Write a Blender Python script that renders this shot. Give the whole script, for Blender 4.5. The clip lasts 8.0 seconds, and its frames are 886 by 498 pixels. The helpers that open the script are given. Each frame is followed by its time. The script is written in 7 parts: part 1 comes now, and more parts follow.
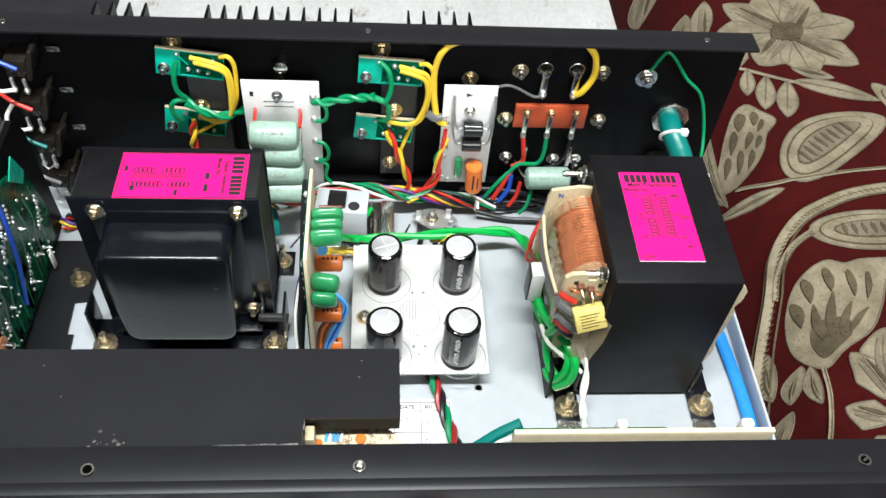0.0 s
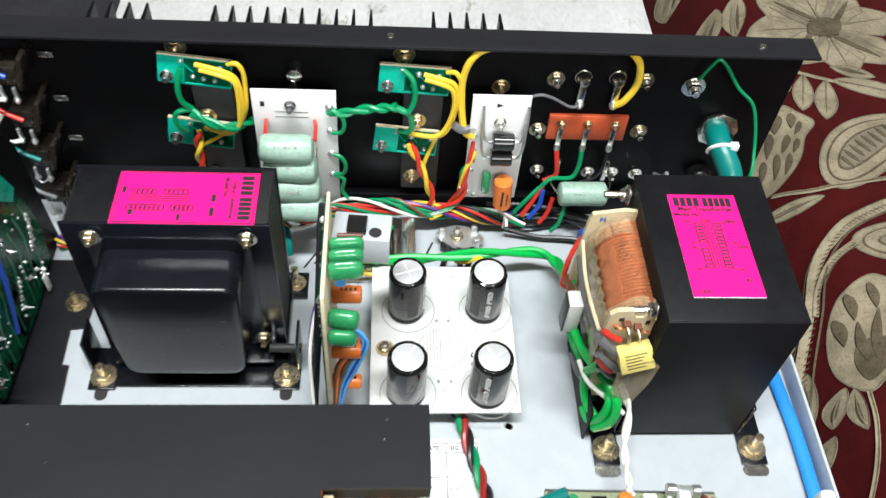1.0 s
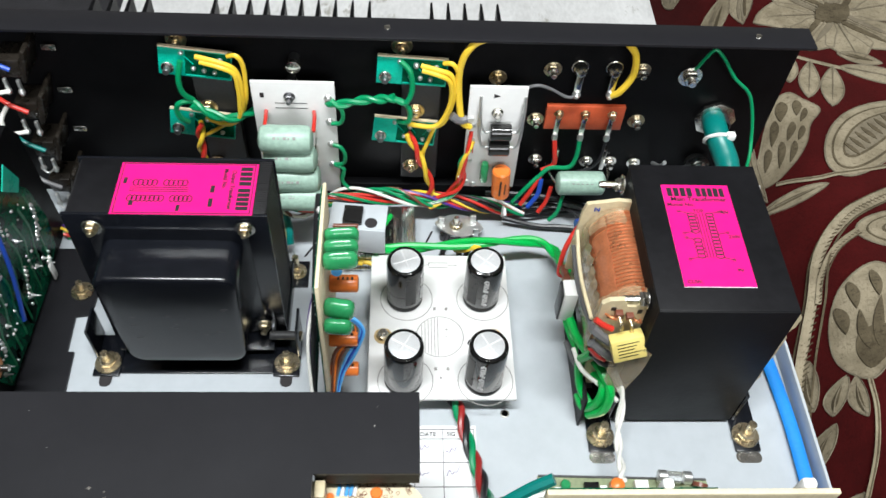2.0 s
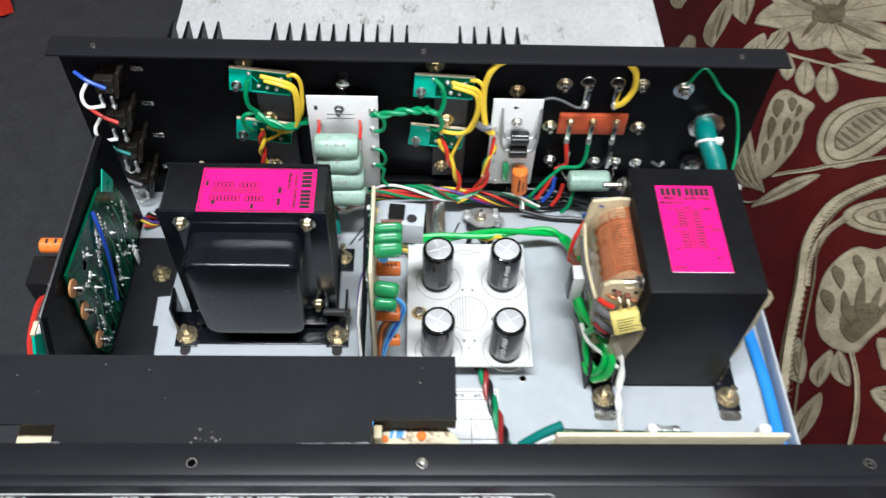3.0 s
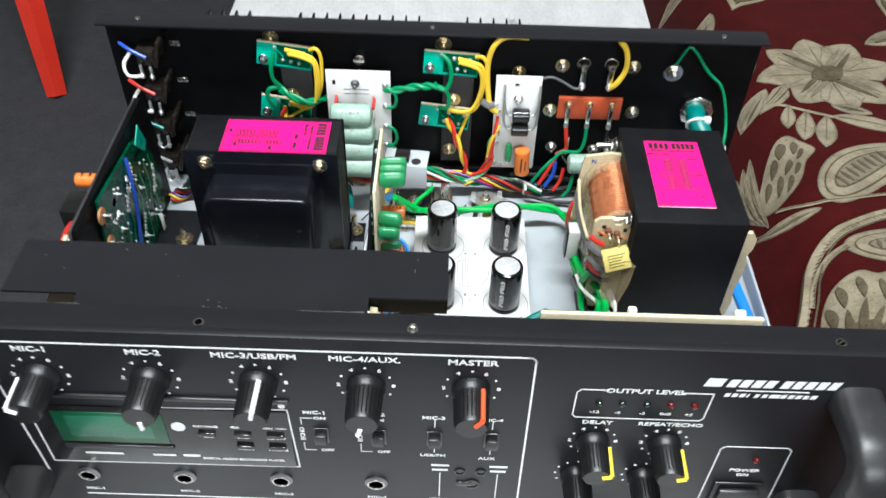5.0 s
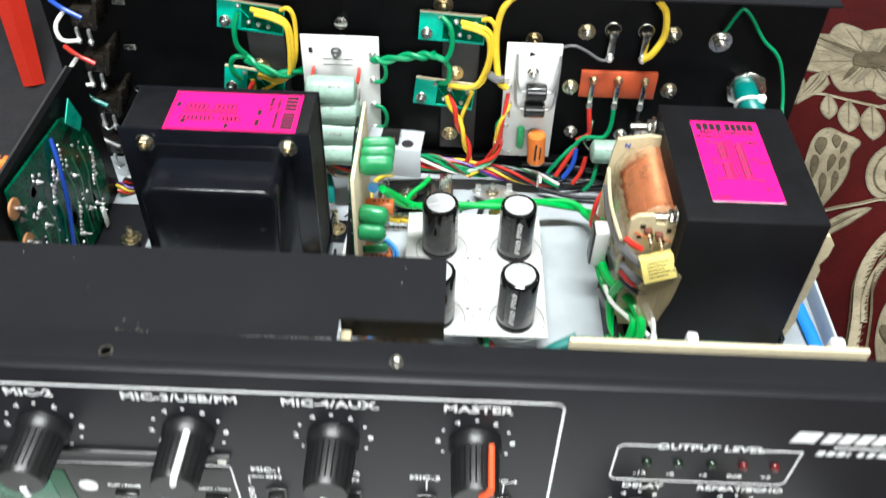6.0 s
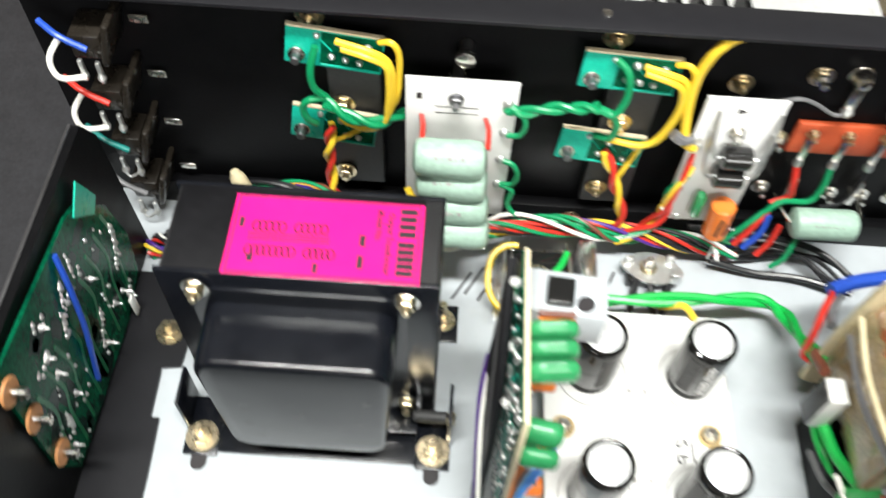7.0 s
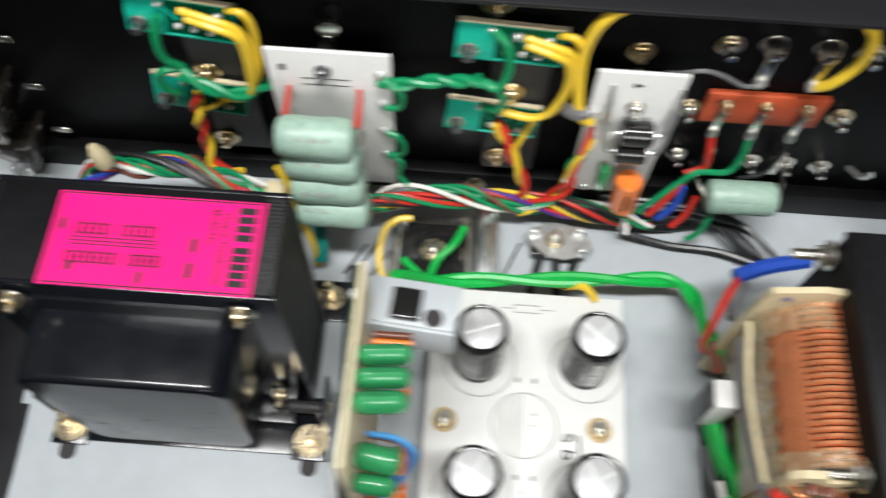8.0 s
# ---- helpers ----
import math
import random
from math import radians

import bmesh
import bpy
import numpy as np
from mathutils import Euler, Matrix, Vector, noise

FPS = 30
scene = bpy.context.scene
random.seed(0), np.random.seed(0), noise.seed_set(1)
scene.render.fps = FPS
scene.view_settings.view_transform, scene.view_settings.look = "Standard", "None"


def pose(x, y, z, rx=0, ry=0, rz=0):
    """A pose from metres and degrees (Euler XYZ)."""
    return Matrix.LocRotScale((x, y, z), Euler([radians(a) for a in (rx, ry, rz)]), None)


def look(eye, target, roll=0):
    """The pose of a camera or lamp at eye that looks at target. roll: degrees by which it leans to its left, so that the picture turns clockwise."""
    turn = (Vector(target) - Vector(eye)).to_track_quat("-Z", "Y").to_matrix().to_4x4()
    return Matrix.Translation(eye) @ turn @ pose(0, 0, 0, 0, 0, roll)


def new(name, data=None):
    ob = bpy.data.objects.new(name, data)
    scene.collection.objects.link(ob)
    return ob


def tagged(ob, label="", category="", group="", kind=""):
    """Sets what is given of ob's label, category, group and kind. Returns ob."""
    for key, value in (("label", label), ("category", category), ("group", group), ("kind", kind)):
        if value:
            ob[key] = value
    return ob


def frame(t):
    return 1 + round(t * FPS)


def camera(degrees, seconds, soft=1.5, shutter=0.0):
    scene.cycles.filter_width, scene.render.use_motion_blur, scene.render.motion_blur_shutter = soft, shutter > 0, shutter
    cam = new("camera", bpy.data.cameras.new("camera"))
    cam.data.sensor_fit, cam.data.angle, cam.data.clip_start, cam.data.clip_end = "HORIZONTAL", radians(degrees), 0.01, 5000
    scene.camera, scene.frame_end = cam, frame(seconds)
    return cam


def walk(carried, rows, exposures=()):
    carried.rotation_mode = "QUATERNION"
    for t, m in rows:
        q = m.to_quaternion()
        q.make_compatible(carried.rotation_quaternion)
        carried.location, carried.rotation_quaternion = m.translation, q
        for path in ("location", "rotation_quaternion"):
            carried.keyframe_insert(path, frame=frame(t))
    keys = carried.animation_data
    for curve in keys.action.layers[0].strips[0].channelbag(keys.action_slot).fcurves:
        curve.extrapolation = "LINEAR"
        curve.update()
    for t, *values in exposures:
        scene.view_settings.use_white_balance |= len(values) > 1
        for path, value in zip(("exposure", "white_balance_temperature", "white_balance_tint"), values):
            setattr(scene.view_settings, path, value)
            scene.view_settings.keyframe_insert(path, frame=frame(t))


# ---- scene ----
cam = camera(54.27, 8.0, shutter=0.5)
PATH = [
    (0, (-0.0315, -0.3769, 0.3991), (0.0002, -0.1218, 0.0926), 5.86),
    (0.3, (-0.0320, -0.3687, 0.3905), (-0.0008, -0.1150, 0.0828), 5.92),
    (0.5, (-0.0385, -0.3657, 0.3858), (-0.0083, -0.1131, 0.0771), 6.02),
    (0.8, (-0.0398, -0.3499, 0.3863), (-0.0118, -0.0986, 0.0764), 5.59),
    (1, (-0.0379, -0.3368, 0.3805), (-0.0101, -0.0864, 0.0698), 5.60),
    (1.2, (-0.0293, -0.3301, 0.3779), (-0.0017, -0.0808, 0.0662), 5.39),
    (1.5, (-0.0230, -0.3321, 0.3811), (0.0008, -0.0852, 0.0672), 4.94),
    (2.8, (-0.0446, -0.3672, 0.4279), (-0.0255, -0.1262, 0.1092), 4.21),
    (3, (-0.0406, -0.3796, 0.4484), (-0.0265, -0.1417, 0.1271), 3.28),
    (3.2, (-0.0258, -0.3919, 0.4559), (-0.0095, -0.1544, 0.1345), 3.41),
    (3.5, (-0.0145, -0.4071, 0.4554), (0.0028, -0.1700, 0.1337), 3.59),
    (3.8, (-0.0189, -0.4298, 0.4616), (-0.0014, -0.1902, 0.1417), 3.70),
    (4, (-0.0245, -0.4513, 0.4630), (-0.0069, -0.2110, 0.1438), 3.87),
    (4.3, (-0.0274, -0.4757, 0.4487), (-0.0131, -0.2258, 0.1367), 4.04),
    (4.5, (-0.0264, -0.4844, 0.4516), (-0.0127, -0.2256, 0.1468), 3.82),
    (4.7, (-0.0255, -0.4873, 0.4386), (-0.0236, -0.2078, 0.1525), 1.84),
    (5.8, (-0.0200, -0.4236, 0.3324), (-0.0225, -0.1346, 0.0559), 1.69),
    (6, (-0.0219, -0.4105, 0.3370), (-0.0236, -0.1247, 0.0571), 1.97),
    (6.2, (-0.0274, -0.3862, 0.3528), (-0.0267, -0.1111, 0.0623), 2.48),
    (6.5, (-0.0443, -0.3409, 0.3469), (-0.0447, -0.0855, 0.0391), 2.94),
    (6.8, (-0.0666, -0.2736, 0.3278), (-0.0676, -0.0386, 0.0041), 3.15),
    (7, (-0.0839, -0.2332, 0.3238), (-0.0856, -0.0132, -0.0103), 3.41),
    (7.5, (-0.1042, -0.1969, 0.3096), (-0.1002, -0.0069, -0.0424), 4.91),
    (8, (-0.0366, -0.1899, 0.3212), (-0.0421, -0.0133, -0.0376), 2.33),
]
walk(cam, [(t, look(eye, target, roll)) for t, eye, target, roll in PATH],
     exposures=[(0, 0.09, 6500, 10), (0.5, 0.16, 6500, 10), (1.5, -0.04, 6500, 10), (3.0, -0.13, 6250, 12), (4.0, 0.06, 6300, 10), (4.5, 0.05, 6250, 10),
                (6.0, 0.32, 6450, 8), (6.5, 0.48, 6700, 7), (7.0, 0.40, 6850, 10), (7.5, 0.09, 6900, 12), (8.0, -0.37, 6700, 12)])

# ---- world and light ----
world = bpy.data.worlds.new("room_air")
scene.world = world
world.use_nodes = True
world.node_tree.nodes["Background"].inputs[0].default_value = (0.80, 0.90, 1.0, 1)
world.node_tree.nodes["Background"].inputs[1].default_value = 0.0
scene.view_settings.exposure = 0.0


def area_light(name, m, sx, sy, watts, color):
    d = bpy.data.lights.new(name, "AREA")
    d.shape, d.size, d.size_y, d.energy, d.color = "RECTANGLE", sx, sy, watts, color
    ob = new(name, d)
    ob.matrix_world = m
    return ob


# tube lamp under the ceiling; fill lamp added in a made-up south wall opening
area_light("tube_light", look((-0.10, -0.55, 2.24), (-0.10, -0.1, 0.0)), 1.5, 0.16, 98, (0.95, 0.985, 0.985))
area_light("fill_light", look((0.55, -3.04, 1.40), (0.55, -0.1, 1.40)), 1.7, 1.3, 80, (0.96, 0.99, 1.0))

# ---- materials ----


def mat(name, color, rough=0.5, metal=0.0, grain=0.0, scale=60.0, bump=0.0, color2=None, spots=None, coat=0.0, coords="Object",
        stretch=(1, 1, 1), spec=0.5, trans=0.0, emit=0.0, alpha=1.0, rvar=0.1):
    """A surface with variation at two scales, wear spots and fine relief."""
    m = bpy.data.materials.new(name)
    m.use_nodes = True
    t = m.node_tree
    b = t.nodes["Principled BSDF"]
    L = t.links.new

    def node(kind, **kw):
        n = t.nodes.new(kind)
        for k, v in kw.items():
            n.inputs[k].default_value = v
        return n

    b.inputs["Base Color"].default_value = (*color, 1)
    b.inputs["Roughness"].default_value = rough
    b.inputs["Metallic"].default_value = metal
    b.inputs["Specular IOR Level"].default_value = spec
    b.inputs["Coat Weight"].default_value = coat
    b.inputs["Transmission Weight"].default_value = trans
    b.inputs["Alpha"].default_value = alpha
    if emit:
        b.inputs["Emission Color"].default_value = (*color, 1)
        b.inputs["Emission Strength"].default_value = emit
    if grain or bump or color2:
        tc = t.nodes.new("ShaderNodeTexCoord")
        mp = t.nodes.new("ShaderNodeMapping")
        mp.inputs["Scale"].default_value = stretch
        L(tc.outputs[coords], mp.inputs["Vector"])
        n1 = node("ShaderNodeTexNoise", Scale=scale, Detail=4.0, Roughness=0.6)
        n2 = node("ShaderNodeTexNoise", Scale=scale * 7.3, Detail=3.0, Roughness=0.6)
        L(mp.outputs[0], n1.inputs["Vector"])
        L(mp.outputs[0], n2.inputs["Vector"])
        add = t.nodes.new("ShaderNodeMath")
        add.operation = "ADD"
        L(n1.outputs["Fac"], add.inputs[0])
        L(n2.outputs["Fac"], add.inputs[1])
        ramp = t.nodes.new("ShaderNodeMapRange")
        ramp.inputs["From Min"].default_value, ramp.inputs["From Max"].default_value = 0.7, 1.3
        L(add.outputs[0], ramp.inputs["Value"])
        mix = t.nodes.new("ShaderNodeMix")
        mix.data_type = "RGBA"
        c2 = color2 or tuple(c * (1 - grain) for c in color)
        c1 = color if color2 else tuple(min(1.0, c * (1 + grain * 0.6)) for c in color)
        mix.inputs[6].default_value, mix.inputs[7].default_value = (*c2, 1), (*c1, 1)
        L(ramp.outputs[0], mix.inputs[0])
        last = mix.outputs[2]
        if spots:
            n3 = node("ShaderNodeTexNoise", Scale=spots[1], Detail=5.0, Roughness=0.7)
            L(mp.outputs[0], n3.inputs["Vector"])
            r3 = t.nodes.new("ShaderNodeMapRange")
            r3.inputs["From Min"].default_value, r3.inputs["From Max"].default_value = spots[2], spots[2] + 0.06
            L(n3.outputs["Fac"], r3.inputs["Value"])
            mx = t.nodes.new("ShaderNodeMix")
            mx.data_type = "RGBA"
            mx.inputs[7].default_value = (*spots[0], 1)
            L(last, mx.inputs[6])
            L(r3.outputs[0], mx.inputs[0])
            last = mx.outputs[2]
        L(last, b.inputs["Base Color"])
        rr = t.nodes.new("ShaderNodeMapRange")
        rr.inputs["To Min"].default_value, rr.inputs["To Max"].default_value = max(0.02, rough - rvar), min(1.0, rough + rvar)
        L(n1.outputs["Fac"], rr.inputs["Value"])
        L(rr.outputs[0], b.inputs["Roughness"])
        if bump:
            bp = t.nodes.new("ShaderNodeBump")
            bp.inputs["Strength"].default_value, bp.inputs["Distance"].default_value = bump, 0.0006
            L(n2.outputs["Fac"], bp.inputs["Height"])
            L(bp.outputs[0], b.inputs["Normal"])
    return m


M = {}
M["black"] = mat("black powder coat", (0.0040, 0.0040, 0.0046), 0.42, grain=0.25, scale=90, bump=0.12, spec=0.10, spots=((0.03, 0.03, 0.03), 160, 0.82))
M["panel"] = mat("black satin enamel", (0.0115, 0.0115, 0.0138), 0.40, grain=0.10, scale=30, bump=0.03, spec=0.30, rvar=0.03, spots=((0.05, 0.05, 0.05), 240, 0.78))
M["varnish"] = mat("black varnish", (0.006, 0.007, 0.010), 0.21, grain=0.3, scale=70, bump=0.04, spec=0.46, coat=0.0, spots=((0.12, 0.12, 0.12), 130, 0.79))
M["stack"] = mat("black lamination edges", (0.008, 0.008, 0.009), 0.5, grain=0.4, scale=40, bump=0.3, stretch=(1, 30, 1))
M["tape"] = mat("black fibre wrap", (0.0052, 0.0052, 0.0062), 0.52, grain=0.3, scale=50, bump=0.12, spec=0.17, spots=((0.03, 0.03, 0.03), 110, 0.74))
M["grey"] = mat("pale grey sheet steel", (0.435, 0.468, 0.495), 0.42, grain=0.07, scale=14, bump=0.03, spots=((0.40, 0.41, 0.40), 30, 0.74))
M["zinc"] = mat("zinc plated steel", (0.75, 0.73, 0.68), 0.25, 1.0, grain=0.25, scale=200, bump=0.1)
M["brass"] = mat("yellow passivated steel", (0.72, 0.61, 0.42), 0.28, 1.0, grain=0.3, scale=200, bump=0.1)
M["solder"] = mat("bright solder", (0.64, 0.65, 0.64), 0.34, 0.85, grain=0.15, scale=300)
M["pink"] = mat("fluorescent pink paper", (0.86, 0.006, 0.205), 0.4, grain=0.05, scale=40)
M["ink"] = mat("black print", (0.015, 0.012, 0.014), 0.6)
# flat black that stands in for the shade inside blind holes
M["hole_shade"] = mat("painted hole shade", (0.002, 0.002, 0.002), 0.9, spec=0.0)
M["faint"] = mat("faded grey print", (0.30, 0.29, 0.28), 0.6, grain=0.3, scale=90)
M["capprint"] = mat("silver sleeve print", (0.62, 0.62, 0.62), 0.4, grain=0.3, scale=300)
M["capstripe"] = mat("grey sleeve stripe", (0.11, 0.11, 0.11), 0.3, grain=0.2, scale=200)
M["flux"] = mat("dried amber flux", (0.50, 0.36, 0.17), 0.4, grain=0.35, scale=220)
M["print"] = mat("white print", (0.82, 0.83, 0.83), 0.6)
M["pcb"] = mat("green circuit board", (0.0, 0.115, 0.052), 0.22, color2=(0.0, 0.020, 0.012), scale=85, bump=0.05, spec=0.12)
M["pcb_pale"] = mat("olive circuit board", (0.26, 0.30, 0.18), 0.35, grain=0.25, scale=90, spec=0.3)
M["darkmask"] = mat("deep green solder mask", (0.0, 0.018, 0.011), 0.22, grain=0.3, scale=120, spec=0.2)
M["stain"] = mat("dried stain", (0.36, 0.345, 0.29), 0.5, grain=0.25, scale=90)
# paler copy of the black wrap: the brighter light on tops is in its colour
M["lit_top"] = mat("lightened black wrap for lit tops", (0.0075, 0.0075, 0.0088), 0.48, grain=0.3, scale=40, bump=0.08, spec=0.16, spots=((0.05, 0.05, 0.05), 210, 0.76))
M["fibre"] = mat("orange fibre washer", (0.55, 0.25, 0.10), 0.5, grain=0.2, scale=120)
M["jackbody"] = mat("brown black moulding", (0.016, 0.013, 0.010), 0.28, grain=0.3, scale=120, spec=0.4)
M["teal"] = mat("teal solder mask", (0.0, 0.40, 0.28), 0.3, grain=0.2, scale=120)
M["track"] = mat("dark green trace", (0.0, 0.13, 0.05), 0.3)
M["white"] = mat("white circuit board", (0.70, 0.70, 0.69), 0.45, grain=0.05, scale=30)
M["cream"] = mat("raw board edge", (0.70, 0.61, 0.42), 0.6, grain=0.15, scale=150)
M["bobbin"] = mat("cream nylon bobbin", (0.62, 0.53, 0.34), 0.45, grain=0.15, scale=60, bump=0.05)
M["mint"] = mat("mint cement glaze", (0.33, 0.48, 0.395), 0.42, grain=0.22, scale=60, bump=0.25, spots=((0.22, 0.30, 0.25), 260, 0.70))
M["copper"] = mat("enamelled copper wire", (0.86, 0.34, 0.16), 0.3, 0.70, grain=0.25, scale=150)
M["amber"] = mat("amber tape film", (0.50, 0.17, 0.075), 0.20, grain=0.35, scale=120, bump=0.25, coat=0.6, alpha=0.72)
M["clearfilm"] = mat("clear tan film", (0.52, 0.41, 0.24), 0.20, grain=0.35, scale=90, bump=0.3, coat=0.5, alpha=0.40)
M["tanfilm"] = mat("yellowed tape film", (0.44, 0.33, 0.18), 0.24, grain=0.45, scale=110, bump=0.4, coat=0.5, alpha=0.88)
M["capyellow"] = mat("pale yellow capacitor case", (0.84, 0.69, 0.22), 0.35, grain=0.08, scale=80)
M["terminal"] = mat("red brown phenolic", (0.56, 0.09, 0.03), 0.5, grain=0.15, scale=120, bump=0.1)
M["alu"] = mat("brushed aluminium", (0.80, 0.81, 0.82), 0.28, 1.0, grain=0.1, scale=80, stretch=(20, 1, 1))
M["sleeve"] = mat("glossy black sleeve", (0.006, 0.006, 0.006), 0.10, grain=0.2, scale=100, spec=0.4, rvar=0.04)
M["cantop"] = mat("bare can aluminium", (0.60, 0.61, 0.62), 0.40, 0.25, grain=0.08, scale=120)
M["canscore"] = mat("pressed vent score", (0.72, 0.73, 0.74), 0.35, 0.2)
M["nickel"] = mat("dull nickel", (0.22, 0.22, 0.23), 0.34, 0.9, grain=0.2, scale=150)
M["body"] = mat("charcoal moulding", (0.040, 0.040, 0.041), 0.5, grain=0.2, scale=120, bump=0.08, spec=0.3)
M["fuse_glass"] = mat("fuse glass", (0.85, 0.87, 0.86), 0.06, trans=0.8, spec=0.5)
M["knob"] = mat("matt black knob plastic", (0.0075, 0.0075, 0.008), 0.36, grain=0.15, scale=200, bump=0.1)
M["handle"] = mat("grey black grip plastic", (0.024, 0.024, 0.025), 0.36, grain=0.15, scale=120, bump=0.15)
M["lcd"] = mat("green display window", (0.004, 0.075, 0.032), 0.3, grain=0.1, scale=40)
M["lcd_pale"] = mat("pale green display", (0.020, 0.140, 0.078), 0.25, grain=0.1, scale=40)
M["pointer"] = mat("orange red pointer", (0.82, 0.10, 0.03), 0.4)
M["gloss"] = mat("glossy black plastic", (0.012, 0.012, 0.012), 0.12)
for nm, c in dict(yellow=(0.78, 0.53, 0.04), green=(0.0, 0.24, 0.09), lime=(0.0, 0.42, 0.07), red=(0.55, 0.03, 0.02), black=(0.012, 0.012, 0.014),
                  white=(0.78, 0.77, 0.72), dred=(0.30, 0.02, 0.018), blue=(0.016, 0.070, 0.42), orange=(0.82, 0.22, 0.03), purple=(0.07, 0.02, 0.20), brown=(0.16, 0.05, 0.03),
                  sky=(0.09, 0.38, 0.80), grey=(0.13, 0.13, 0.135), teal=(0.0, 0.17, 0.15)).items():
    M["w_" + nm] = mat(nm + " wire sheath", c, 0.35, grain=0.08, scale=200)
M["o_cap"] = mat("orange film capacitor", (0.82, 0.20, 0.035), 0.3, grain=0.1, scale=90)
M["g_cap"] = mat("green dipped capacitor", (0.025, 0.25, 0.09), 0.2, grain=0.15, scale=90)
M["y_tape"] = mat("yellow polyester tape", (0.86, 0.66, 0.06), 0.3, grain=0.08, scale=60)
M["bluestrip"] = mat("blue sleeving", (0.02, 0.25, 0.75), 0.4, grain=0.1, scale=60)
M["clear"] = mat("milky nylon", (0.82, 0.82, 0.80), 0.4)
M["table"] = mat("white laminate", (0.56, 0.56, 0.555), 0.42, grain=0.16, scale=22, bump=0.04, spots=((0.30, 0.29, 0.26), 17, 0.62), stretch=(2.2, 1, 1))
M["carpet"] = mat("dark grey floor covering", (0.027, 0.027, 0.031), 0.85, grain=0.35, scale=30, bump=0.5)


def fabric(name, pale, mid, dark, share):
    """Woven cloth: soft patches of two tones, dark streaks along the threads and a thread relief."""
    m = bpy.data.materials.new(name)
    m.use_nodes = True
    t = m.node_tree
    b = t.nodes["Principled BSDF"]
    b.inputs["Roughness"].default_value = 0.88
    b.inputs["Specular IOR Level"].default_value = 0.10
    b.inputs["Sheen Weight"].default_value = 0.04
    b.inputs["Sheen Roughness"].default_value = 0.4
    tc = t.nodes.new("ShaderNodeTexCoord")

    def noise(scale, detail, stretch=(1, 1, 1), turn=0.0):
        mp = t.nodes.new("ShaderNodeMapping")
        mp.inputs["Scale"].default_value = stretch
        mp.inputs["Rotation"].default_value = (0, 0, turn)
        t.links.new(tc.outputs["Object"], mp.inputs["Vector"])
        n = t.nodes.new("ShaderNodeTexNoise")
        n.inputs["Scale"].default_value, n.inputs["Detail"].default_value, n.inputs["Roughness"].default_value = scale, detail, 0.6
        t.links.new(mp.outputs[0], n.inputs["Vector"])
        return n.outputs["Fac"]

    def span(src, lo, hi):
        r = t.nodes.new("ShaderNodeMapRange")
        r.inputs["From Min"].default_value, r.inputs["From Max"].default_value = lo, hi
        t.links.new(src, r.inputs["Value"])
        return r.outputs[0]

    def mix(fac, a, c):
        x = t.nodes.new("ShaderNodeMix")
        x.data_type = "RGBA"
        t.links.new(fac, x.inputs[0])
        for s, v in ((6, a), (7, c)):
            if isinstance(v, tuple):
                x.inputs[s].default_value = (*v, 1)
            else:
                t.links.new(v, x.inputs[s])
        return x.outputs[2]

    c = mix(span(noise(38, 4), 0.40, 0.62), pale, mid)
    c = mix(span(noise(210, 3, (1, 2.2, 1), 0.9), share - 0.06, share + 0.22), c, dark)
    c = mix(span(noise(900, 2, (1, 0.35, 1), 0.2), 0.55, 0.95), c, dark)
    t.links.new(c, b.inputs["Base Color"])
    bp = t.nodes.new("ShaderNodeBump")
    bp.inputs["Strength"].default_value, bp.inputs["Distance"].default_value = 0.7, 0.0008
    t.links.new(noise(620, 3, (1, 0.5, 1), 0.2), bp.inputs["Height"])
    t.links.new(bp.outputs[0], b.inputs["Normal"])
    return m


M["maroon"] = fabric("maroon woven upholstery", (0.053, 0.0033, 0.0033), (0.041, 0.0026, 0.0025), (0.024, 0.0015, 0.0014), 0.60)
M["motif"] = fabric("beige woven motif", (0.285, 0.243, 0.168), (0.191, 0.160, 0.107), (0.072, 0.056, 0.035), 0.62)
M["motif_mid"] = fabric("shaded beige weave", (0.198, 0.169, 0.120), (0.143, 0.120, 0.084), (0.09, 0.072, 0.046), 0.6)
M["motif_edge"] = fabric("grey brown woven edge", (0.10, 0.080, 0.050), (0.075, 0.058, 0.036), (0.035, 0.027, 0.017), 0.6)
M["motif2"] = fabric("olive brown woven shading", (0.115, 0.093, 0.058), (0.075, 0.060, 0.037), (0.032, 0.024, 0.014), 0.58)
M["redplastic"] = mat("red plastic", (0.60, 0.03, 0.015), 0.35, grain=0.1, scale=20)
M["wall"] = mat("cream wall paint", (0.40, 0.38, 0.345), 0.8, grain=0.05, scale=4, bump=0.05)

# ---- builders ----
BASE = {}


def thing(name, at, label, category, group="", kind=""):
    ob = new(name)
    ob.empty_display_size = 0.01
    ob.location = at
    BASE[ob.name] = Vector(at)
    return tagged(ob, label, category, group, kind)


def part(name, bm, material, parent=None, label="", smooth=True):
    me = bpy.data.meshes.new(name)
    o = BASE[parent.name] if parent else Vector()
    bmesh.ops.translate(bm, verts=bm.verts, vec=-o)
    bmesh.ops.recalc_face_normals(bm, faces=bm.faces)
    for f in bm.faces:
        f.smooth = smooth
    bm.to_mesh(me)
    bm.free()
    if smooth:
        me.set_sharp_from_angle(angle=radians(38))
    me.materials.append(M[material])
    ob = new(name, me)
    if parent:
        ob.parent = parent
        BASE[ob.name] = o
    return tagged(ob, label)


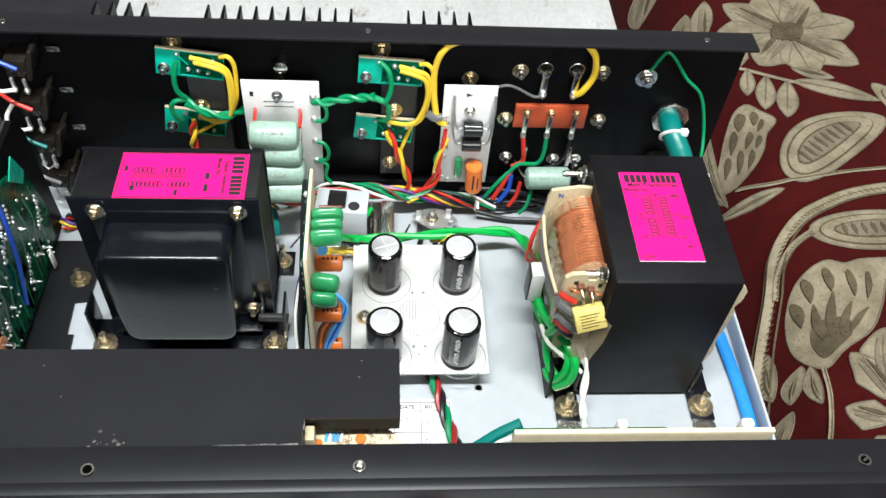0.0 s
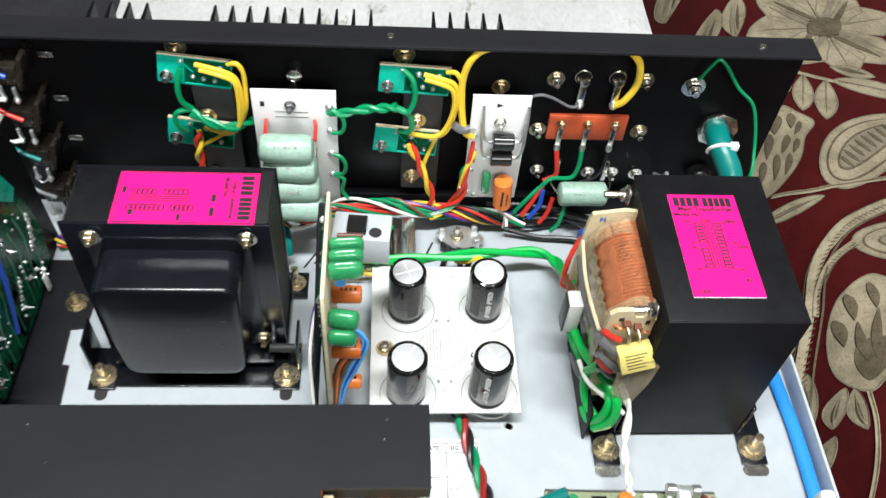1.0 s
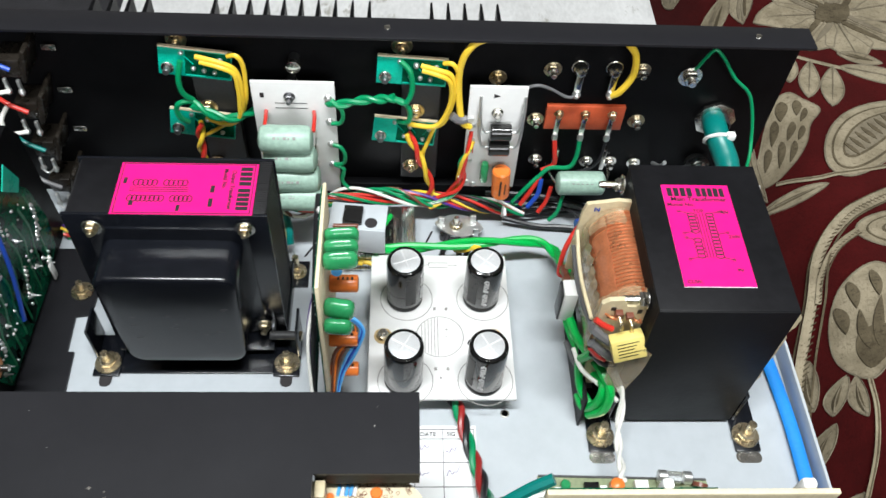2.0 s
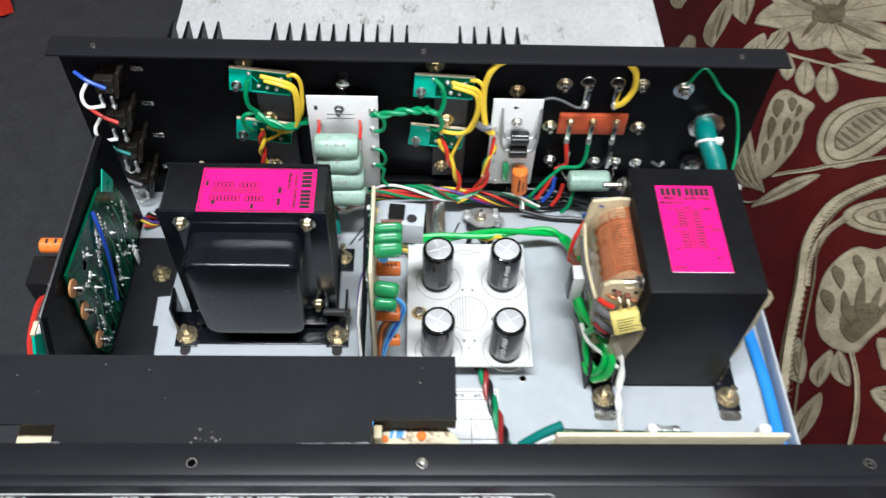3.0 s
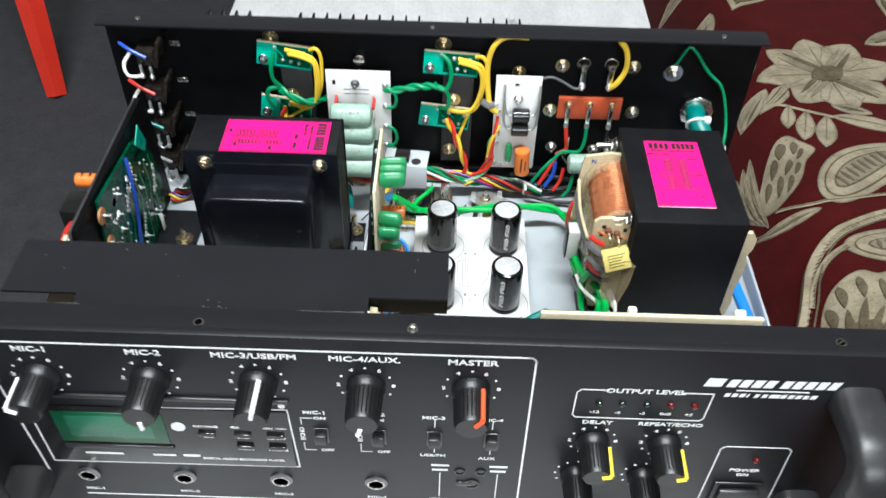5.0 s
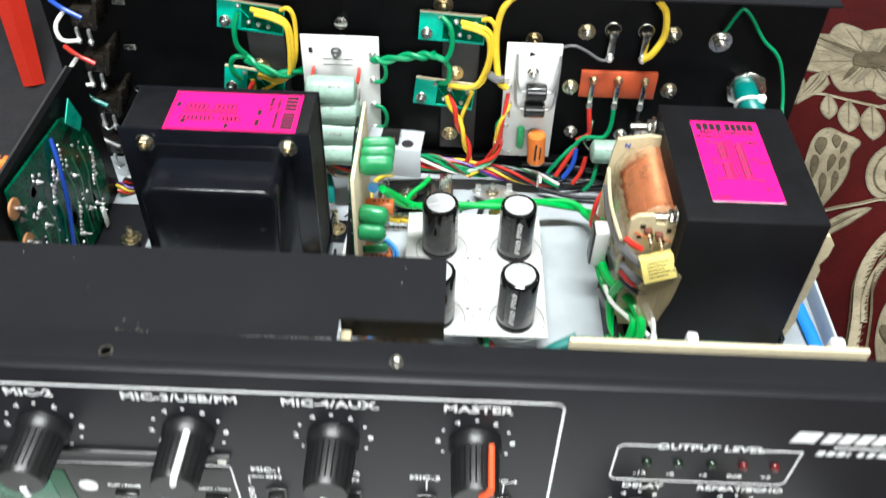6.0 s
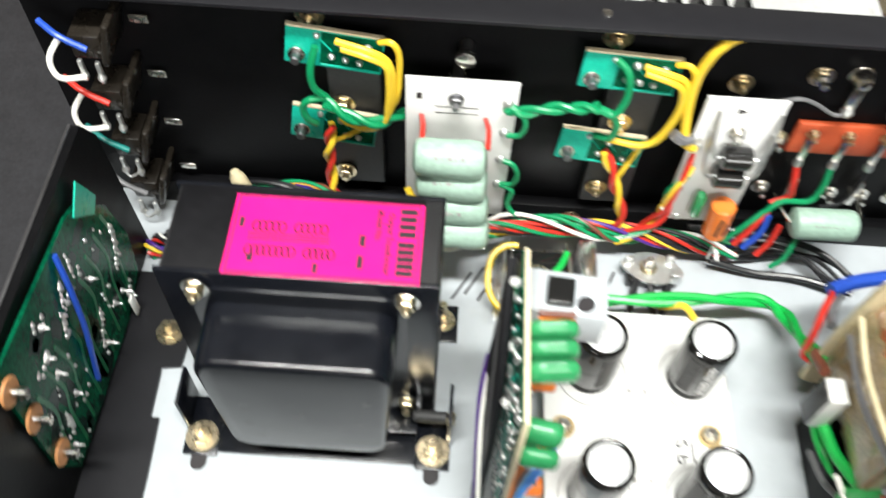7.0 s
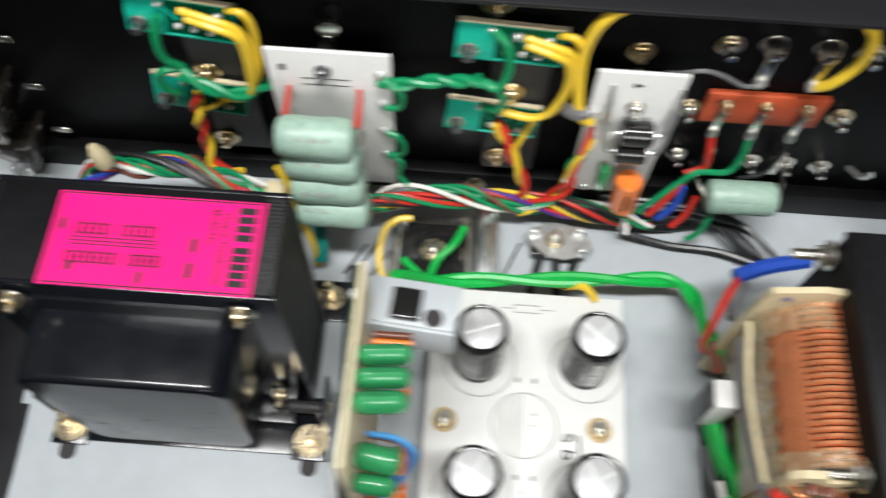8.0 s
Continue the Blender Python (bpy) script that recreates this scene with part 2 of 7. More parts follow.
def box(x0, x1, y0, y1, z0, z1, bevel=0.0, bm=None, m=None):
    out = bmesh.new()
    bmesh.ops.create_cube(out, size=1.0)
    for v in out.verts:
        v.co = Vector(((x0 + x1) / 2 + v.co.x * (x1 - x0), (y0 + y1) / 2 + v.co.y * (y1 - y0), (z0 + z1) / 2 + v.co.z * (z1 - z0)))
    if bevel:
        bmesh.ops.bevel(out, geom=list(out.edges), offset=bevel, segments=2, affect="EDGES", profile=0.5)
    if m is not None:
        out.transform(m)
    return join(bm, out)


def join(bm, out):
    if bm is None:
        return out
    me = bpy.data.meshes.new("tmp")
    out.to_mesh(me)
    out.free()
    bm.from_mesh(me)
    bpy.data.meshes.remove(me)
    return bm


def frame_of(axis):
    return Vector(axis).normalized().to_track_quat("Z", "Y").to_matrix().to_4x4()


def lathe(profile, at, axis=(0, 0, 1), seg=24, bm=None):
    """Turned solid: profile of (radius, height) pairs along the axis."""
    out = bmesh.new()
    rings = []
    for r, h in profile:
        if r < 1e-6:
            rings.append([out.verts.new((0, 0, h))])
        else:
            rings.append([out.verts.new((r * math.cos(2 * math.pi * i / seg), r * math.sin(2 * math.pi * i / seg), h)) for i in range(seg)])
    for a, b in zip(rings, rings[1:]):
        for i in range(seg):
            j = (i + 1) % seg
            if len(a) == 1 and len(b) == 1:
                continue
            if len(a) == 1:
                out.faces.new((a[0], b[i], b[j]))
            elif len(b) == 1:
                out.faces.new((a[i], a[j], b[0]))
            else:
                out.faces.new((a[i], a[j], b[j], b[i]))
    if len(rings[0]) > 1:
        out.faces.new(rings[0][::-1])
    if len(rings[-1]) > 1:
        out.faces.new(rings[-1])
    out.transform(Matrix.Translation(at) @ frame_of(axis))
    return join(bm, out)


def cyl(at, axis, r, h, seg=20, bevel=0.0, bm=None):
    b = min(bevel, r * 0.5, h * 0.5)
    prof = [(r - b, 0), (r, b), (r, h - b), (r - b, h)] if b else [(r, 0), (r, h)]
    return lathe(prof, at, axis, seg, bm)


def smooth_path(pts, steps=8):
    pts = [Vector(p) for p in pts]
    if len(pts) == 2:
        return [pts[0].lerp(pts[1], i / steps) for i in range(steps + 1)]
    ext = [2 * pts[0] - pts[1]] + pts + [2 * pts[-1] - pts[-2]]
    out = []
    for i in range(1, len(ext) - 2):
        p0, p1, p2, p3 = ext[i - 1:i + 3]
        for s in range(steps):
            t = s / steps
            out.append(0.5 * (2 * p1 + (p2 - p0) * t + (2 * p0 - 5 * p1 + 4 * p2 - p3) * t * t + (3 * p1 - p0 - 3 * p2 + p3) * t ** 3))
    return out + [pts[-1]]


def sweep(path, r, seg=8, bm=None, flat=1.0):
    """A round tube along a path; r may vary along it."""
    out = bmesh.new()
    n = len(path)
    tang = [(path[min(i + 1, n - 1)] - path[max(i - 1, 0)]).normalized() for i in range(n)]
    up = Vector((0, 0, 1)) if abs(tang[0].z) < 0.9 else Vector((1, 0, 0))
    side = tang[0].cross(up).normalized()
    rings = []
    for i in range(n):
        side = (side - tang[i] * side.dot(tang[i])).normalized()
        nor = tang[i].cross(side)
        rr = r[i] if isinstance(r, (list, tuple)) else r
        rings.append([out.verts.new(path[i] + rr * (math.cos(2 * math.pi * k / seg) * side + flat * math.sin(2 * math.pi * k / seg) * nor)) for k in range(seg)])
    for a, b in zip(rings, rings[1:]):
        for k in range(seg):
            out.faces.new((a[k], a[(k + 1) % seg], b[(k + 1) % seg], b[k]))
    out.faces.new(rings[0][::-1])
    out.faces.new(rings[-1])
    return join(bm, out)


def wire(pts, r=0.0009, bm=None, steps=8, seg=8):
    return sweep(smooth_path(pts, steps), r, seg, bm)


def twist(pts, r, off, turns, phase, bm=None, steps=14):
    """One strand of a twisted pair along a path."""
    path = smooth_path(pts, steps)
    n = len(path)
    out, side = [], None
    for i, p in enumerate(path):
        t = (path[min(i + 1, n - 1)] - path[max(i - 1, 0)]).normalized()
        side = side or t.cross(Vector((0.1, 0.2, 1))).normalized()
        side = (side - t * side.dot(t)).normalized()
        nor = t.cross(side)
        a = phase + 2 * math.pi * turns * i / n
        out.append(p + off * (math.cos(a) * side + math.sin(a) * nor))
    return sweep(out, r, 8, bm)


def prism(outline, at, m=None, depth=0.001, bm=None):
    """A flat outline of (x, y) pairs raised by depth."""
    out = bmesh.new()
    vs = [out.verts.new((x, y, 0)) for x, y in outline]
    f = out.faces.new(vs)
    r = bmesh.ops.extrude_face_region(out, geom=[f])
    bmesh.ops.translate(out, verts=[v for v in r["geom"] if isinstance(v, bmesh.types.BMVert)], vec=(0, 0, depth))
    out.transform(Matrix.Translation(at) @ (m or Matrix()))
    return join(bm, out)


def rounded(w, h, r, n=5):
    """Outline of a rounded rectangle about the origin."""
    out = []
    for cx, cy, a0 in ((w / 2 - r, h / 2 - r, 0), (-w / 2 + r, h / 2 - r, 90), (-w / 2 + r, -h / 2 + r, 180), (w / 2 - r, -h / 2 + r, 270)):
        for i in range(n + 1):
            a = radians(a0 + 90 * i / n)
            out.append((cx + r * math.cos(a), cy + r * math.sin(a)))
    return out


UPRIGHT = Matrix.Rotation(radians(90), 4, "X")


def letters(text, size, m, bm=None, depth=0.00012, align="CENTER"):
    """Raised lettering in the built-in font; m maps its plane into the place."""
    cu = bpy.data.curves.new("text", "FONT")
    cu.body, cu.size, cu.extrude, cu.resolution_u, cu.align_x, cu.align_y = text, size, depth / 2, 2, align, "CENTER"
    cu.offset = size * 0.022
    ob = bpy.data.objects.new("text", cu)
    scene.collection.objects.link(ob)
    bpy.context.view_layer.update()
    me = bpy.data.meshes.new_from_object(ob.evaluated_get(bpy.context.evaluated_depsgraph_get()))
    out = bmesh.new()
    out.from_mesh(me)
    bpy.data.objects.remove(ob)
    bpy.data.meshes.remove(me)
    bpy.data.curves.remove(cu)
    out.transform(m)
    return join(bm, out)


def hexnut(at, axis, r, h, bm=None):
    return lathe([(r * 0.9, 0), (r, h * 0.15), (r, h * 0.85), (r * 0.9, h)], at, axis, 6, bm)


def screw(parent, at, axis, r=0.003, mats=("zinc", "zinc"), name="screw", stud=0.004, washer=1.55):
    """A washer, nut and stud end seen from inside."""
    a, v = Vector(at), Vector(axis).normalized()
    bm = cyl(a, v, r * washer, 0.0008, 20, 0.0002)
    w = part(name, bm, mats[0], parent)
    nut = hexnut(a + v * 0.0008, v, r, r * 0.8)
    cyl(a + v * (0.0008 + r * 0.8), v, r * 0.5, stud, 12, 0.0003, nut)
    part("nut", nut, mats[1], w)
    return w

# ---- the room ----
FLOOR_Z = -0.50
bm = box(-3, 3, -3, 3, FLOOR_Z - 0.05, FLOOR_Z)
tagged(part("ground", bm, "carpet"), "dark grey matt floor covering of the room", "floor", kind="structure")
# unseen walls, added to close the room and bounce its light
for nm, b in (("wall_north", (-3, 3, 3, 3.1)), ("wall_east", (3, 3.1, -3, 3)), ("wall_west", (-3.1, -3, -3, 3))):
    tagged(part(nm, box(*b, FLOOR_Z, 2.3), "wall"), "plain cream painted room wall", "wall", kind="structure")
# unseen south wall; its opening is made up to hold the fill lamp
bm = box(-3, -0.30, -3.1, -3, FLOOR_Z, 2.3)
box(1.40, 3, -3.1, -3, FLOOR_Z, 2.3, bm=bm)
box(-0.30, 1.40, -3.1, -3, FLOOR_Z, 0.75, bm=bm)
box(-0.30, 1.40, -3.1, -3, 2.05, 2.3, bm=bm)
tagged(part("wall_south", bm, "wall"), "plain cream painted wall with an added opening for the fill lamp", "wall", kind="structure")
tagged(part("ceiling", box(-3.1, 3.1, -3.1, 3.1, 2.3, 2.4), "wall"), "plain pale ceiling", "ceiling", kind="structure")

# ---- table ----
TABLE_Z = -0.021
table = thing("side_table", (-0.035, 0.0, FLOOR_Z), "white laminate table under the open amplifier, lightly stained", "table")
part("tabletop", box(-0.238, 0.168, -0.45, 0.42, TABLE_Z - 0.025, TABLE_Z, 0.004), "table", table)
for x in (-0.2, 0.13):
    for y in (-0.41, 0.38):
        part("leg", box(x - 0.02, x + 0.02, y - 0.02, y + 0.02, FLOOR_Z, TABLE_Z - 0.025, 0.003), "table", table)

STAINS = ((0.0590, -0.2610, 0.0050, 0.0045), (0.1200, -0.2760, 0.0065, 0.0050), (-0.0480, -0.2660, 0.0030, 0.0080), (-0.0410, -0.2580, 0.0018, 0.0050), (0.0400, -0.2780, 0.0012, 0.0030), (-0.0715, -0.2640, 0.0010, 0.0040), (0.0100, -0.2850, 0.0050, 0.0020))
for x, y, rx, ry in STAINS:
    rs = random.Random(int(9000 * abs(x)))
    edge = [(rx * math.cos(a) * (0.75 + 0.5 * rs.random()), ry * math.sin(a) * (0.75 + 0.5 * rs.random())) for a in np.linspace(0, 2 * math.pi, 13)[:-1]]
    part("stain", prism(edge, (x, y, TABLE_Z), None, 0.00012), "stain", table)

chair = thing("plastic_chair", (-0.73, 0.80, FLOOR_Z), "red plastic chair leg standing on the floor", "chair")
bm = sweep(smooth_path([(-0.725, 0.80, FLOOR_Z), (-0.75, 0.86, FLOOR_Z + 0.12), (-0.79, 0.95, FLOOR_Z + 0.30), (-0.80, 0.97, FLOOR_Z + 0.42)]), [0.017 + 0.0006 * i for i in range(25)], 4)
part("leg", bm, "redplastic", chair)
part("seat", box(-1.2, -0.78, 0.95, 1.38, FLOOR_Z + 0.40, FLOOR_Z + 0.43, 0.01), "redplastic", chair)

# ---- chassis ----
X0, X1 = -0.247, 0.177
FZ = 0.004
chassis = thing("amplifier_chassis", (-0.035, -0.12, -0.004), "black and pale grey steel amplifier chassis with its cover removed", "amplifier")
part("floor_plate", box(X0 + 0.002, X1 - 0.008, -0.25, -0.0005, FZ - 0.002, FZ, 0.0003), "grey", chassis, "pale grey sheet steel floor plate")
part("side_lip", box(X1 - 0.008, X1 - 0.0065, -0.25, -0.0005, FZ - 0.002, FZ + 0.012, 0.0003), "grey", chassis)
part("rear_panel", box(-0.2410, 0.1705, 0.0, 0.0015, -0.004, 0.1262, 0.0003), "black", chassis, "black rear panel")
part("rear_flange", box(-0.2410, 0.1705, -0.0138, 0.0015, 0.1264, 0.1280, 0.0003), "panel", chassis)
part("rear_rail", box(X0 + 0.03, X1 - 0.01, -0.006, -0.0005, FZ, 0.0185, 0.0004), "black", chassis)
part("front_flange", box(X0, X1, -0.2515, -0.237, 0.1240, 0.1256, 0.0003), "panel", chassis)
part("front_upright", box(X0, X1, -0.2518, -0.2503, FZ, 0.1239, 0.0003), "panel", chassis)
for x in (X0 + 0.025, X1 - 0.03):
    for y in (-0.22, -0.03):
        part("foot", cyl((x, y, TABLE_Z), (0, 0, 1), 0.009, FZ - 0.002 - TABLE_Z, 20, 0.001), "knob", chassis)
for x in (-0.2165, -0.1255, -0.036, 0.1427):
    s = part("screw_hole", lathe([(0.0022, 0), (0.0024, 0.0003), (0.0022, 0.0006), (0.0016, 0.0006), (0.0015, -0.003)], (x, -0.2455, 0.1256), (0, 0, 1), 18), "zinc", chassis)
    # black plug on the solid flange paints the dark depth of the hole
    part("thread", cyl((x, -0.2455, 0.1235), (0, 0, 1), 0.0016, 0.0024, 12), "hole_shade", s)
    if x == -0.036:
        part("stud", lathe([(0.0013, 0), (0.0013, 0.0040), (0.0009, 0.0042), (0.0008, 0.0030)], (x, -0.2455, 0.1240), (0.05, 0.05, 1), 12), "zinc", s)
    elif x == 0.1427:
        part("slotted_end", box(x - 0.0012, x + 0.0012, -0.2459, -0.2451, 0.1262, 0.1268, m=Matrix.Translation((x, -0.2455, 0)) @ Matrix.Rotation(0.6, 4, "Z") @ Matrix.Translation((-x, 0.2455, 0))), "zinc", s)
for x in (-0.2165, -0.0355, 0.1435):
    part("rivet", lathe([(0.0017, 0), (0.0015, 0.0006), (0, 0.0009)], (x, -0.0060, 0.1280), (0, 0, 1), 12), "zinc", chassis)
# floor slots, hole and the inspection paper
for x, y, dx in ((-0.0765, -0.041, 0.004), (-0.071, -0.038, 0.004), (-0.0655, -0.041, 0.004), (-0.013, -0.036, 0.003)):
    part("vent_slot", prism([(-0.0006 - dx, -0.007), (0.0006 - dx, -0.007), (0.0006 + dx, 0.007), (-0.0006 + dx, 0.007)], (x, y, FZ + 0.0002), None, 0.0002), "ink", chassis)
h = part("grommet_hole", lathe([(0.0022, 0), (0.0022, 0.0004), (0.0016, 0.0005), (0.0015, 0.0001)], (0.0237, -0.1435, FZ), (0, 0, 1), 18), "zinc", chassis)
# black disc in place of the shaded inside of the hole
part("hole", cyl((0.0237, -0.1435, FZ + 0.0002), (0, 0, 1), 0.0016, 0.0003, 14), "hole_shade", h)
# rear heat sink fins
fins = thing("heat_sink", (-0.08, 0.02, 0.0), "black finned heat sink on the rear panel", "heat sink")
part("backing", box(-0.19, 0.03, 0.0017, 0.006, 0.0, 0.110, 0.0005), "black", fins)
for x in [-0.1835 + 0.0088 * i for i in range(4)] + [-0.1235 + 0.0087 * i for i in range(10)] + [-0.0135 + 0.0086 * i for i in range(5)]:
    part("fin", prism([(-0.0019, 0), (0.0019, 0), (0.0005, 0.030), (-0.0005, 0.030)], (x, 0.006, 0.004), None, 0.108), "black", fins, smooth=False)

# shield plate over the front boards, with its cut-outs
cover = thing("cover_plate", (-0.13, -0.215, 0.122), "black steel shield plate over the preamplifier board", "shield plate")
bm = prism([(-0.2165, -0.1957), (-0.0217, -0.1957), (-0.0217, -0.2250), (-0.0562, -0.2250), (-0.0562, -0.2372), (-0.1835, -0.2372),
            (-0.1835, -0.2275), (-0.2165, -0.2275)], (0, 0, 0.1208), None, 0.0012)
part("plate", bm, "panel", cover, smooth=False)
# black sheet that stands in for the shadowed gap below the notch
part("notch_shade", box(-0.0561, -0.0217, -0.2236, -0.2229, 0.1110, 0.1208), "black", cover)
part("rear_lip", box(-0.2165, -0.0217, -0.1957, -0.1949, 0.112, 0.1208), "panel", cover)
rs = random.Random(5)
for i in range(11):
    x, y, r = -0.1240 + 0.0036 * rs.gauss(0, 1), -0.2335 + 0.0018 * rs.gauss(0, 1), 0.0003 + 0.0006 * rs.random()
    part("bare_patch", prism([(r * math.cos(a) * (1 + 0.5 * math.sin(3 * a + i)), r * 0.7 * math.sin(a) * (1 + 0.4 * math.cos(4 * a))) for a in np.linspace(0, 6.0, 9)], (x, max(y, -0.2368), 0.1220), None, 0.00012), "zinc", cover)
for i in range(7):
    x, y, r = -0.205 + 0.175 * rs.random(), -0.219 + 0.020 * rs.random(), 0.00015 + 0.00015 * rs.random()
    part("speck", prism([(r * math.cos(a), r * math.sin(a)) for a in np.linspace(0, 5.2, 6)], (x, y, 0.1220), None, 0.00008), "faint", cover)
for x0, x1, w in ((-0.0860, -0.0740, 0.0003), (-0.0740, -0.0640, 0.0005), (-0.0640, -0.0565, 0.0007), (-0.1890, -0.1780, 0.0006)):
    part("scratched_edge", prism([(x0, 0), (x1, 0), (x1 - 0.001, w), (x0 + 0.002, w * 0.6)], (0, -0.2372, 0.1256), None, 0.00012), "alu", chassis)

# ---- front panel ----
FY = -0.257
front = thing("control_panel", (-0.035, FY, 0.0), "black amplifier front panel with white lettering, knobs and handles", "control panel")
part("plate", box(X0 + 0.001, X1 - 0.003, FY, -0.2520, -0.006, 0.1315, 0.0012), "panel", front)


def on_panel(x, z, off=0.0):
    return Matrix.Translation((x, FY - off, z)) @ UPRIGHT


def legend(text, x, z, size, align="CENTER", shear=0.0, turn=0.0, wide=1.25):
    m = on_panel(x, z, 0.0001) @ Matrix.Rotation(radians(turn), 4, "Z") @ Matrix.Diagonal((wide, 1, 1, 1))
    part("lettering", letters(text, size, m, align=align), "print", front)


def stroke(pts, w=0.0006, mat_name="print", name="printed_line"):
    """A printed line on the panel through (x, z) points."""
    bm = bmesh.new()
    for (x0, z0), (x1, z1) in zip(pts, pts[1:]):
        d = Vector((x1 - x0, z1 - z0))
        n = Vector((-d.y, d.x)).normalized() * w / 2
        e = d.normalized() * w / 2
        q = [(x0 - e.x + n.x, z0 - e.y + n.y), (x0 - e.x - n.x, z0 - e.y - n.y), (x1 + e.x - n.x, z1 + e.y - n.y), (x1 + e.x + n.x, z1 + e.y + n.y)]
        prism(q, (0, FY - 0.00002, 0), UPRIGHT, 0.00012, bm)
    part(name, bm, mat_name, front, smooth=False)


def corner(cx, cz, r, a0, a1, n=4):
    return [(cx + r * math.cos(radians(a0 + (a1 - a0) * i / n)), cz + r * math.sin(radians(a0 + (a1 - a0) * i / n))) for i in range(n + 1)]


stroke([(-0.2135, 0.020), (-0.2160, 0.1235)] + corner(0.0125, 0.1205, 0.003, 90, 0) + [(0.0165, 0.0035), (-0.2, 0.0035)], 0.0009)
stroke([(-0.2085, 0.0785)] + [(-0.0915, 0.0815), (-0.0900, 0.0345), (-0.2085, 0.0335), (-0.2085, 0.070)], 0.0007)
# recessed player module
part("module_frame", box(-0.2075, -0.0915, FY - 0.0006, FY, 0.0350, 0.0800, 0.0003), "gloss", front)
part("display", box(-0.1985, -0.1485, FY - 0.0011, FY - 0.0005, 0.0525, 0.0760, 0.0002), "lcd", front, "green display window")
part("display_glass", box(-0.1930, -0.1545, FY - 0.0013, FY - 0.0011, 0.0570, 0.0735, 0.0001), "lcd_pale", front, "pale green lit area of the display")
part("slot_bar", box(-0.1985, -0.1475, FY - 0.0016, FY - 0.0004, 0.0475, 0.0505, 0.0004), "handle", front)
part("module_groove", box(-0.2080, -0.0900, FY - 0.0016, FY, 0.0870, 0.0895, 0.0006), "handle", front)
for x, w in ((-0.182, 0.018), (-0.1535, 0.011), (-0.1405, 0.008)):
    part("printed_bar", box(x - w / 2, x + w / 2, FY - 0.0008, FY - 0.0006, 0.0417, 0.0433), "print", front)
part("round_badge", cyl((-0.1425, FY - 0.0006, 0.0665), (0, -1, 0), 0.0033, 0.0003, 20), "print", front)
for i, (x, z, t) in enumerate(((-0.130, 0.0590, "REC"), (-0.1135, 0.0590, "STOP"), (-0.0985, 0.0590, "REPEAT"), (-0.1135, 0.0495, "MODE"), (-0.0985, 0.0495, "FOLDER"))):
    part("button", box(x - 0.004, x + 0.004, FY - 0.0022, FY - 0.0005, z + 0.0018, z + 0.0045, 0.0005), "gloss", front)
    m = on_panel(x, z, 0.0007) @ Matrix.Diagonal((1.2, 1, 1, 1))
    part("lettering", letters(t, 0.0021, m), "print", front)
for x, t in ((-0.130, "PLAY / PAUSE"), (-0.1135, "PREV / VOL-"), (-0.0985, "NEXT / VOL+")):
    part("lettering", letters(t, 0.0019, on_panel(x, 0.0672, 0.0007)), "print", front)
part("lettering", letters("DIGITAL AUDIO RECORDING PLAYER", 0.0023, on_panel(-0.116, 0.0405, 0.0007)), "print", front)
for x in (-0.0935, -0.2050):
    part("module_screw", lathe([(0.0018, 0), (0.0016, 0.0005), (0, 0.0008)], (x, FY, 0.0845), (0, -1, 0), 14), "zinc", front)


def knob(x, z, r, length, angle, color):
    """A grooved control knob with a coloured pointer; angle clockwise from the top."""
    k = part("knob", lathe([(r * 1.12, 0.0004), (r * 1.12, 0.003), (r * 1.02, 0.0042), (r, 0.0055), (r * 0.94, length - 0.0012), (r * 0.86, length), (0, length)],
                           (x, FY, z), (0, -1, 0), 32), "knob", front)
    for i in range(26):
        a = 2 * math.pi * i / 26
        d = Vector((math.sin(a), 0, math.cos(a)))
        p = Vector((x, FY, z)) + d * r * 0.985
        part("ridge", sweep([p + Vector((0, -0.006, 0)), p + Vector((0, -length + 0.002, 0)) - d * r * 0.05], 0.00032, 4), "knob", k)
    a = radians(angle)
    d = Vector((math.sin(a), 0, math.cos(a)))
    p = Vector((x, FY, z))
    bm = sweep([p + d * (r + 0.0002) + Vector((0, -0.0050, 0)), p + d * (r * 0.955 + 0.0002) + Vector((0, -length + 0.0002, 0))], 0.0011, 6)
    sweep([p + d * (r * 0.955 + 0.0002) + Vector((0, -length - 0.0001, 0)), p + d * r * 0.35 + Vector((0, -length - 0.0001, 0))], 0.0011, 6, bm)
    part("pointer", bm, color, k)
    return k


def scale_marks(x, z, r, numbers=True, n=11):
    for i in range(n):
        a = radians(-150 + 300 * i / (n - 1))
        px, pz = x + r * math.sin(a), z + r * math.cos(a)
        if numbers and i % 2 == 0 and 0 < i < n - 1:
            part("lettering", letters(str(i), 0.0030, on_panel(px, pz, 0.0001) @ Matrix.Diagonal((1.2, 1, 1, 1))), "print", front)
        else:
            part("scale_dot", cyl((px, FY, pz), (0, -1, 0), 0.0006, 0.00012, 8), "print", front)


KZ = 0.1015
for x, t, a, c in ((-0.1945, "MIC-1", -62, "print"), (-0.1475, "MIC-2", 178, "print"), (-0.1015, "MIC-3/USB/FM", 14, "print"), (-0.0555, "MIC-4/AUX.", 196, "print"),
                   (-0.0105, "MASTER", 38, "pointer")):
    legend(t, x, 0.1190, 0.0047)
    scale_marks(x, KZ, 0.0118)
    knob(x, KZ, 0.0075, 0.0205, a, c)
for x, t in ((0.0465, "DELAY"), (0.0792, "REPEAT/ECHO")):
    legend(t, x, 0.0795, 0.0036)
    scale_marks(x, 0.0650, 0.0105)
    knob(x, 0.0650, 0.0068, 0.0195, 75, "y_tape")
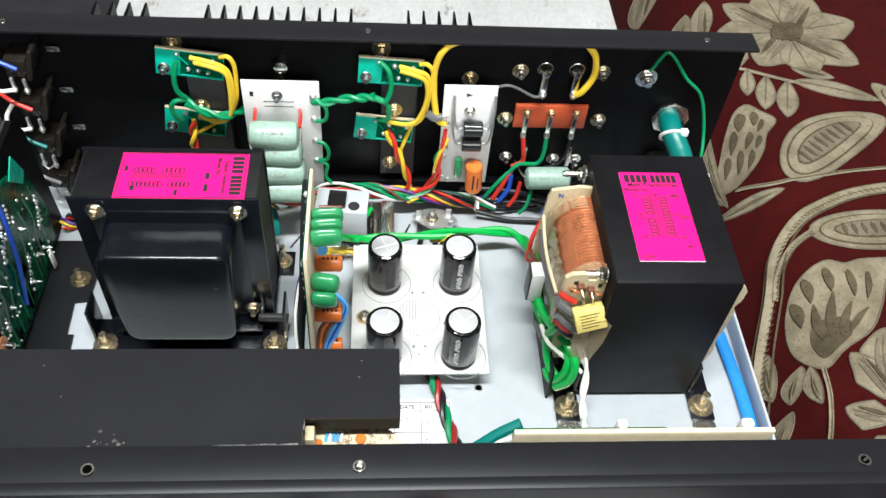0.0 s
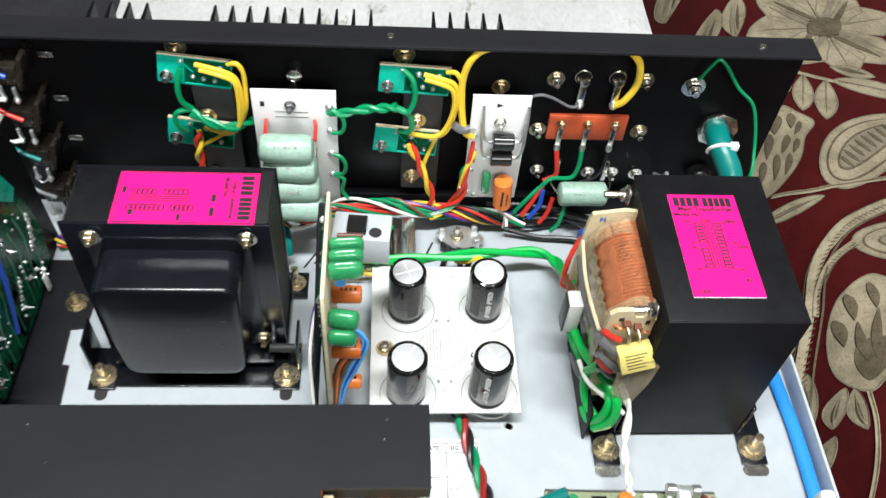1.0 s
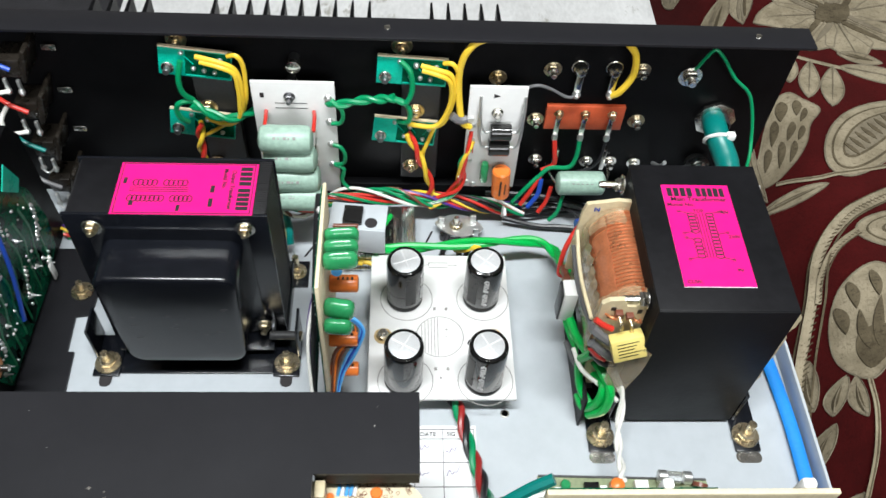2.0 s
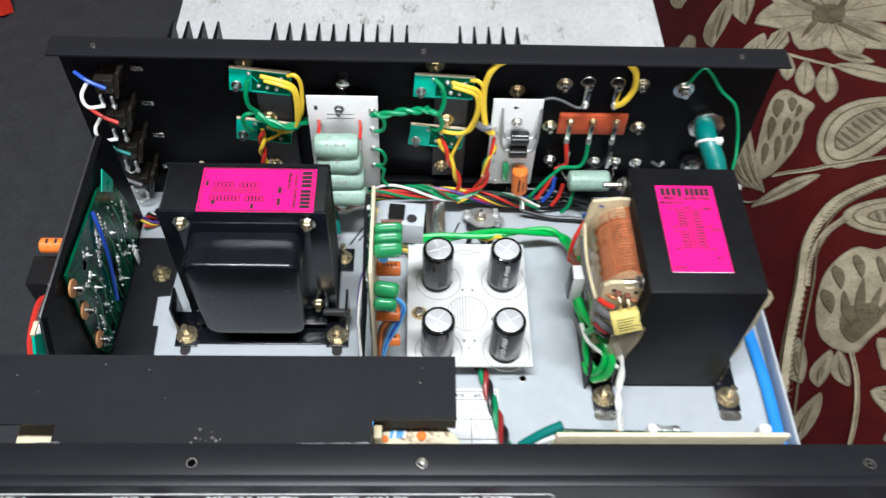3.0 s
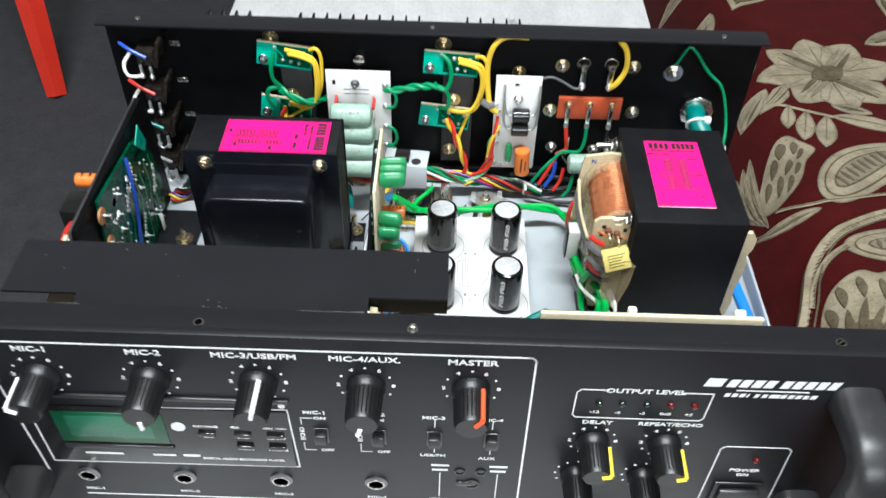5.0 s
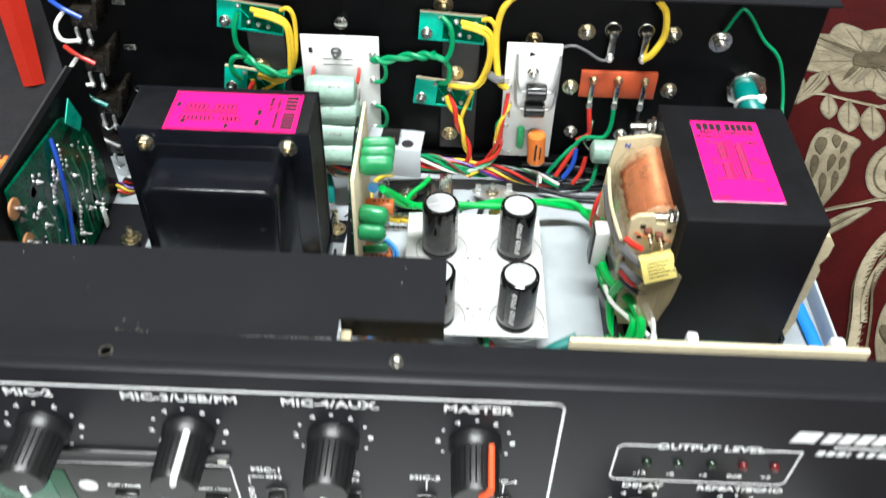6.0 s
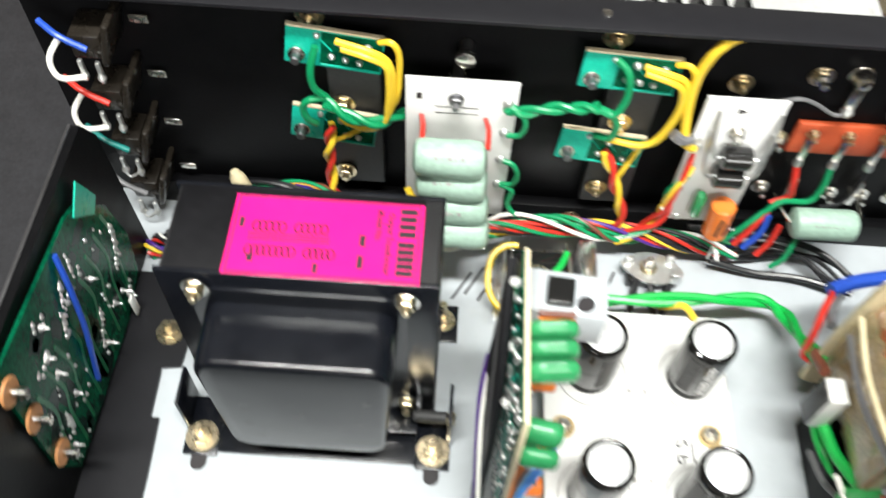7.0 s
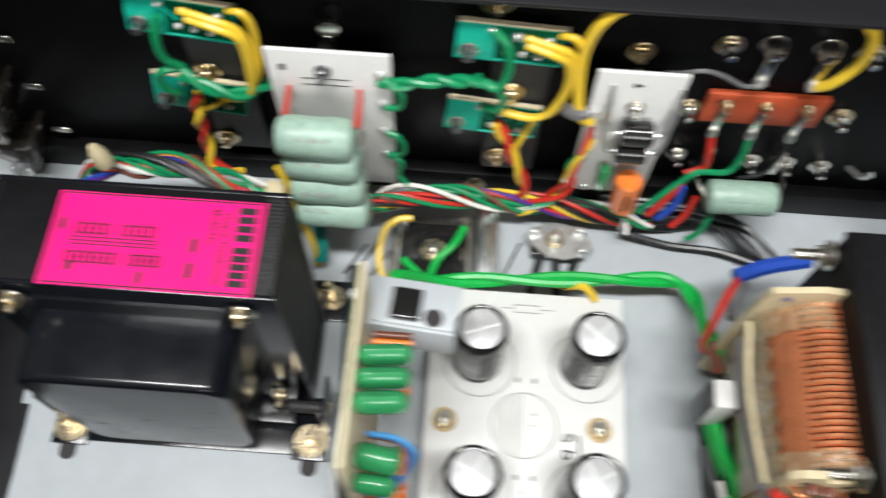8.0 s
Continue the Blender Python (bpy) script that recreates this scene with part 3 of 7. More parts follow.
for x, t in ((0.0425, "LO"), (0.0745, "TRE")):
    legend(t, x + 0.004, 0.0505, 0.0028)
    scale_marks(x, 0.0370, 0.0100, False)
    knob(x, 0.0370, 0.0068, 0.0195, 180, "print")
# slide switches
for i, x in enumerate((-0.0775, -0.0512, -0.0256, 0.0004)):
    s = part("slide_switch", box(x - 0.0036, x + 0.0036, FY - 0.0006, FY, 0.0570, 0.0685, 0.0003), "gloss", front)
    part("slider", box(x - 0.0027, x + 0.0027, FY - 0.0042, FY - 0.0005, 0.0600, 0.0668, 0.0006), "knob", s)
for x, top, low in ((-0.0775, "MIC-1", "OFF"), (-0.0512, "MIC-2", "OFF")):
    legend(top, x - 0.002, 0.0800, 0.0033)
    legend("ON", x, 0.0757, 0.0028)
    legend(low, x + 0.002, 0.0500, 0.0028)
    stroke([(x - 0.0035, 0.0757), (x - 0.0085, 0.0757), (x - 0.0085, 0.0710)], 0.0004)
    stroke([(x - 0.0035, 0.0500), (x - 0.0085, 0.0500), (x - 0.0085, 0.0560)], 0.0004)
    legend("ECHO", x - 0.0085, 0.0633, 0.0030, turn=90)
legend("MIC-3", -0.0262, 0.0788, 0.0033)
legend("USB/FM", -0.0262, 0.0485, 0.0030)
legend("MIC-4", 0.0, 0.0785, 0.0030)
legend("AUX", -0.001, 0.0470, 0.0030)
for x in (-0.0256, 0.0004):
    stroke([(x, 0.0770), (x, 0.0715)], 0.0005)
    stroke([(x, 0.0545), (x, 0.0510)], 0.0005)
# microphone jacks
for i, x in enumerate((-0.1950, -0.1477, -0.1003, -0.0537)):
    j = part("jack", lathe([(0.0056, 0), (0.0056, 0.0006), (0.0043, 0.0014), (0.0036, 0.0014), (0.0033, 0.0004), (0, 0.0004)], (x, FY, 0.0225), (0, -1, 0), 24), "nickel", front)
    part("ring", lathe([(0.0042, 0.0012), (0.0042, 0.0017), (0.0036, 0.0017), (0.0036, 0.0012)], (x, FY, 0.0225), (0, -1, 0), 24), "zinc", j)
    part("opening", cyl((x, FY - 0.0003, 0.0225), (0, -1, 0), 0.0031, 0.0003, 18), "ink", j)
    legend("MIC-%d" % (i + 1), x, 0.0085, 0.0030)
for x, z, r in ((-0.0130, 0.0350, 0.0026), (-0.0030, 0.0350, 0.0026), (-0.0070, 0.0240, 0.0040)):
    part("socket_hole", lathe([(r, 0), (r, 0.0005), (r * 0.75, 0.0006), (r * 0.7, 0.0001)], (x, FY, z), (0, -1, 0), 18), "gloss", front)
part("socket_key", box(-0.0145, -0.0070, FY - 0.0007, FY, 0.0225, 0.0262, 0.0003), "gloss", front)
for x in (-0.0226, 0.0052):
    stroke([(x, 0.0330), (x, 0.0120)], 0.0005)
    for z, w in ((0.0400, 0.007), (0.0360, 0.006), (0.0085, 0.008)):
        stroke([(x - w / 2, z), (x + w / 2, z)], 0.0016, "print", "printed_bar")
# output level and power
stroke([(0.0480, 0.1035)] + [(0.0365, 0.1035), (0.0348, 0.1015), (0.0348, 0.0850), (0.0365, 0.0832), (0.0910, 0.0832), (0.0925, 0.0850), (0.0930, 0.1030), (0.0800, 0.1030)], 0.0006)
legend("OUTPUT LEVEL", 0.0640, 0.1032, 0.0040)
M["led_g"] = mat("green tinted lens", (0.006, 0.016, 0.008), 0.12)
M["led_r"] = mat("red tinted lens", (0.09, 0.006, 0.006), 0.12)
for i, (x, t) in enumerate(((0.0452, "-13"), (0.0553, "-6"), (0.0661, "-3"), (0.0763, "0dB"), (0.0865, "+3"))):
    part("indicator", lathe([(0.0016, 0), (0.0016, 0.0008), (0.0011, 0.0016), (0, 0.0019)], (x, FY, 0.0945), (0, -1, 0), 14), "led_g" if i < 3 else "led_r", front)
    legend(t, x - 0.001, 0.0875, 0.0026)
stroke([(0.1080, 0.0637), (0.1365, 0.0637), (0.1385, 0.0615), (0.1400, 0.0085), (0.1385, 0.0062), (0.1075, 0.0062), (0.1055, 0.0085), (0.1060, 0.0615), (0.1080, 0.0637)], 0.0006)
legend("POWER", 0.1215, 0.0440, 0.0033)
legend("ON", 0.1215, 0.0400, 0.0030)
legend("OFF", 0.1130, 0.0098, 0.0028)
part("indicator", lathe([(0.0016, 0), (0.0016, 0.0008), (0.0011, 0.0016), (0, 0.0019)], (0.1243, FY, 0.0535), (0, -1, 0), 14), "led_r", front)
sw = part("rocker_switch", box(0.1100, 0.1335, FY - 0.0012, FY, 0.0135, 0.0340, 0.0006), "knob", front)
part("rocker", box(0.1120, 0.1315, FY - 0.0040, FY - 0.001, 0.0155, 0.0320, 0.0012, m=Matrix.Translation((0.12, FY, 0.024)) @ Matrix.Rotation(radians(7), 4, "X") @ Matrix.Translation((-0.12, -FY, -0.024))), "knob", sw)
# maker's mark as plain shapes
prisms = [((0.0870, 0.1085), 0.0075, 0.0055)] + [((0.0965 + 0.0052 * i, 0.1085), 0.0040, 0.0050) for i in range(4)] + [((0.1190 + 0.0050 * i, 0.1085), 0.0038, 0.0050) for i in range(5)]
for (x, z), w, hgt in prisms:
    part("mark", prism([(0, 0), (w, 0), (w + 0.0015, hgt), (0.0015, hgt)], (x, FY - 0.00002, z), UPRIGHT, 0.00012), "print", front)
for i in range(14):
    stroke([(0.1020 + 0.0022 * i, 0.1062), (0.1036 + 0.0022 * i, 0.1062)], 0.0007, "print", "printed_bar")
for i, w in enumerate((0.0026, 0.0026, 0.0026, 0.0008, 0.0020, 0.0024, 0.0050, 0.0026, 0.0026, 0.0026, 0.0024, 0.0028)):
    x = 0.0972 + 0.0032 * i + (0.0016 if i > 6 else 0)
    part("printed_bar", prism([(0, 0), (w * 0.85, 0), (w * 0.85 + 0.0006, 0.0024), (0.0006, 0.0024)], (x, FY - 0.00002, 0.1016), UPRIGHT, 0.00012), "print", front)


def grab_handle(x):
    """A squared D-shaped grip: legs out of the panel, an upright bar with ribs on its face."""
    path = smooth_path([(x, FY + 0.001, 0.1020), (x, FY - 0.014, 0.1020), (x, FY - 0.026, 0.1000), (x, FY - 0.0325, 0.0910), (x, FY - 0.0335, 0.0600), (x, FY - 0.0325, 0.0300), (x, FY - 0.026, 0.0210), (x, FY - 0.014, 0.0190), (x, FY + 0.001, 0.0190)], 7)
    bm, n, seg = bmesh.new(), len(path), 24
    rings = []
    for i, p in enumerate(path):
        t = (path[min(i + 1, n - 1)] - path[max(i - 1, 0)]).normalized()
        out, end = t.cross(Vector((1, 0, 0))), abs(i / (n - 1) - 0.5) * 2
        hw, hd = 0.0098 + 0.0008 * end ** 4, 0.0076 + 0.0016 * end ** 4
        ring = []
        for k in range(seg):
            c, s_ = math.cos(2 * math.pi * k / seg), math.sin(2 * math.pi * k / seg)
            ring.append(bm.verts.new(p + Vector((1, 0, 0)) * hw * math.copysign(abs(c) ** 0.62, c) + out * hd * math.copysign(abs(s_) ** 0.62, s_)))
        rings.append(ring)
    for a, b in zip(rings, rings[1:]):
        for k in range(seg):
            bm.faces.new((a[k], a[(k + 1) % seg], b[(k + 1) % seg], b[k]))
    bm.faces.new(rings[0][::-1])
    bm.faces.new(rings[-1])
    h = part("handle", bm, "handle", front, "dark grey plastic grab handle")
    for i in range(12):
        z = 0.0320 + 0.0047 * i
        ring = [Vector((x + 0.0098 * math.copysign(abs(math.sin(a)) ** 0.62, math.sin(a)), FY - 0.0333 - 0.0076 * abs(math.cos(a)) ** 0.62, z)) for a in np.linspace(-1.5, 1.5, 13)]
        part("rib", sweep(ring, 0.0010, 5), "handle", h)
    return h


grab_handle(0.1530)
grab_handle(-0.2230)

# ---- output transformer ----
def label_print(root, x0, x1, y0, y1, z, turned):
    """Bars and winding symbols printed on a label; turned: the label reads along y."""
    def bar(u0, u1, v0, v1):
        # u along the reading direction, v from the top edge down, both 0..1
        if turned:
            part("printed_bar", box(x1 - (x1 - x0) * v1, x1 - (x1 - x0) * v0, y1 - (y1 - y0) * u1, y1 - (y1 - y0) * u0, z, z + 0.0001), "ink", root)
        else:
            part("printed_bar", box(x0 + (x1 - x0) * u0, x0 + (x1 - x0) * u1, y1 - (y1 - y0) * v1, y1 - (y1 - y0) * v0, z, z + 0.0001), "ink", root)
    for i in range(4):
        bar(0.06 + 0.10 * i, 0.135 + 0.10 * i, 0.028, 0.118)
    for i in range(5):
        bar(0.50 + 0.088 * i, 0.57 + 0.088 * i, 0.028, 0.118)
    if turned:
        for word, v, u in (("Output Transformer", 0.165, 0.52), ("Model No.", 0.225, 0.30)):
            m = Matrix.Translation((x1 - (x1 - x0) * v, y1 - (y1 - y0) * u, z + 0.0001)) @ Matrix.Rotation(radians(-90), 4, "Z")
            part("lettering", letters(word, 0.0027, m), "ink", root)
    for u in ((0.44, 0.58, 0.29, 0.32), (0.70, 0.86, 0.29, 0.32), (0.83, 0.95, 0.52, 0.545), (0.30, 0.42, 0.94, 0.965), (0.76, 0.85, 0.86, 0.89)) if turned else ():
        bar(*u)
    return bar


def coil_print(root, cx, y0, y1, z, turned, cy=0.0, along=0.0):
    n = max(3, int(abs(y1 - y0) / 0.0018))
    for i in range(n):
        s = y0 + (y1 - y0) * (i + 0.5) / n
        c = Vector((s, cx, z)) if turned else Vector((cx, s, z))
        ring = [c + Vector(((0.0012 if turned else 0.0018) * math.cos(a), (0.0018 if turned else 0.0012) * math.sin(a), 0)) for a in np.linspace(0, 2 * math.pi, 9)]
        part("coil_symbol", sweep(ring, 0.00024, 4), "ink", root)


t1 = thing("output_transformer", (-0.128, -0.09, FZ), "black varnished output transformer with a bright pink label", "transformer")
part("core", box(-0.1700, -0.0862, -0.1000, -0.0690, 0.0120, 0.1018, 0.0005), "stack", t1)
bm = box(-0.1715, -0.0850, -0.1015, -0.0998, 0.0105, 0.1024, 0.0005)
part("front_frame", bm, "varnish", t1)
part("back_frame", box(-0.1715, -0.0850, -0.0692, -0.0675, 0.0105, 0.1024, 0.0005), "varnish", t1)
part("top_strap", box(-0.1690, -0.0915, -0.1012, -0.0680, 0.1018, 0.1023, 0.0002), "lit_top", t1)
for i in range(24):
    y = -0.0988 + 0.0013 * i
    part("lamination", box(-0.0912, -0.0858, y - 0.00035, y + 0.00035, 0.012, 0.10195), "stack", t1, smooth=False)


def end_bell(y0, depth, name):
    """A pressed cover with rounded shoulders that swells from the frame."""
    bm = bmesh.new()
    rings = []
    for k, (ins, d) in enumerate(((0.0, 0.0), (0.0002, depth * 0.50), (0.0004, depth * 0.90), (0.0007, depth * 0.96), (0.0014, depth * 0.99), (0.0026, depth))):
        w, h = 0.0625 - 2 * ins * 0.9, 0.0672 - 2 * ins * 0.9
        out = rounded(w, h, max(0.002, 0.0075 - ins * 0.3), 5)
        # the foot of the bell is narrower than its head
        rings.append([bm.verts.new((-0.1285 + x * (0.88 + 0.12 * (z / h + 0.5)), y0 - d, 0.0534 + z)) for x, z in out])
    for a, b in zip(rings, rings[1:]):
        n = len(a)
        for i in range(n):
            bm.faces.new((a[i], a[(i + 1) % n], b[(i + 1) % n], b[i]))
    bm.faces.new(rings[-1])
    bm.faces.new(rings[0][::-1])
    return part(name, bm, "varnish", t1)


end_bell(-0.1015, 0.0225, "end_bell")
end_bell(-0.0675, -0.0080, "end_bell")
part("bell_rim", prism(rounded(0.068, 0.081, 0.008), (-0.1285, -0.1014, 0.0540), UPRIGHT, 0.0012), "varnish", t1)
for x in (-0.1595, -0.0950):
    for z, st in ((0.0955, 0.002), (0.0205, 0.003)):
        screw(t1, (x, -0.1025, z), (0, -1, 0), 0.0029, ("zinc", "brass"), "bolt", st)
# feet
for x, s in ((-0.1722, -1), (-0.0842, 1)):
    f = part("mounting_foot", box(x - 0.0065, x + 0.0065, -0.1235, -0.1000, FZ, FZ + 0.0016, 0.0004), "varnish", t1)
    part("gusset", box(x - 0.0065 if s < 0 else x + 0.0052, x - 0.0052 if s < 0 else x + 0.0065, -0.1135, -0.0985, FZ + 0.0016, 0.0290, 0.0004), "varnish", f)
    screw(t1, (x, -0.1165, FZ + 0.0016), (0, 0, 1), 0.0038, ("brass", "brass"), "bolt", 0.006, 1.7)
    part("floor_slot", prism(rounded(0.006, 0.009, 0.0028), (x, -0.1245, FZ + 0.00015), None, 0.0002), "ink", t1)
part("base_strip", box(-0.1655, -0.0908, -0.1218, -0.0985, FZ, FZ + 0.0014, 0.0003), "varnish", t1)
rs = random.Random(11)
for i in range(16):
    x, z = -0.1510 + 0.045 * rs.random(), 0.030 + 0.035 * rs.random()
    d = 0.0004 + 0.0014 * rs.random() ** 2
    part("scratch", box(x - d, x + d, -0.12412, -0.12398, z, z + 0.00025 + 0.0002 * rs.random()), "handle", t1)
part("skirt", box(-0.1660, -0.0905, -0.1120, -0.1012, 0.0105, 0.0118, 0.0004), "varnish", t1)
part("skirt_leg", box(-0.1720, -0.0845, -0.1010, -0.0680, FZ, 0.0120, 0.0004), "varnish", t1)
part("rear_foot", box(-0.0912, -0.0772, -0.0690, -0.0520, FZ, FZ + 0.0016, 0.0004), "varnish", t1)
part("rear_gusset", box(-0.0852, -0.0840, -0.0700, -0.0625, FZ + 0.0016, 0.0200, 0.0004), "varnish", t1)
screw(t1, (-0.0838, -0.0595, FZ + 0.0016), (0, 0, 1), 0.0036, ("brass", "brass"), "bolt", 0.010, 1.5)
bar_ = part("tie_bar", cyl((-0.0925, -0.1070, 0.0170), (1, 0, 0), 0.0022, 0.0130, 16, 0.0005), "body", t1)
part("nut", hexnut((-0.0795, -0.1072, 0.0170), (1, -0.1, 0), 0.0028, 0.0030), "brass", bar_)
part("clip", box(-0.0912, -0.0896, -0.1062, -0.1000, 0.0185, 0.0235, 0.0006), "nickel", bar_)
LZ = 0.1024
part("label_border", box(-0.1510, -0.0915, -0.10115, -0.0716, LZ, LZ + 0.0002), "pink", t1)
for b4 in ((-0.1500, -0.0925, -0.1007, -0.1003), (-0.1500, -0.0925, -0.0725, -0.0721), (-0.1500, -0.1496, -0.1003, -0.0725), (-0.0929, -0.0925, -0.1003, -0.0725)):
    part("frame_line", box(*b4, LZ + 0.00035, LZ + 0.00045), "ink", t1)
part("label_sheet", box(-0.1508, -0.0917, -0.1011, -0.0717, LZ + 0.0002, LZ + 0.00035), "pink", t1)
label_print(t1, -0.1505, -0.0920, -0.1008, -0.0720, LZ + 0.00035, True)
for y, a, b in ((-0.0835, -0.144, -0.134), (-0.0835, -0.131, -0.121), (-0.0925, -0.145, -0.130), (-0.0925, -0.127, -0.118)):
    coil_print(t1, y, a, b, LZ + 0.0005, True)
for k in range(3):
    part("core_line", box(-0.145, -0.120, -0.0886 + 0.0011 * k, -0.0883 + 0.0011 * k, LZ + 0.00036, LZ + 0.0005), "ink", t1)

# ---- mains transformer ----
t2 = thing("mains_transformer", (0.105, -0.11, FZ), "black mains transformer with exposed copper winding and pink label", "transformer")
part("core", box(0.0760, 0.1335, -0.1470, -0.0680, 0.0080, 0.1012, 0.0005), "tape", t2)
# same wrap as the front, coloured lighter for the light from above
part("wrap_top", box(0.0755, 0.1340, -0.1480, -0.0675, 0.1005, 0.1024, 0.0006), "lit_top", t2)
part("wrap_front", box(0.0755, 0.1340, -0.1485, -0.1472, 0.0072, 0.1020, 0.0004), "tape", t2)
part("base_frame", box(0.0690, 0.1405, -0.1470, -0.0680, FZ, FZ + 0.0018, 0.0004), "varnish", t2)
for x in (0.0690, 0.1405):
    f = part("mounting_foot", box(x - 0.0062, x + 0.0062, -0.1640, -0.1300, FZ, FZ + 0.0019, 0.0004), "varnish", t2)
    part("gusset", box(x - 0.001 + (0.0045 if x < 0.1 else -0.0045), x + 0.001 + (0.0045 if x < 0.1 else -0.0045), -0.1480, -0.1320, FZ + 0.0019, 0.0300, 0.0004), "varnish", f)
    screw(t2, (x, -0.1560, FZ + 0.0019), (0, 0, 1), 0.0042, ("brass", "brass"), "bolt", 0.008, 1.6)
    part("floor_slot", prism(rounded(0.0125, 0.006, 0.0028), (x, -0.1665, FZ + 0.00015), None, 0.0002), "zinc", t2)
part("label_border", box(0.08800, 0.11856, -0.13650, -0.08020, LZ, LZ + 0.0002), "print", t2)
part("label_sheet", box(0.0880, 0.1185, -0.1363, -0.0802, LZ + 0.0002, LZ + 0.00035), "pink", t2)
label_print(t2, 0.0884, 0.1182, -0.1360, -0.0805, LZ + 0.00035, False)
for x, a, b in ((0.0985, -0.108, -0.097), (0.0985, -0.1215, -0.111), (0.1065, -0.1215, -0.097)):
    coil_print(t2, x, a, b, LZ + 0.0005, False)
for k in range(3):
    part("core_line", box(0.1008 + 0.0013 * k, 0.1011 + 0.0013 * k, -0.1215, -0.097, LZ + 0.00036, LZ + 0.0005), "ink", t2)
for x0, x1, y, dy in ((0.0932, 0.0976, -0.0970, 0.0012), (0.0935, 0.0976, -0.1072, -0.0010), (0.0938, 0.0976, -0.1118, 0.0012), (0.0932, 0.0976, -0.1210, -0.0012), (0.1076, 0.1122, -0.0970, 0.0014), (0.1082, 0.1125, -0.1085, 0.0008), (0.1076, 0.1120, -0.1212, -0.0012)):
    out_, in_ = (x0, x1) if x0 < 0.1 else (x1, x0)
    part("printed_line", sweep([Vector((in_, y, LZ + 0.0005)), Vector((out_, y + dy, LZ + 0.0005))], 0.00016, 4), "ink", t2)
    ring = [Vector((out_ + 0.0006 * math.cos(a), y + dy + 0.0006 * math.sin(a), LZ + 0.0005)) for a in np.linspace(0, 2 * math.pi, 9)]
    part("printed_ring", sweep(ring, 0.00014, 4), "ink", t2)
part("lettering", letters("Main Transformer", 0.0034, Matrix.Translation((0.1036, -0.0888, LZ + 0.0004))), "ink", t2)
for word, x, y in (("TOP", 0.1020, -0.0957), ("140V", 0.1130, -0.0962), ("230V", 0.1150, -0.1100), ("9V", 0.1135, -0.1280), ("CUW.", 0.0930, -0.1340)):
    part("lettering", letters(word, 0.0025, Matrix.Translation((x, y, LZ + 0.0004))), "ink", t2)
part("lettering", letters("Model No.", 0.0028, Matrix.Translation((0.0950, -0.0920, LZ + 0.0004))), "ink", t2)
# bobbin: rear and front cheeks on the inner side, winding between
XZ = Matrix(((1, 0, 0, 0), (0, 0, -1, 0), (0, 1, 0, 0), (0, 0, 0, 1)))
part("bobbin_cheek", prism([(0.0762, 0.022), (0.0762, 0.0955), (0.0700, 0.0962), (0.0640, 0.0950), (0.0560, 0.0935), (0.0548, 0.0880), (0.0535, 0.0600), (0.0540, 0.0250), (0.0600, 0.022)], (0, -0.0828, 0), XZ, 0.0020), "bobbin", t2, "cream nylon bobbin cheek", smooth=False)
part("ink_mark", letters("N", 0.0036, Matrix.Translation((0.0610, -0.0851, 0.0905)) @ UPRIGHT), "w_blue", t2)
part("bobbin_cheek", prism([(0.0762, 0.024), (0.0762, 0.0905), (0.0720, 0.0915), (0.0705, 0.0890), (0.0672, 0.0890), (0.0655, 0.0935), (0.0590, 0.0930), (0.0562, 0.0905), (0.0560, 0.0740), (0.0580, 0.0650), (0.0585, 0.024)], (0, -0.1350, 0), XZ, 0.0022), "bobbin", t2, "cream nylon bobbin cheek", smooth=False)
COIL = [(0.0764, 0.0895), (0.0715, 0.0893), (0.0668, 0.0870), (0.0625, 0.0825), (0.0600, 0.0760), (0.0592, 0.0600), (0.0600, 0.0450), (0.0630, 0.0340), (0.0690, 0.0290), (0.0764, 0.0285)]
bm = bmesh.new()
for i in range(25):
    y = -0.0866 - 0.00193 * i
    sweep(smooth_path([(x, y + 0.0012 * (z - 0.06) / 0.03, z) for x, z in COIL], 4), 0.00084, 6, bm)
part("winding", bm, "copper", t2, "bare copper winding")["kind"] = "stuff"
bm = bmesh.new()
skin = smooth_path([(x - 0.0010, 0, z + 0.0006) for x, z in COIL[1:9]], 5)[6:]
rows = [[bm.verts.new((v.x - 0.0005 * math.sin(900 * y), y, v.z + 0.0004 * math.sin(700 * y + 90 * v.z))) for v in skin[:9]] for y in np.linspace(-0.0856, -0.1344, 14)]
for p, q in zip(rows, rows[1:]):
    for k in range(len(p) - 1):
        bm.faces.new((p[k], p[k + 1], q[k + 1], q[k]))
part("film_wrap", bm, "amber", t2, "amber tape film")
bm = bmesh.new()
rows = [[bm.verts.new((v.x - 0.0010 - 0.0007 * math.sin(900 * y + 60 * v.z), y, v.z + 0.0009 + 0.0006 * math.sin(700 * y + 90 * v.z))) for v in skin[8:]] for y in np.linspace(-0.0852, -0.1348, 16)]
for p, q in zip(rows, rows[1:]):
    for k in range(len(p) - 1):
        bm.faces.new((p[k], p[k + 1], q[k + 1], q[k]))
part("outer_film", bm, "tanfilm", t2, "yellowed tape film over the coil side")
rf = random.Random(21)
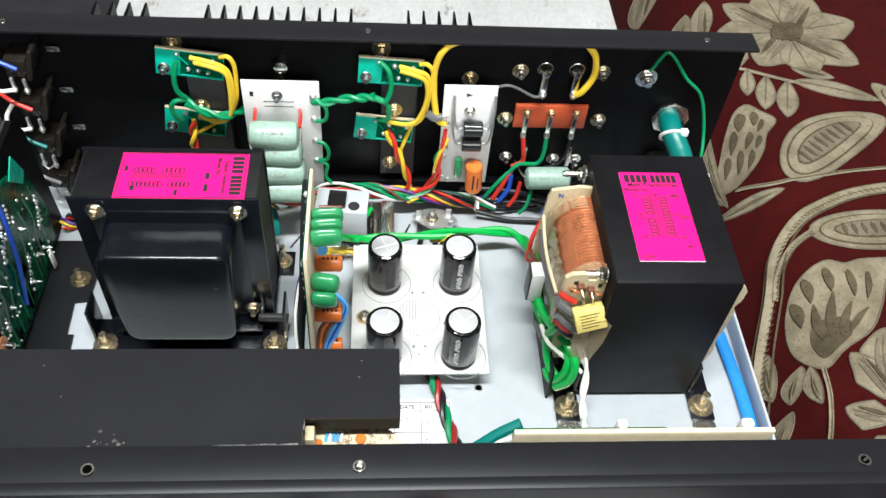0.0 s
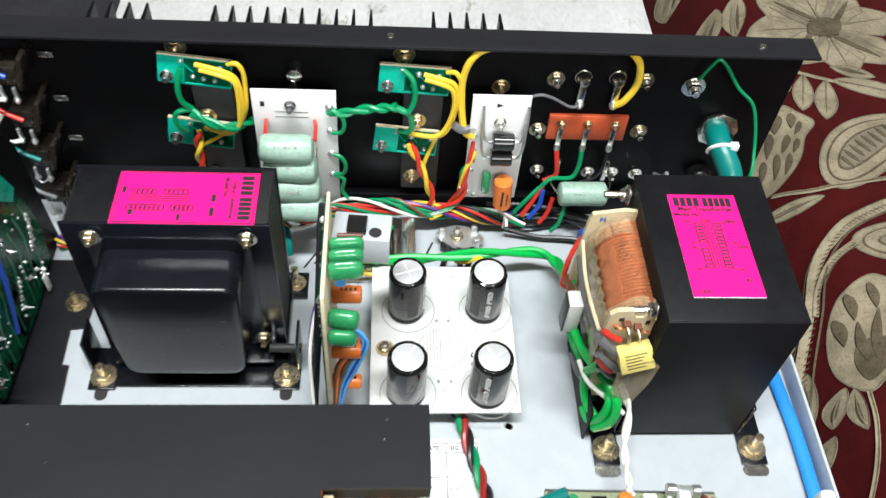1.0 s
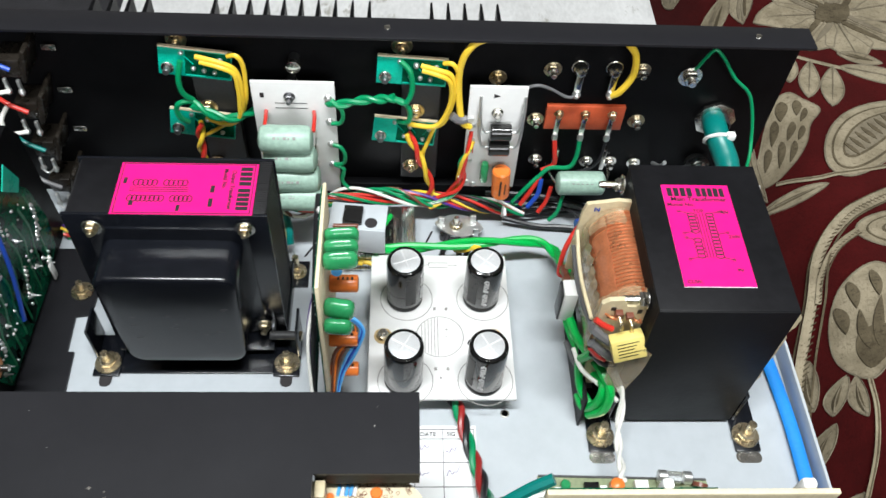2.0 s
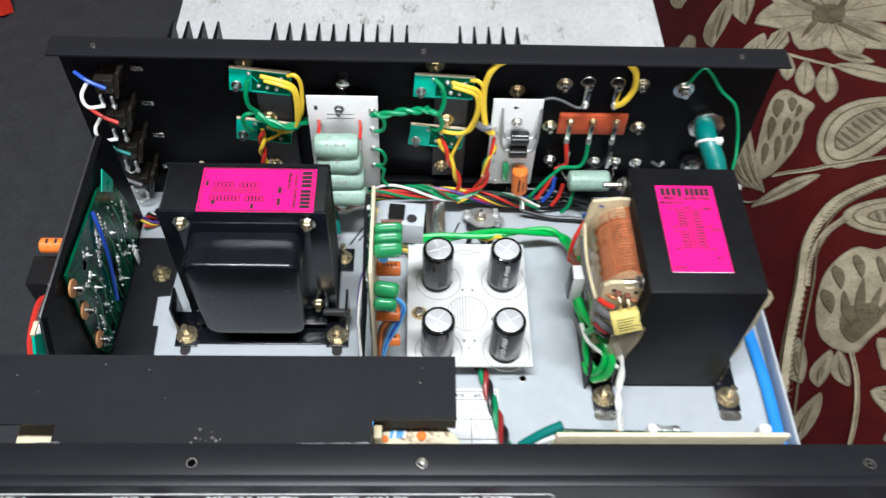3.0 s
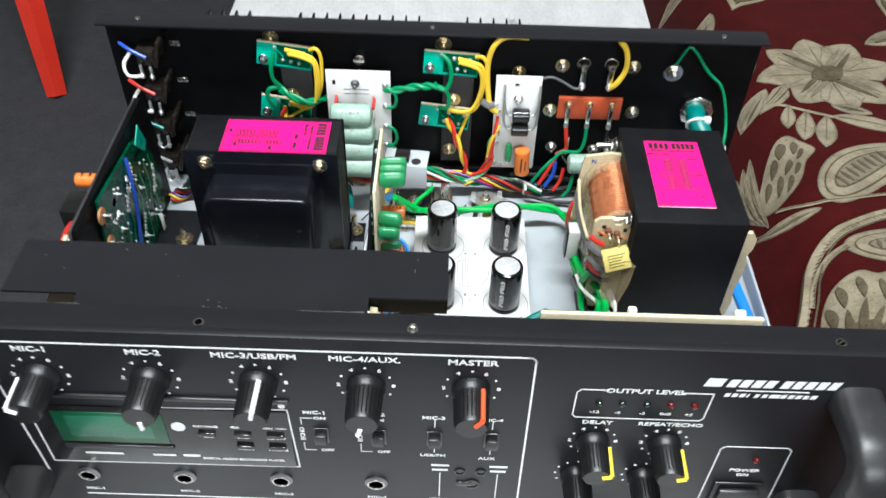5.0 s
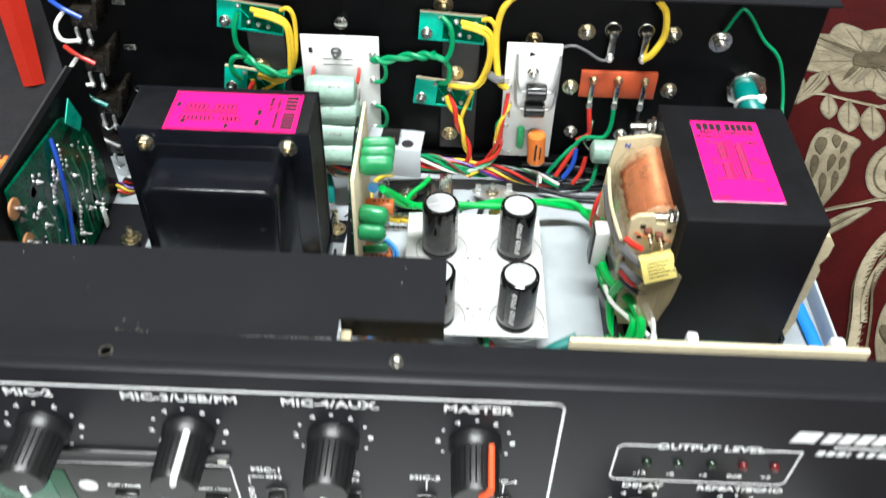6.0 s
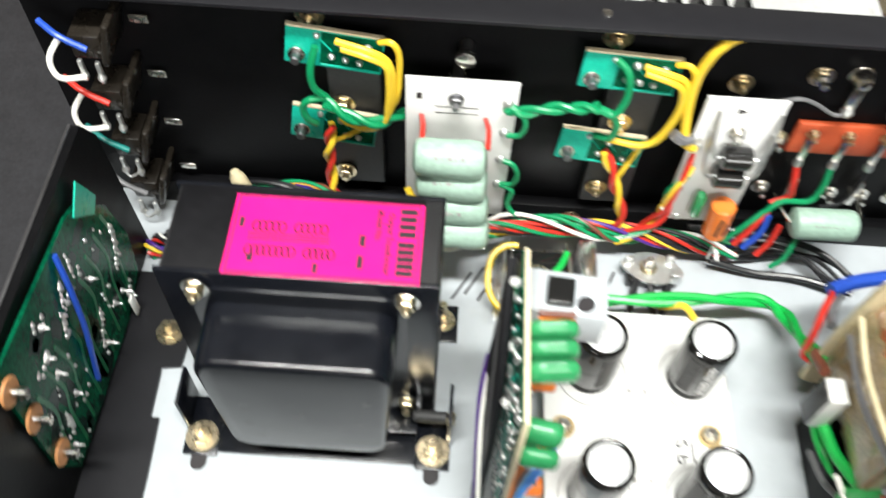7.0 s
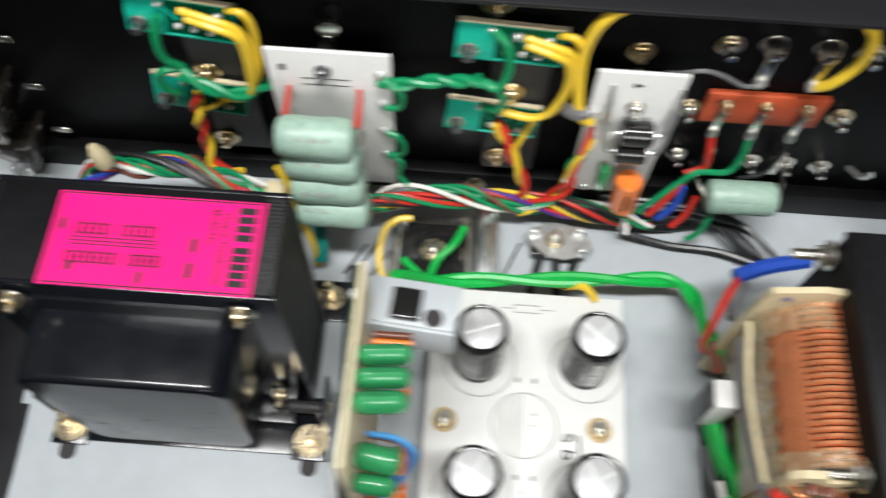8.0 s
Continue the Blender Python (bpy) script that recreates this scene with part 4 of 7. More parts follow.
for ya, yb in ((-0.0850, -0.0935), (-0.1285, -0.1352)):
    bm = bmesh.new()
    sheet = smooth_path([(x - 0.0022, 0, z + 0.0014) for x, z in COIL[:9]], 3)
    rows = [[bm.verts.new((v.x - 0.0016 * rf.random(), y + 0.0014 * (rf.random() - 0.5), v.z + 0.0014 * rf.random())) for v in sheet] for y in np.linspace(ya, yb, 5)]
    for p, q in zip(rows, rows[1:]):
        for k in range(len(sheet) - 1):
            bm.faces.new((p[k], p[k + 1], q[k + 1], q[k]))
    part("crumpled_film", bm, "clearfilm", t2, "crumpled clear tan film", smooth=False)
part("film_skirt", prism([(0.0630, 0.0640), (0.0760, 0.0745), (0.0800, 0.0700), (0.0788, 0.0560), (0.0740, 0.0360), (0.0690, 0.0375), (0.0635, 0.0480)], (0, -0.1490, 0), XZ, 0.0003), "clearfilm", t2, "clear tan film flap", smooth=False)
for y, z in ((-0.0700, 0.0910), (-0.1350, 0.0915)):
    b = part("bolt", cyl((0.0755, y, z), (-1, 0, 0), 0.0048, 0.001, 20, 0.0002), "zinc", t2)
    bm = hexnut((0.0745, y, z), (-1, 0, 0), 0.0034, 0.0028)
    for i in range(6):
        cyl((0.0717 - 0.0013 * i, y, z), (-1, 0, 0), 0.0018 - 0.0003 * (i % 2), 0.0013, 12, 0.0, bm)
    part("nut", bm, "zinc", b)
# tags, box capacitor and sleeved leads on the front cheek
for x, z in ((0.0640, 0.0855), (0.0690, 0.0835)):
    tg = part("tag", box(x - 0.0016, x + 0.0016, -0.1400, -0.1372, z - 0.0010, z + 0.0016, 0.0003), "w_brown", t2)
    part("tag_pin", wire([(x, -0.1392, z), (x + 0.0012, -0.1420, z - 0.0030), (x + 0.0016, -0.1430, z - 0.0060)], 0.0008), "brass", tg)
for x0, x1, z0, z1 in ((0.0690, 0.0728, 0.0785, 0.0805), (0.0605, 0.0628, 0.0862, 0.0885), (0.0655, 0.0672, 0.0795, 0.0830), (0.0722, 0.0742, 0.0840, 0.0868), (0.0600, 0.0622, 0.0805, 0.0822)):
    part("tag_slot", box(x0, x1, -0.13745, -0.1370, z0, z1, 0.0002), "jackbody", t2)
for x, z in ((0.0725, 0.0812), (0.0612, 0.0838)):
    part("wire_loop", wire([(x - 0.0022, -0.1376, z), (x - 0.0010, -0.1400, z + 0.0016), (x + 0.0014, -0.1404, z + 0.0006), (x + 0.0020, -0.1376, z - 0.0016)], 0.0006), "copper", t2)
CAP = Matrix.Translation((0.0694, -0.1465, 0.0725)) @ Matrix.Rotation(radians(-22), 4, "X") @ Matrix.Rotation(radians(-16), 4, "Y") @ Matrix.Scale(0.93, 4)
yc = part("box_capacitor", box(-0.0078, 0.0078, -0.0030, 0.0040, -0.0060, 0.0062, 0.0006, m=CAP), "capyellow", t2, "yellow box film capacitor")
for k in range(5):
    part("printed_bar", box(-0.0050, 0.0052 - 0.0014 * (k % 3), -0.00312, -0.0030, 0.0036 - 0.0018 * k, 0.0040 - 0.0018 * k, m=CAP), "jackbody", yc)
for c, r, pts in (("w_grey", 0.0021, [(0.0645, -0.1440, 0.0700), (0.0585, -0.1430, 0.0745), (0.0535, -0.1410, 0.0785)]),
                  ("w_grey", 0.0021, [(0.0655, -0.1440, 0.0590), (0.0595, -0.1440, 0.0645), (0.0545, -0.1425, 0.0695)]),
                  ("w_red", 0.0014, [(0.0625, -0.1410, 0.0775), (0.0580, -0.1405, 0.0800), (0.0545, -0.1390, 0.0820)]),
                  ("w_dred", 0.0013, [(0.0620, -0.1450, 0.0590), (0.0575, -0.1450, 0.0630), (0.0545, -0.1440, 0.0670)]),
                  ("w_black", 0.0015, [(0.0680, -0.1440, 0.0530), (0.0620, -0.1450, 0.0555), (0.0560, -0.1440, 0.0620)]),
                  ("bobbin", 0.0009, [(0.0535, -0.0880, 0.0790), (0.0528, -0.1050, 0.0760), (0.0528, -0.1200, 0.0770), (0.0540, -0.1360, 0.0780)]),
                  ("w_grey", 0.0011, [(0.0530, -0.0900, 0.0700), (0.0525, -0.1100, 0.0690), (0.0530, -0.1250, 0.0720), (0.0545, -0.1390, 0.0750)])):
    part("sleeve", wire(pts, r), c, t2)
part("blue_sleeve", wire([(0.0625, -0.0575, 0.0460), (0.0740, -0.0525, 0.0455), (0.0900, -0.0480, 0.0440)], 0.0030), "w_blue", t2, "blue insulating sleeve")
part("lead", wire([(0.0640, -0.0575, 0.0460), (0.0585, -0.0660, 0.0460), (0.0537, -0.0755, 0.0450), (0.0526, -0.0796, 0.0350), (0.0545, -0.0830, 0.0360)], 0.0013), "w_red", t2)
part("lead", wire([(0.0660, -0.0585, 0.0450), (0.0620, -0.0660, 0.0440), (0.0590, -0.0740, 0.0480)], 0.0018), "w_grey", t2)
# outer cheeks of the bobbin
part("bobbin_cheek", prism([(0.1335, 0.019), (0.1425, 0.019), (0.1444, 0.030), (0.1430, 0.042), (0.1442, 0.048), (0.1446, 0.065), (0.1430, 0.0685), (0.1452, 0.074), (0.1455, 0.081), (0.1425, 0.0855), (0.1335, 0.0855)], (0, -0.1345, 0), XZ, 0.0027), "bobbin", t2, "cream nylon bobbin cheek", smooth=False)
part("bobbin_cheek", box(0.1335, 0.1440, -0.0850, -0.0822, 0.0190, 0.0820, 0.0010), "bobbin", t2, "cream nylon bobbin cheek")
part("winding_cover", box(0.1335, 0.1420, -0.1344, -0.0852, 0.0240, 0.0780, 0.0030), "bobbin", t2)
part("round_stud", lathe([(0.0030, 0), (0.0030, 0.003), (0.0018, 0.0045), (0, 0.005)], (0.1340, -0.0730, 0.0930), (1, 0, 0), 16), "clear", t2)

# ---- capacitor board ----
cb = thing("capacitor_board", (-0.008, -0.1, FZ), "white circuit board with four black electrolytic capacitors", "circuit board")
BZ = 0.019
part("board", box(-0.0432, 0.0280, -0.1435, -0.0575, BZ - 0.0016, BZ, 0.0002), "white", cb)


def ring_print(root, x, y, z, r, w=0.00022, n=36, name="printed_ring"):
    path = [Vector((x + r * math.cos(2 * math.pi * i / n), y + r * math.sin(2 * math.pi * i / n), z)) for i in range(n + 1)]
    part(name, sweep(path, w, 4, flat=0.4), "faint", root)


for x, y, turn in ((-0.0257, -0.0853, 20), (0.0135, -0.0850, -40), (-0.0262, -0.1331, 150), (0.0125, -0.1330, -60)):
    ring_print(cb, x + 0.001, y - 0.0005, BZ, 0.0133)
    c = part("capacitor", lathe([(0.0085, 0), (0.0092, 0.0008), (0.0092, 0.0022), (0.0088, 0.0030), (0.0092, 0.0038), (0.0092, 0.0300), (0.0091, 0.0310), (0.0088, 0.0317), (0.0080, 0.0321), (0.0074, 0.0319)],
                                (x, y, BZ), (0, 0, 1), 36), "sleeve", cb, "glossy black electrolytic capacitor")
    top = lathe([(0.0074, 0.0302), (0.0074, 0.0318), (0.0068, 0.0321), (0, 0.0321)], (x, y, BZ), (0, 0, 1), 30)
    part("can_top", top, "cantop", c, "bare aluminium can top")
    bm = bmesh.new()
    for a in (turn, turn + 90):
        d = Vector((math.cos(radians(a)), math.sin(radians(a)), 0)) * 0.0066
        p = Vector((x, y, BZ + 0.0322))
        sweep([p - d, p + d], 0.00042, 6, bm, 0.35)
    part("score_mark", bm, "canscore", c)
    # grey polarity stripe with printed figures down the side
    a0 = radians(turn - 90)
    bm = bmesh.new()
    seg = []
    for k in range(9):
        a = a0 + (k - 4) * 0.075
        seg.append((x + 0.00930 * math.cos(a), y + 0.00930 * math.sin(a)))
    for (xa, ya), (xb, yb) in zip(seg, seg[1:]):
        bm.faces.new([bm.verts.new(p) for p in ((xa, ya, BZ + 0.006), (xb, yb, BZ + 0.006), (xb, yb, BZ + 0.028), (xa, ya, BZ + 0.028))])
    r = bmesh.ops.extrude_face_region(bm, geom=list(bm.faces))
    part("stripe", bm, "capstripe", c)
    d = Vector((math.cos(a0 + 0.75), math.sin(a0 + 0.75), 0))
    side = Vector((0, 0, 1)).cross(d)
    m = Matrix(((0, side.x, d.x, x + d.x * 0.00918), (0, side.y, d.y, y + d.y * 0.00918), (-1, 0, 0, BZ + 0.0170), (0, 0, 0, 1)))
    part("lettering", letters("4700uF 4700uF", 0.0035, m, depth=0.0005), "capprint", c)
    for k in range(4):
        a = radians(turn + 40 + 95 * k)
        d = Vector((math.cos(a), math.sin(a), 0))
        q = Vector((-d.y, d.x, 0))
        p = Vector((x, y, BZ + 0.0317)) + d * 0.0084
        part("rim_mark", sweep([p - q * 0.0012, p + q * 0.0004, p + q * 0.0012 - d * 0.0007], 0.0002, 4), "white", c)
ring_print(cb, -0.0080, -0.1085, BZ, 0.0118)
for i in range(6):
    x = -0.0170 + 0.0016 * i
    hh = math.sqrt(max(0.0, 0.0112 ** 2 - (x + 0.008) ** 2))
    part("printed_line", box(x - 0.0002, x + 0.0002, -0.1085 - hh, -0.1085 + hh, BZ, BZ + 0.00015), "faint", cb)
for x, y, w, h in ((-0.0045, -0.1045, 0.0016, 0.0003), (-0.0045, -0.1045, 0.0003, 0.0016), (-0.0110, -0.1085, 0.0006, 0.0006), (-0.0050, -0.1085, 0.0006, 0.0006),
                   (-0.0105, -0.0920, 0.0014, 0.0018), (-0.0045, -0.0920, 0.0014, 0.0018), (-0.0105, -0.1270, 0.0014, 0.0018), (-0.0045, -0.1270, 0.0014, 0.0018), (-0.0080, -0.1320, 0.0008, 0.0012)):
    part("printed_mark", box(x - w / 2, x + w / 2, y - h / 2, y + h / 2, BZ, BZ + 0.00012), "faint", cb)
bm = bmesh.new()
sweep([Vector(p) for p in ((-0.013, -0.0625, BZ), (-0.013, -0.0655, BZ), (-0.003, -0.0655, BZ), (-0.003, -0.0625, BZ), (-0.013, -0.0625, BZ))], 0.00022, 4, bm)
sweep([Vector((-0.018, -0.064, BZ)), Vector((-0.013, -0.064, BZ))], 0.00018, 4, bm)
sweep([Vector((-0.003, -0.064, BZ)), Vector((0.002, -0.064, BZ))], 0.00018, 4, bm)
part("printed_outline", bm, "faint", cb)
bm = bmesh.new()
for s in (((0.0068, -0.1105), (0.0060, -0.1130), (0.0078, -0.1128), (0.0090, -0.1105), (0.0100, -0.1130)), ((0.0060, -0.1165), (0.0100, -0.1170)), ((0.0060, -0.1168), (0.0064, -0.1192), (0.0080, -0.1190), (0.0084, -0.1168)), ((0.0115, -0.1110), (0.0120, -0.1190))):
    sweep(smooth_path([(a, b, BZ + 0.0002) for a, b in s]), 0.00035, 4, bm)
part("pen_mark", bm, "ink", cb)
for x in (-0.0363, 0.0188):
    part("spacer", cyl((x, -0.1082, FZ), (0, 0, 1), 0.003, BZ - 0.0017 - FZ, 12), "zinc", cb)
    part("flux_stain", cyl((x, -0.1084, BZ), (0, 0, 1), 0.0046, 0.00012, 20), "flux", cb)
    screw(cb, (x, -0.1082, BZ + 0.0001), (0, 0, 1), 0.0026, ("brass", "zinc"), "screw", 0.002, 1.3)

# ---- resistor board on the rear wall ----
rb = thing("resistor_board", (-0.082, -0.0145, 0.02), "white circuit board with four mint green wirewound resistors", "circuit board")
part("board", box(-0.1025, -0.0615, -0.0145, -0.0130, 0.0215, 0.1005, 0.0002), "white", rb)
for i, (y, z) in enumerate(((-0.0342, 0.0808), (-0.0345, 0.0686), (-0.0378, 0.0565), (-0.0405, 0.0450))):
    r_ = part("resistor", lathe([(0.0036, 0), (0.0061, 0.0010), (0.0069, 0.0026), (0.0072, 0.0060), (0.0070, 0.0130), (0.0073, 0.0200), (0.0070, 0.0235), (0.0062, 0.0253), (0.0038, 0.0265)], (-0.0983 + 0.0013 * i, y, z + (0.0004, -0.0003, 0.0003, 0.0)[i]), (1, (0.02, -0.03, 0.03, -0.01)[i], (-0.025, 0.02, -0.015, 0.025)[i]), 22), "mint", rb)
    for k, w in enumerate((0.0012, 0.0006, 0.0018, 0.0008, 0.0014)):
        a = radians(52 - 9 * (i % 3))
        t = Matrix.Translation((-0.0905 + 0.0024 * k, y, z)) @ Matrix.Rotation(-a, 4, "X")
        part("printed_bar", box(0, w, -0.0073, -0.0066, -0.0009, 0.0004 - 0.0003 * (k % 2), m=t), "faint", r_)
    for x in (-0.0975, -0.0735):
        part("lead", wire([(x + 0.002, y + 0.003, z + 0.003), (x + 0.002, y + 0.0115, z + 0.0040), (x + 0.001, -0.0146, z + 0.0006)], 0.0005 if i else 0.0010), "zinc" if i else "w_red", r_)
screw(rb, (-0.0840, -0.0146, 0.0915), (0, -1, 0), 0.0024, ("nickel", "nickel"), "screw", 0.003, 1.2)
part("spacer", cyl((-0.0840, -0.0130, 0.0915), (0, 1, 0), 0.003, 0.0125, 12), "zinc", rb)
for z in (0.0905, 0.0745, 0.0585, 0.0430):
    part("solder_tag", lathe([(0.0022, 0), (0.0018, 0.0008), (0, 0.0018)], (-0.0650, -0.0145, z), (0, -1, 0), 12), "solder", rb)
part("printed_outline", box(-0.0915, -0.0755, -0.01465, -0.01452, 0.0835, 0.0838), "ink", rb)
for z0 in (0.0835, 0.0868):
    part("printed_line", box(-0.0915, -0.0755, -0.01468, -0.01452, z0, z0 + 0.0003), "ink", rb)
part("printed_mark", box(-0.0985, -0.0965, -0.01468, -0.01452, 0.0905, 0.0935), "ink", rb)

# ---- diode board on the rear wall ----
wb = thing("rectifier_board", (0.02, -0.0145, 0.02), "small white circuit board with black diodes and capacitors", "circuit board")
part("board", box(0.0055, 0.0347, -0.0145, -0.0130, 0.0270, 0.1002, 0.0002), "white", wb)
screw(wb, (0.0205, -0.0146, 0.0835), (0, -1, 0), 0.0026, ("zinc", "zinc"), "screw", 0.003, 1.2)
part("spacer", cyl((0.0205, -0.0130, 0.0835), (0, 1, 0), 0.003, 0.0125, 12), "zinc", wb)
part("printed_mark", prism([(-0.0016, 0), (0.0016, 0.0013), (-0.0016, 0.0026)], (0.0195, -0.0145, 0.0930), UPRIGHT, 0.00015), "ink", wb)
for z in (0.0742, 0.0632):
    d = part("diode", cyl((0.0172, -0.0195, z), (1, 0, 0), 0.0046, 0.0110, 18, 0.0006), "gloss", wb)
    for s in (-1, 1):
        xm = 0.0227 + s * 0.0055
        part("lead", wire([(xm, -0.0195, z), (xm + s * 0.0030, -0.0200, z + 0.0004), (xm + s * 0.0048, -0.0195, z + 0.0040), (xm + s * 0.0056, -0.0180, z + 0.0110), (xm + s * 0.0058, -0.0146, z + 0.0200)], 0.0008), "solder", d)
part("green_capacitor", box(0.0148, 0.0192, -0.0210, -0.0160, 0.0355, 0.0505, 0.0020), "g_cap", wb)
oc = part("orange_capacitor", lathe([(0.0042, 0), (0.0050, 0.0008), (0.0050, 0.0185), (0.0042, 0.0195)], (0.0268, -0.0225, 0.0295), (-0.06, 0.02, 1), 20), "o_cap", wb)
part("printed_mark", box(0.0250, 0.0260, -0.0277, -0.0273, 0.0340, 0.0450), "ink", oc)
part("printed_mark", box(0.0278, 0.0284, -0.0277, -0.0273, 0.0350, 0.0430), "ink", oc)
part("end_cap", cyl((0.0268, -0.0225, 0.0291), (-0.06, 0.02, 1), 0.0043, 0.0005, 16), "grey", oc)
for x, z in ((0.0085, 0.0740), (0.0088, 0.0635), (0.0085, 0.0480), (0.0082, 0.0310), (0.0120, 0.0290)):
    part("solder_tag", lathe([(0.0018, 0), (0.0015, 0.0008), (0, 0.0016)], (x, -0.0145, z), (0, -1, 0), 12), "solder", wb)
part("red_mark", box(0.0095, 0.0102, -0.0148, -0.0145, 0.054, 0.058), "w_red", wb)

# ---- terminal strip and rear wall hardware ----
tm = thing("terminal_strip", (0.07, -0.003, 0.07), "red brown phenolic terminal strip with three solder lugs", "terminal strip")
part("strip", box(0.0483, 0.0902, -0.0030, -0.0005, 0.0612, 0.0778, 0.0003), "terminal", tm)
for x in (0.0550, 0.0690, 0.0835):
    screw(tm, (x, -0.0031, 0.0730), (0, -1, 0), 0.0021, ("brass", "brass"), "terminal_screw", 0.0025, 1.2)
    part("lug", box(x - 0.0014, x + 0.0014, -0.0046, -0.0040, 0.0570, 0.0705, 0.0003), "zinc", tm)
    part("solder_blob", lathe([(0.0016, -0.002), (0.0018, 0), (0.0012, 0.002)], (x, -0.0045, 0.0570), (0, 0, 1), 10), "solder", tm)


def wall_screw(x, z, r=0.003, mats=("brass", "zinc"), stud=0.0035, y=-0.0002):
    s = thing("wall_screw", (x, y, z), "plated screw and nut on the black rear panel", "screw", "rear panel screws")
    screw(s, (x, y, z), (0, -1, 0), r, mats, "washer", stud)


for x, z in ((0.0435, 0.0660), (0.0983, 0.0660), (0.0479, 0.1005), (0.0935, 0.1008)):
    wall_screw(x, z)
for x, z in ((0.1040, 0.0335), (0.0475, 0.0355), (0.0765, 0.0345), (0.0900, 0.0345)):
    wall_screw(x, z, 0.0026, ("zinc", "zinc"))
for x, z in ((-0.1375, 0.1140), (-0.0285, 0.1130)):
    wall_screw(x, z, 0.0034, ("brass", "brass"), 0.002)
for x, z in ((-0.1270, 0.0760), (-0.1285, 0.0350), (-0.0210, 0.0760), (-0.0228, 0.0350)):
    wall_screw(x, z, 0.0030, ("brass", "brass"), 0.002, -0.0061)
wall_screw(0.1194, 0.0975, 0.0040, ("zinc", "zinc"), 0.003)
wall_screw(0.0205, 0.0945, 0.0030, ("brass", "brass"), 0.002)
for x in (-0.0300, -0.1400):
    s = thing("rail_screw", (x, -0.0062, 0.0120), "brass coloured screw head low on the rear rail", "screw", "rear rail screws")
    part("head", lathe([(0.0040, 0), (0.0040, 0.0006), (0.0028, 0.0018), (0, 0.0022)], (x, -0.0062, 0.0120), (0, -1, 0), 20), "brass", s)
s = thing("guide_pin", (-0.0815, -0.0005, 0.1060), "grey metal pin above the resistor board", "pin")
part("pin", lathe([(0.0028, 0), (0.0028, 0.005), (0.0032, 0.0055), (0.0032, 0.0070), (0.002, 0.0075)], (-0.0815, -0.0003, 0.1050), (0, -1, 0), 18), "handle", s)
part("cap", lathe([(0.0036, 0), (0.0036, 0.0018), (0.002, 0.0024)], (-0.0815, -0.0072, 0.1050), (0, -1, 0), 18), "zinc", s)
for x in (0.0615, 0.0790):
    sp = thing("speaker_post", (x, -0.0004, 0.1020), "plated speaker post with a soldered lug on the rear panel", "terminal", "speaker posts")
    part("washer", cyl((x, -0.0002, 0.1025), (0, -1, 0), 0.0045, 0.001, 20), "zinc", sp)
    part("dome", lathe([(0.0040, 0), (0.0036, 0.003), (0.0022, 0.005), (0, 0.0056)], (x, -0.0012, 0.1025), (0, -1, 0), 18), "zinc", sp)
    part("lug", box(x - 0.0019, x + 0.0019, -0.0052, -0.0044, 0.0880, 0.1010, 0.0004), "zinc", sp)
    part("solder_blob", lathe([(0.0014, -0.0022), (0.0023, 0), (0.0012, 0.0022)], (x, -0.0050, 0.0880), (0, 0, 1), 10), "solder", sp)
gl = thing("cable_gland", (0.1400, -0.001, 0.0700), "steel ring nut for the mains cable in the rear panel", "cable gland")
bm = lathe([(0.0105, 0), (0.0112, 0.0006), (0.0112, 0.0028), (0.0098, 0.0034), (0.0072, 0.0034), (0.0070, 0.0004)], (0.1400, -0.0003, 0.0700), (0, -1, 0), 8)
part("ring_nut", bm, "zinc", gl)
part("collar", lathe([(0.0070, 0), (0.0070, 0.006), (0.0060, 0.007), (0.0055, 0.001)], (0.1400, -0.0030, 0.0700), (0, -1, 0), 20), "handle", gl)
cord = thing("mains_cable", (0.1400, -0.010, 0.0680), "teal sleeved mains cable with a white nylon tie", "cable")
part("sheath", sweep(smooth_path([(0.1395, -0.002, 0.0705), (0.1372, -0.010, 0.0732), (0.1372, -0.018, 0.0730), (0.1392, -0.025, 0.0698), (0.1422, -0.031, 0.0640), (0.1470, -0.038, 0.0450), (0.1495, -0.043, 0.0100)]), 0.0062, 14), "w_teal", cord)
ring = [Vector((0.1372 + 0.0068 * math.cos(t), -0.0195 - 0.0028 * math.sin(t), 0.0720 + 0.0063 * math.sin(t))) for t in np.linspace(0, 2 * math.pi, 20)]
bm = sweep(ring, 0.0010, 6)
box(0.1395, 0.1438, -0.0245, -0.0210, 0.0755, 0.0795, 0.0005, bm)
part("cable_tie", bm, "clear", cord)

# ---- amplifier board on its upright plate ----
ab = thing("amplifier_board", (-0.2, -0.12, FZ), "green soldered amplifier board on an upright black heat plate", "circuit board")
YZ = Matrix(((0, 0, 1, 0), (1, 0, 0, 0), (0, 1, 0, 0), (0, 0, 0, 1)))
part("plate", prism([(-0.2300, 0.005), (-0.0295, 0.005), (-0.0330, 0.080), (-0.0400, 0.0928), (-0.1590, 0.0928), (-0.1750, 0.060), (-0.2300, 0.055)], (-0.2178, 0, 0), YZ, 0.0040), "black", ab, smooth=False)
part("top_edge", box(-0.2179, -0.2166, -0.1590, -0.0400, 0.0928, 0.0933, 0.0002), "nickel", ab)
part("front_edge", prism([(-0.1596, 0.0924), (-0.1590, 0.0930), (-0.1746, 0.0604), (-0.1752, 0.0600)], (-0.2179, 0, 0), YZ, 0.0013), "nickel", ab, smooth=False)
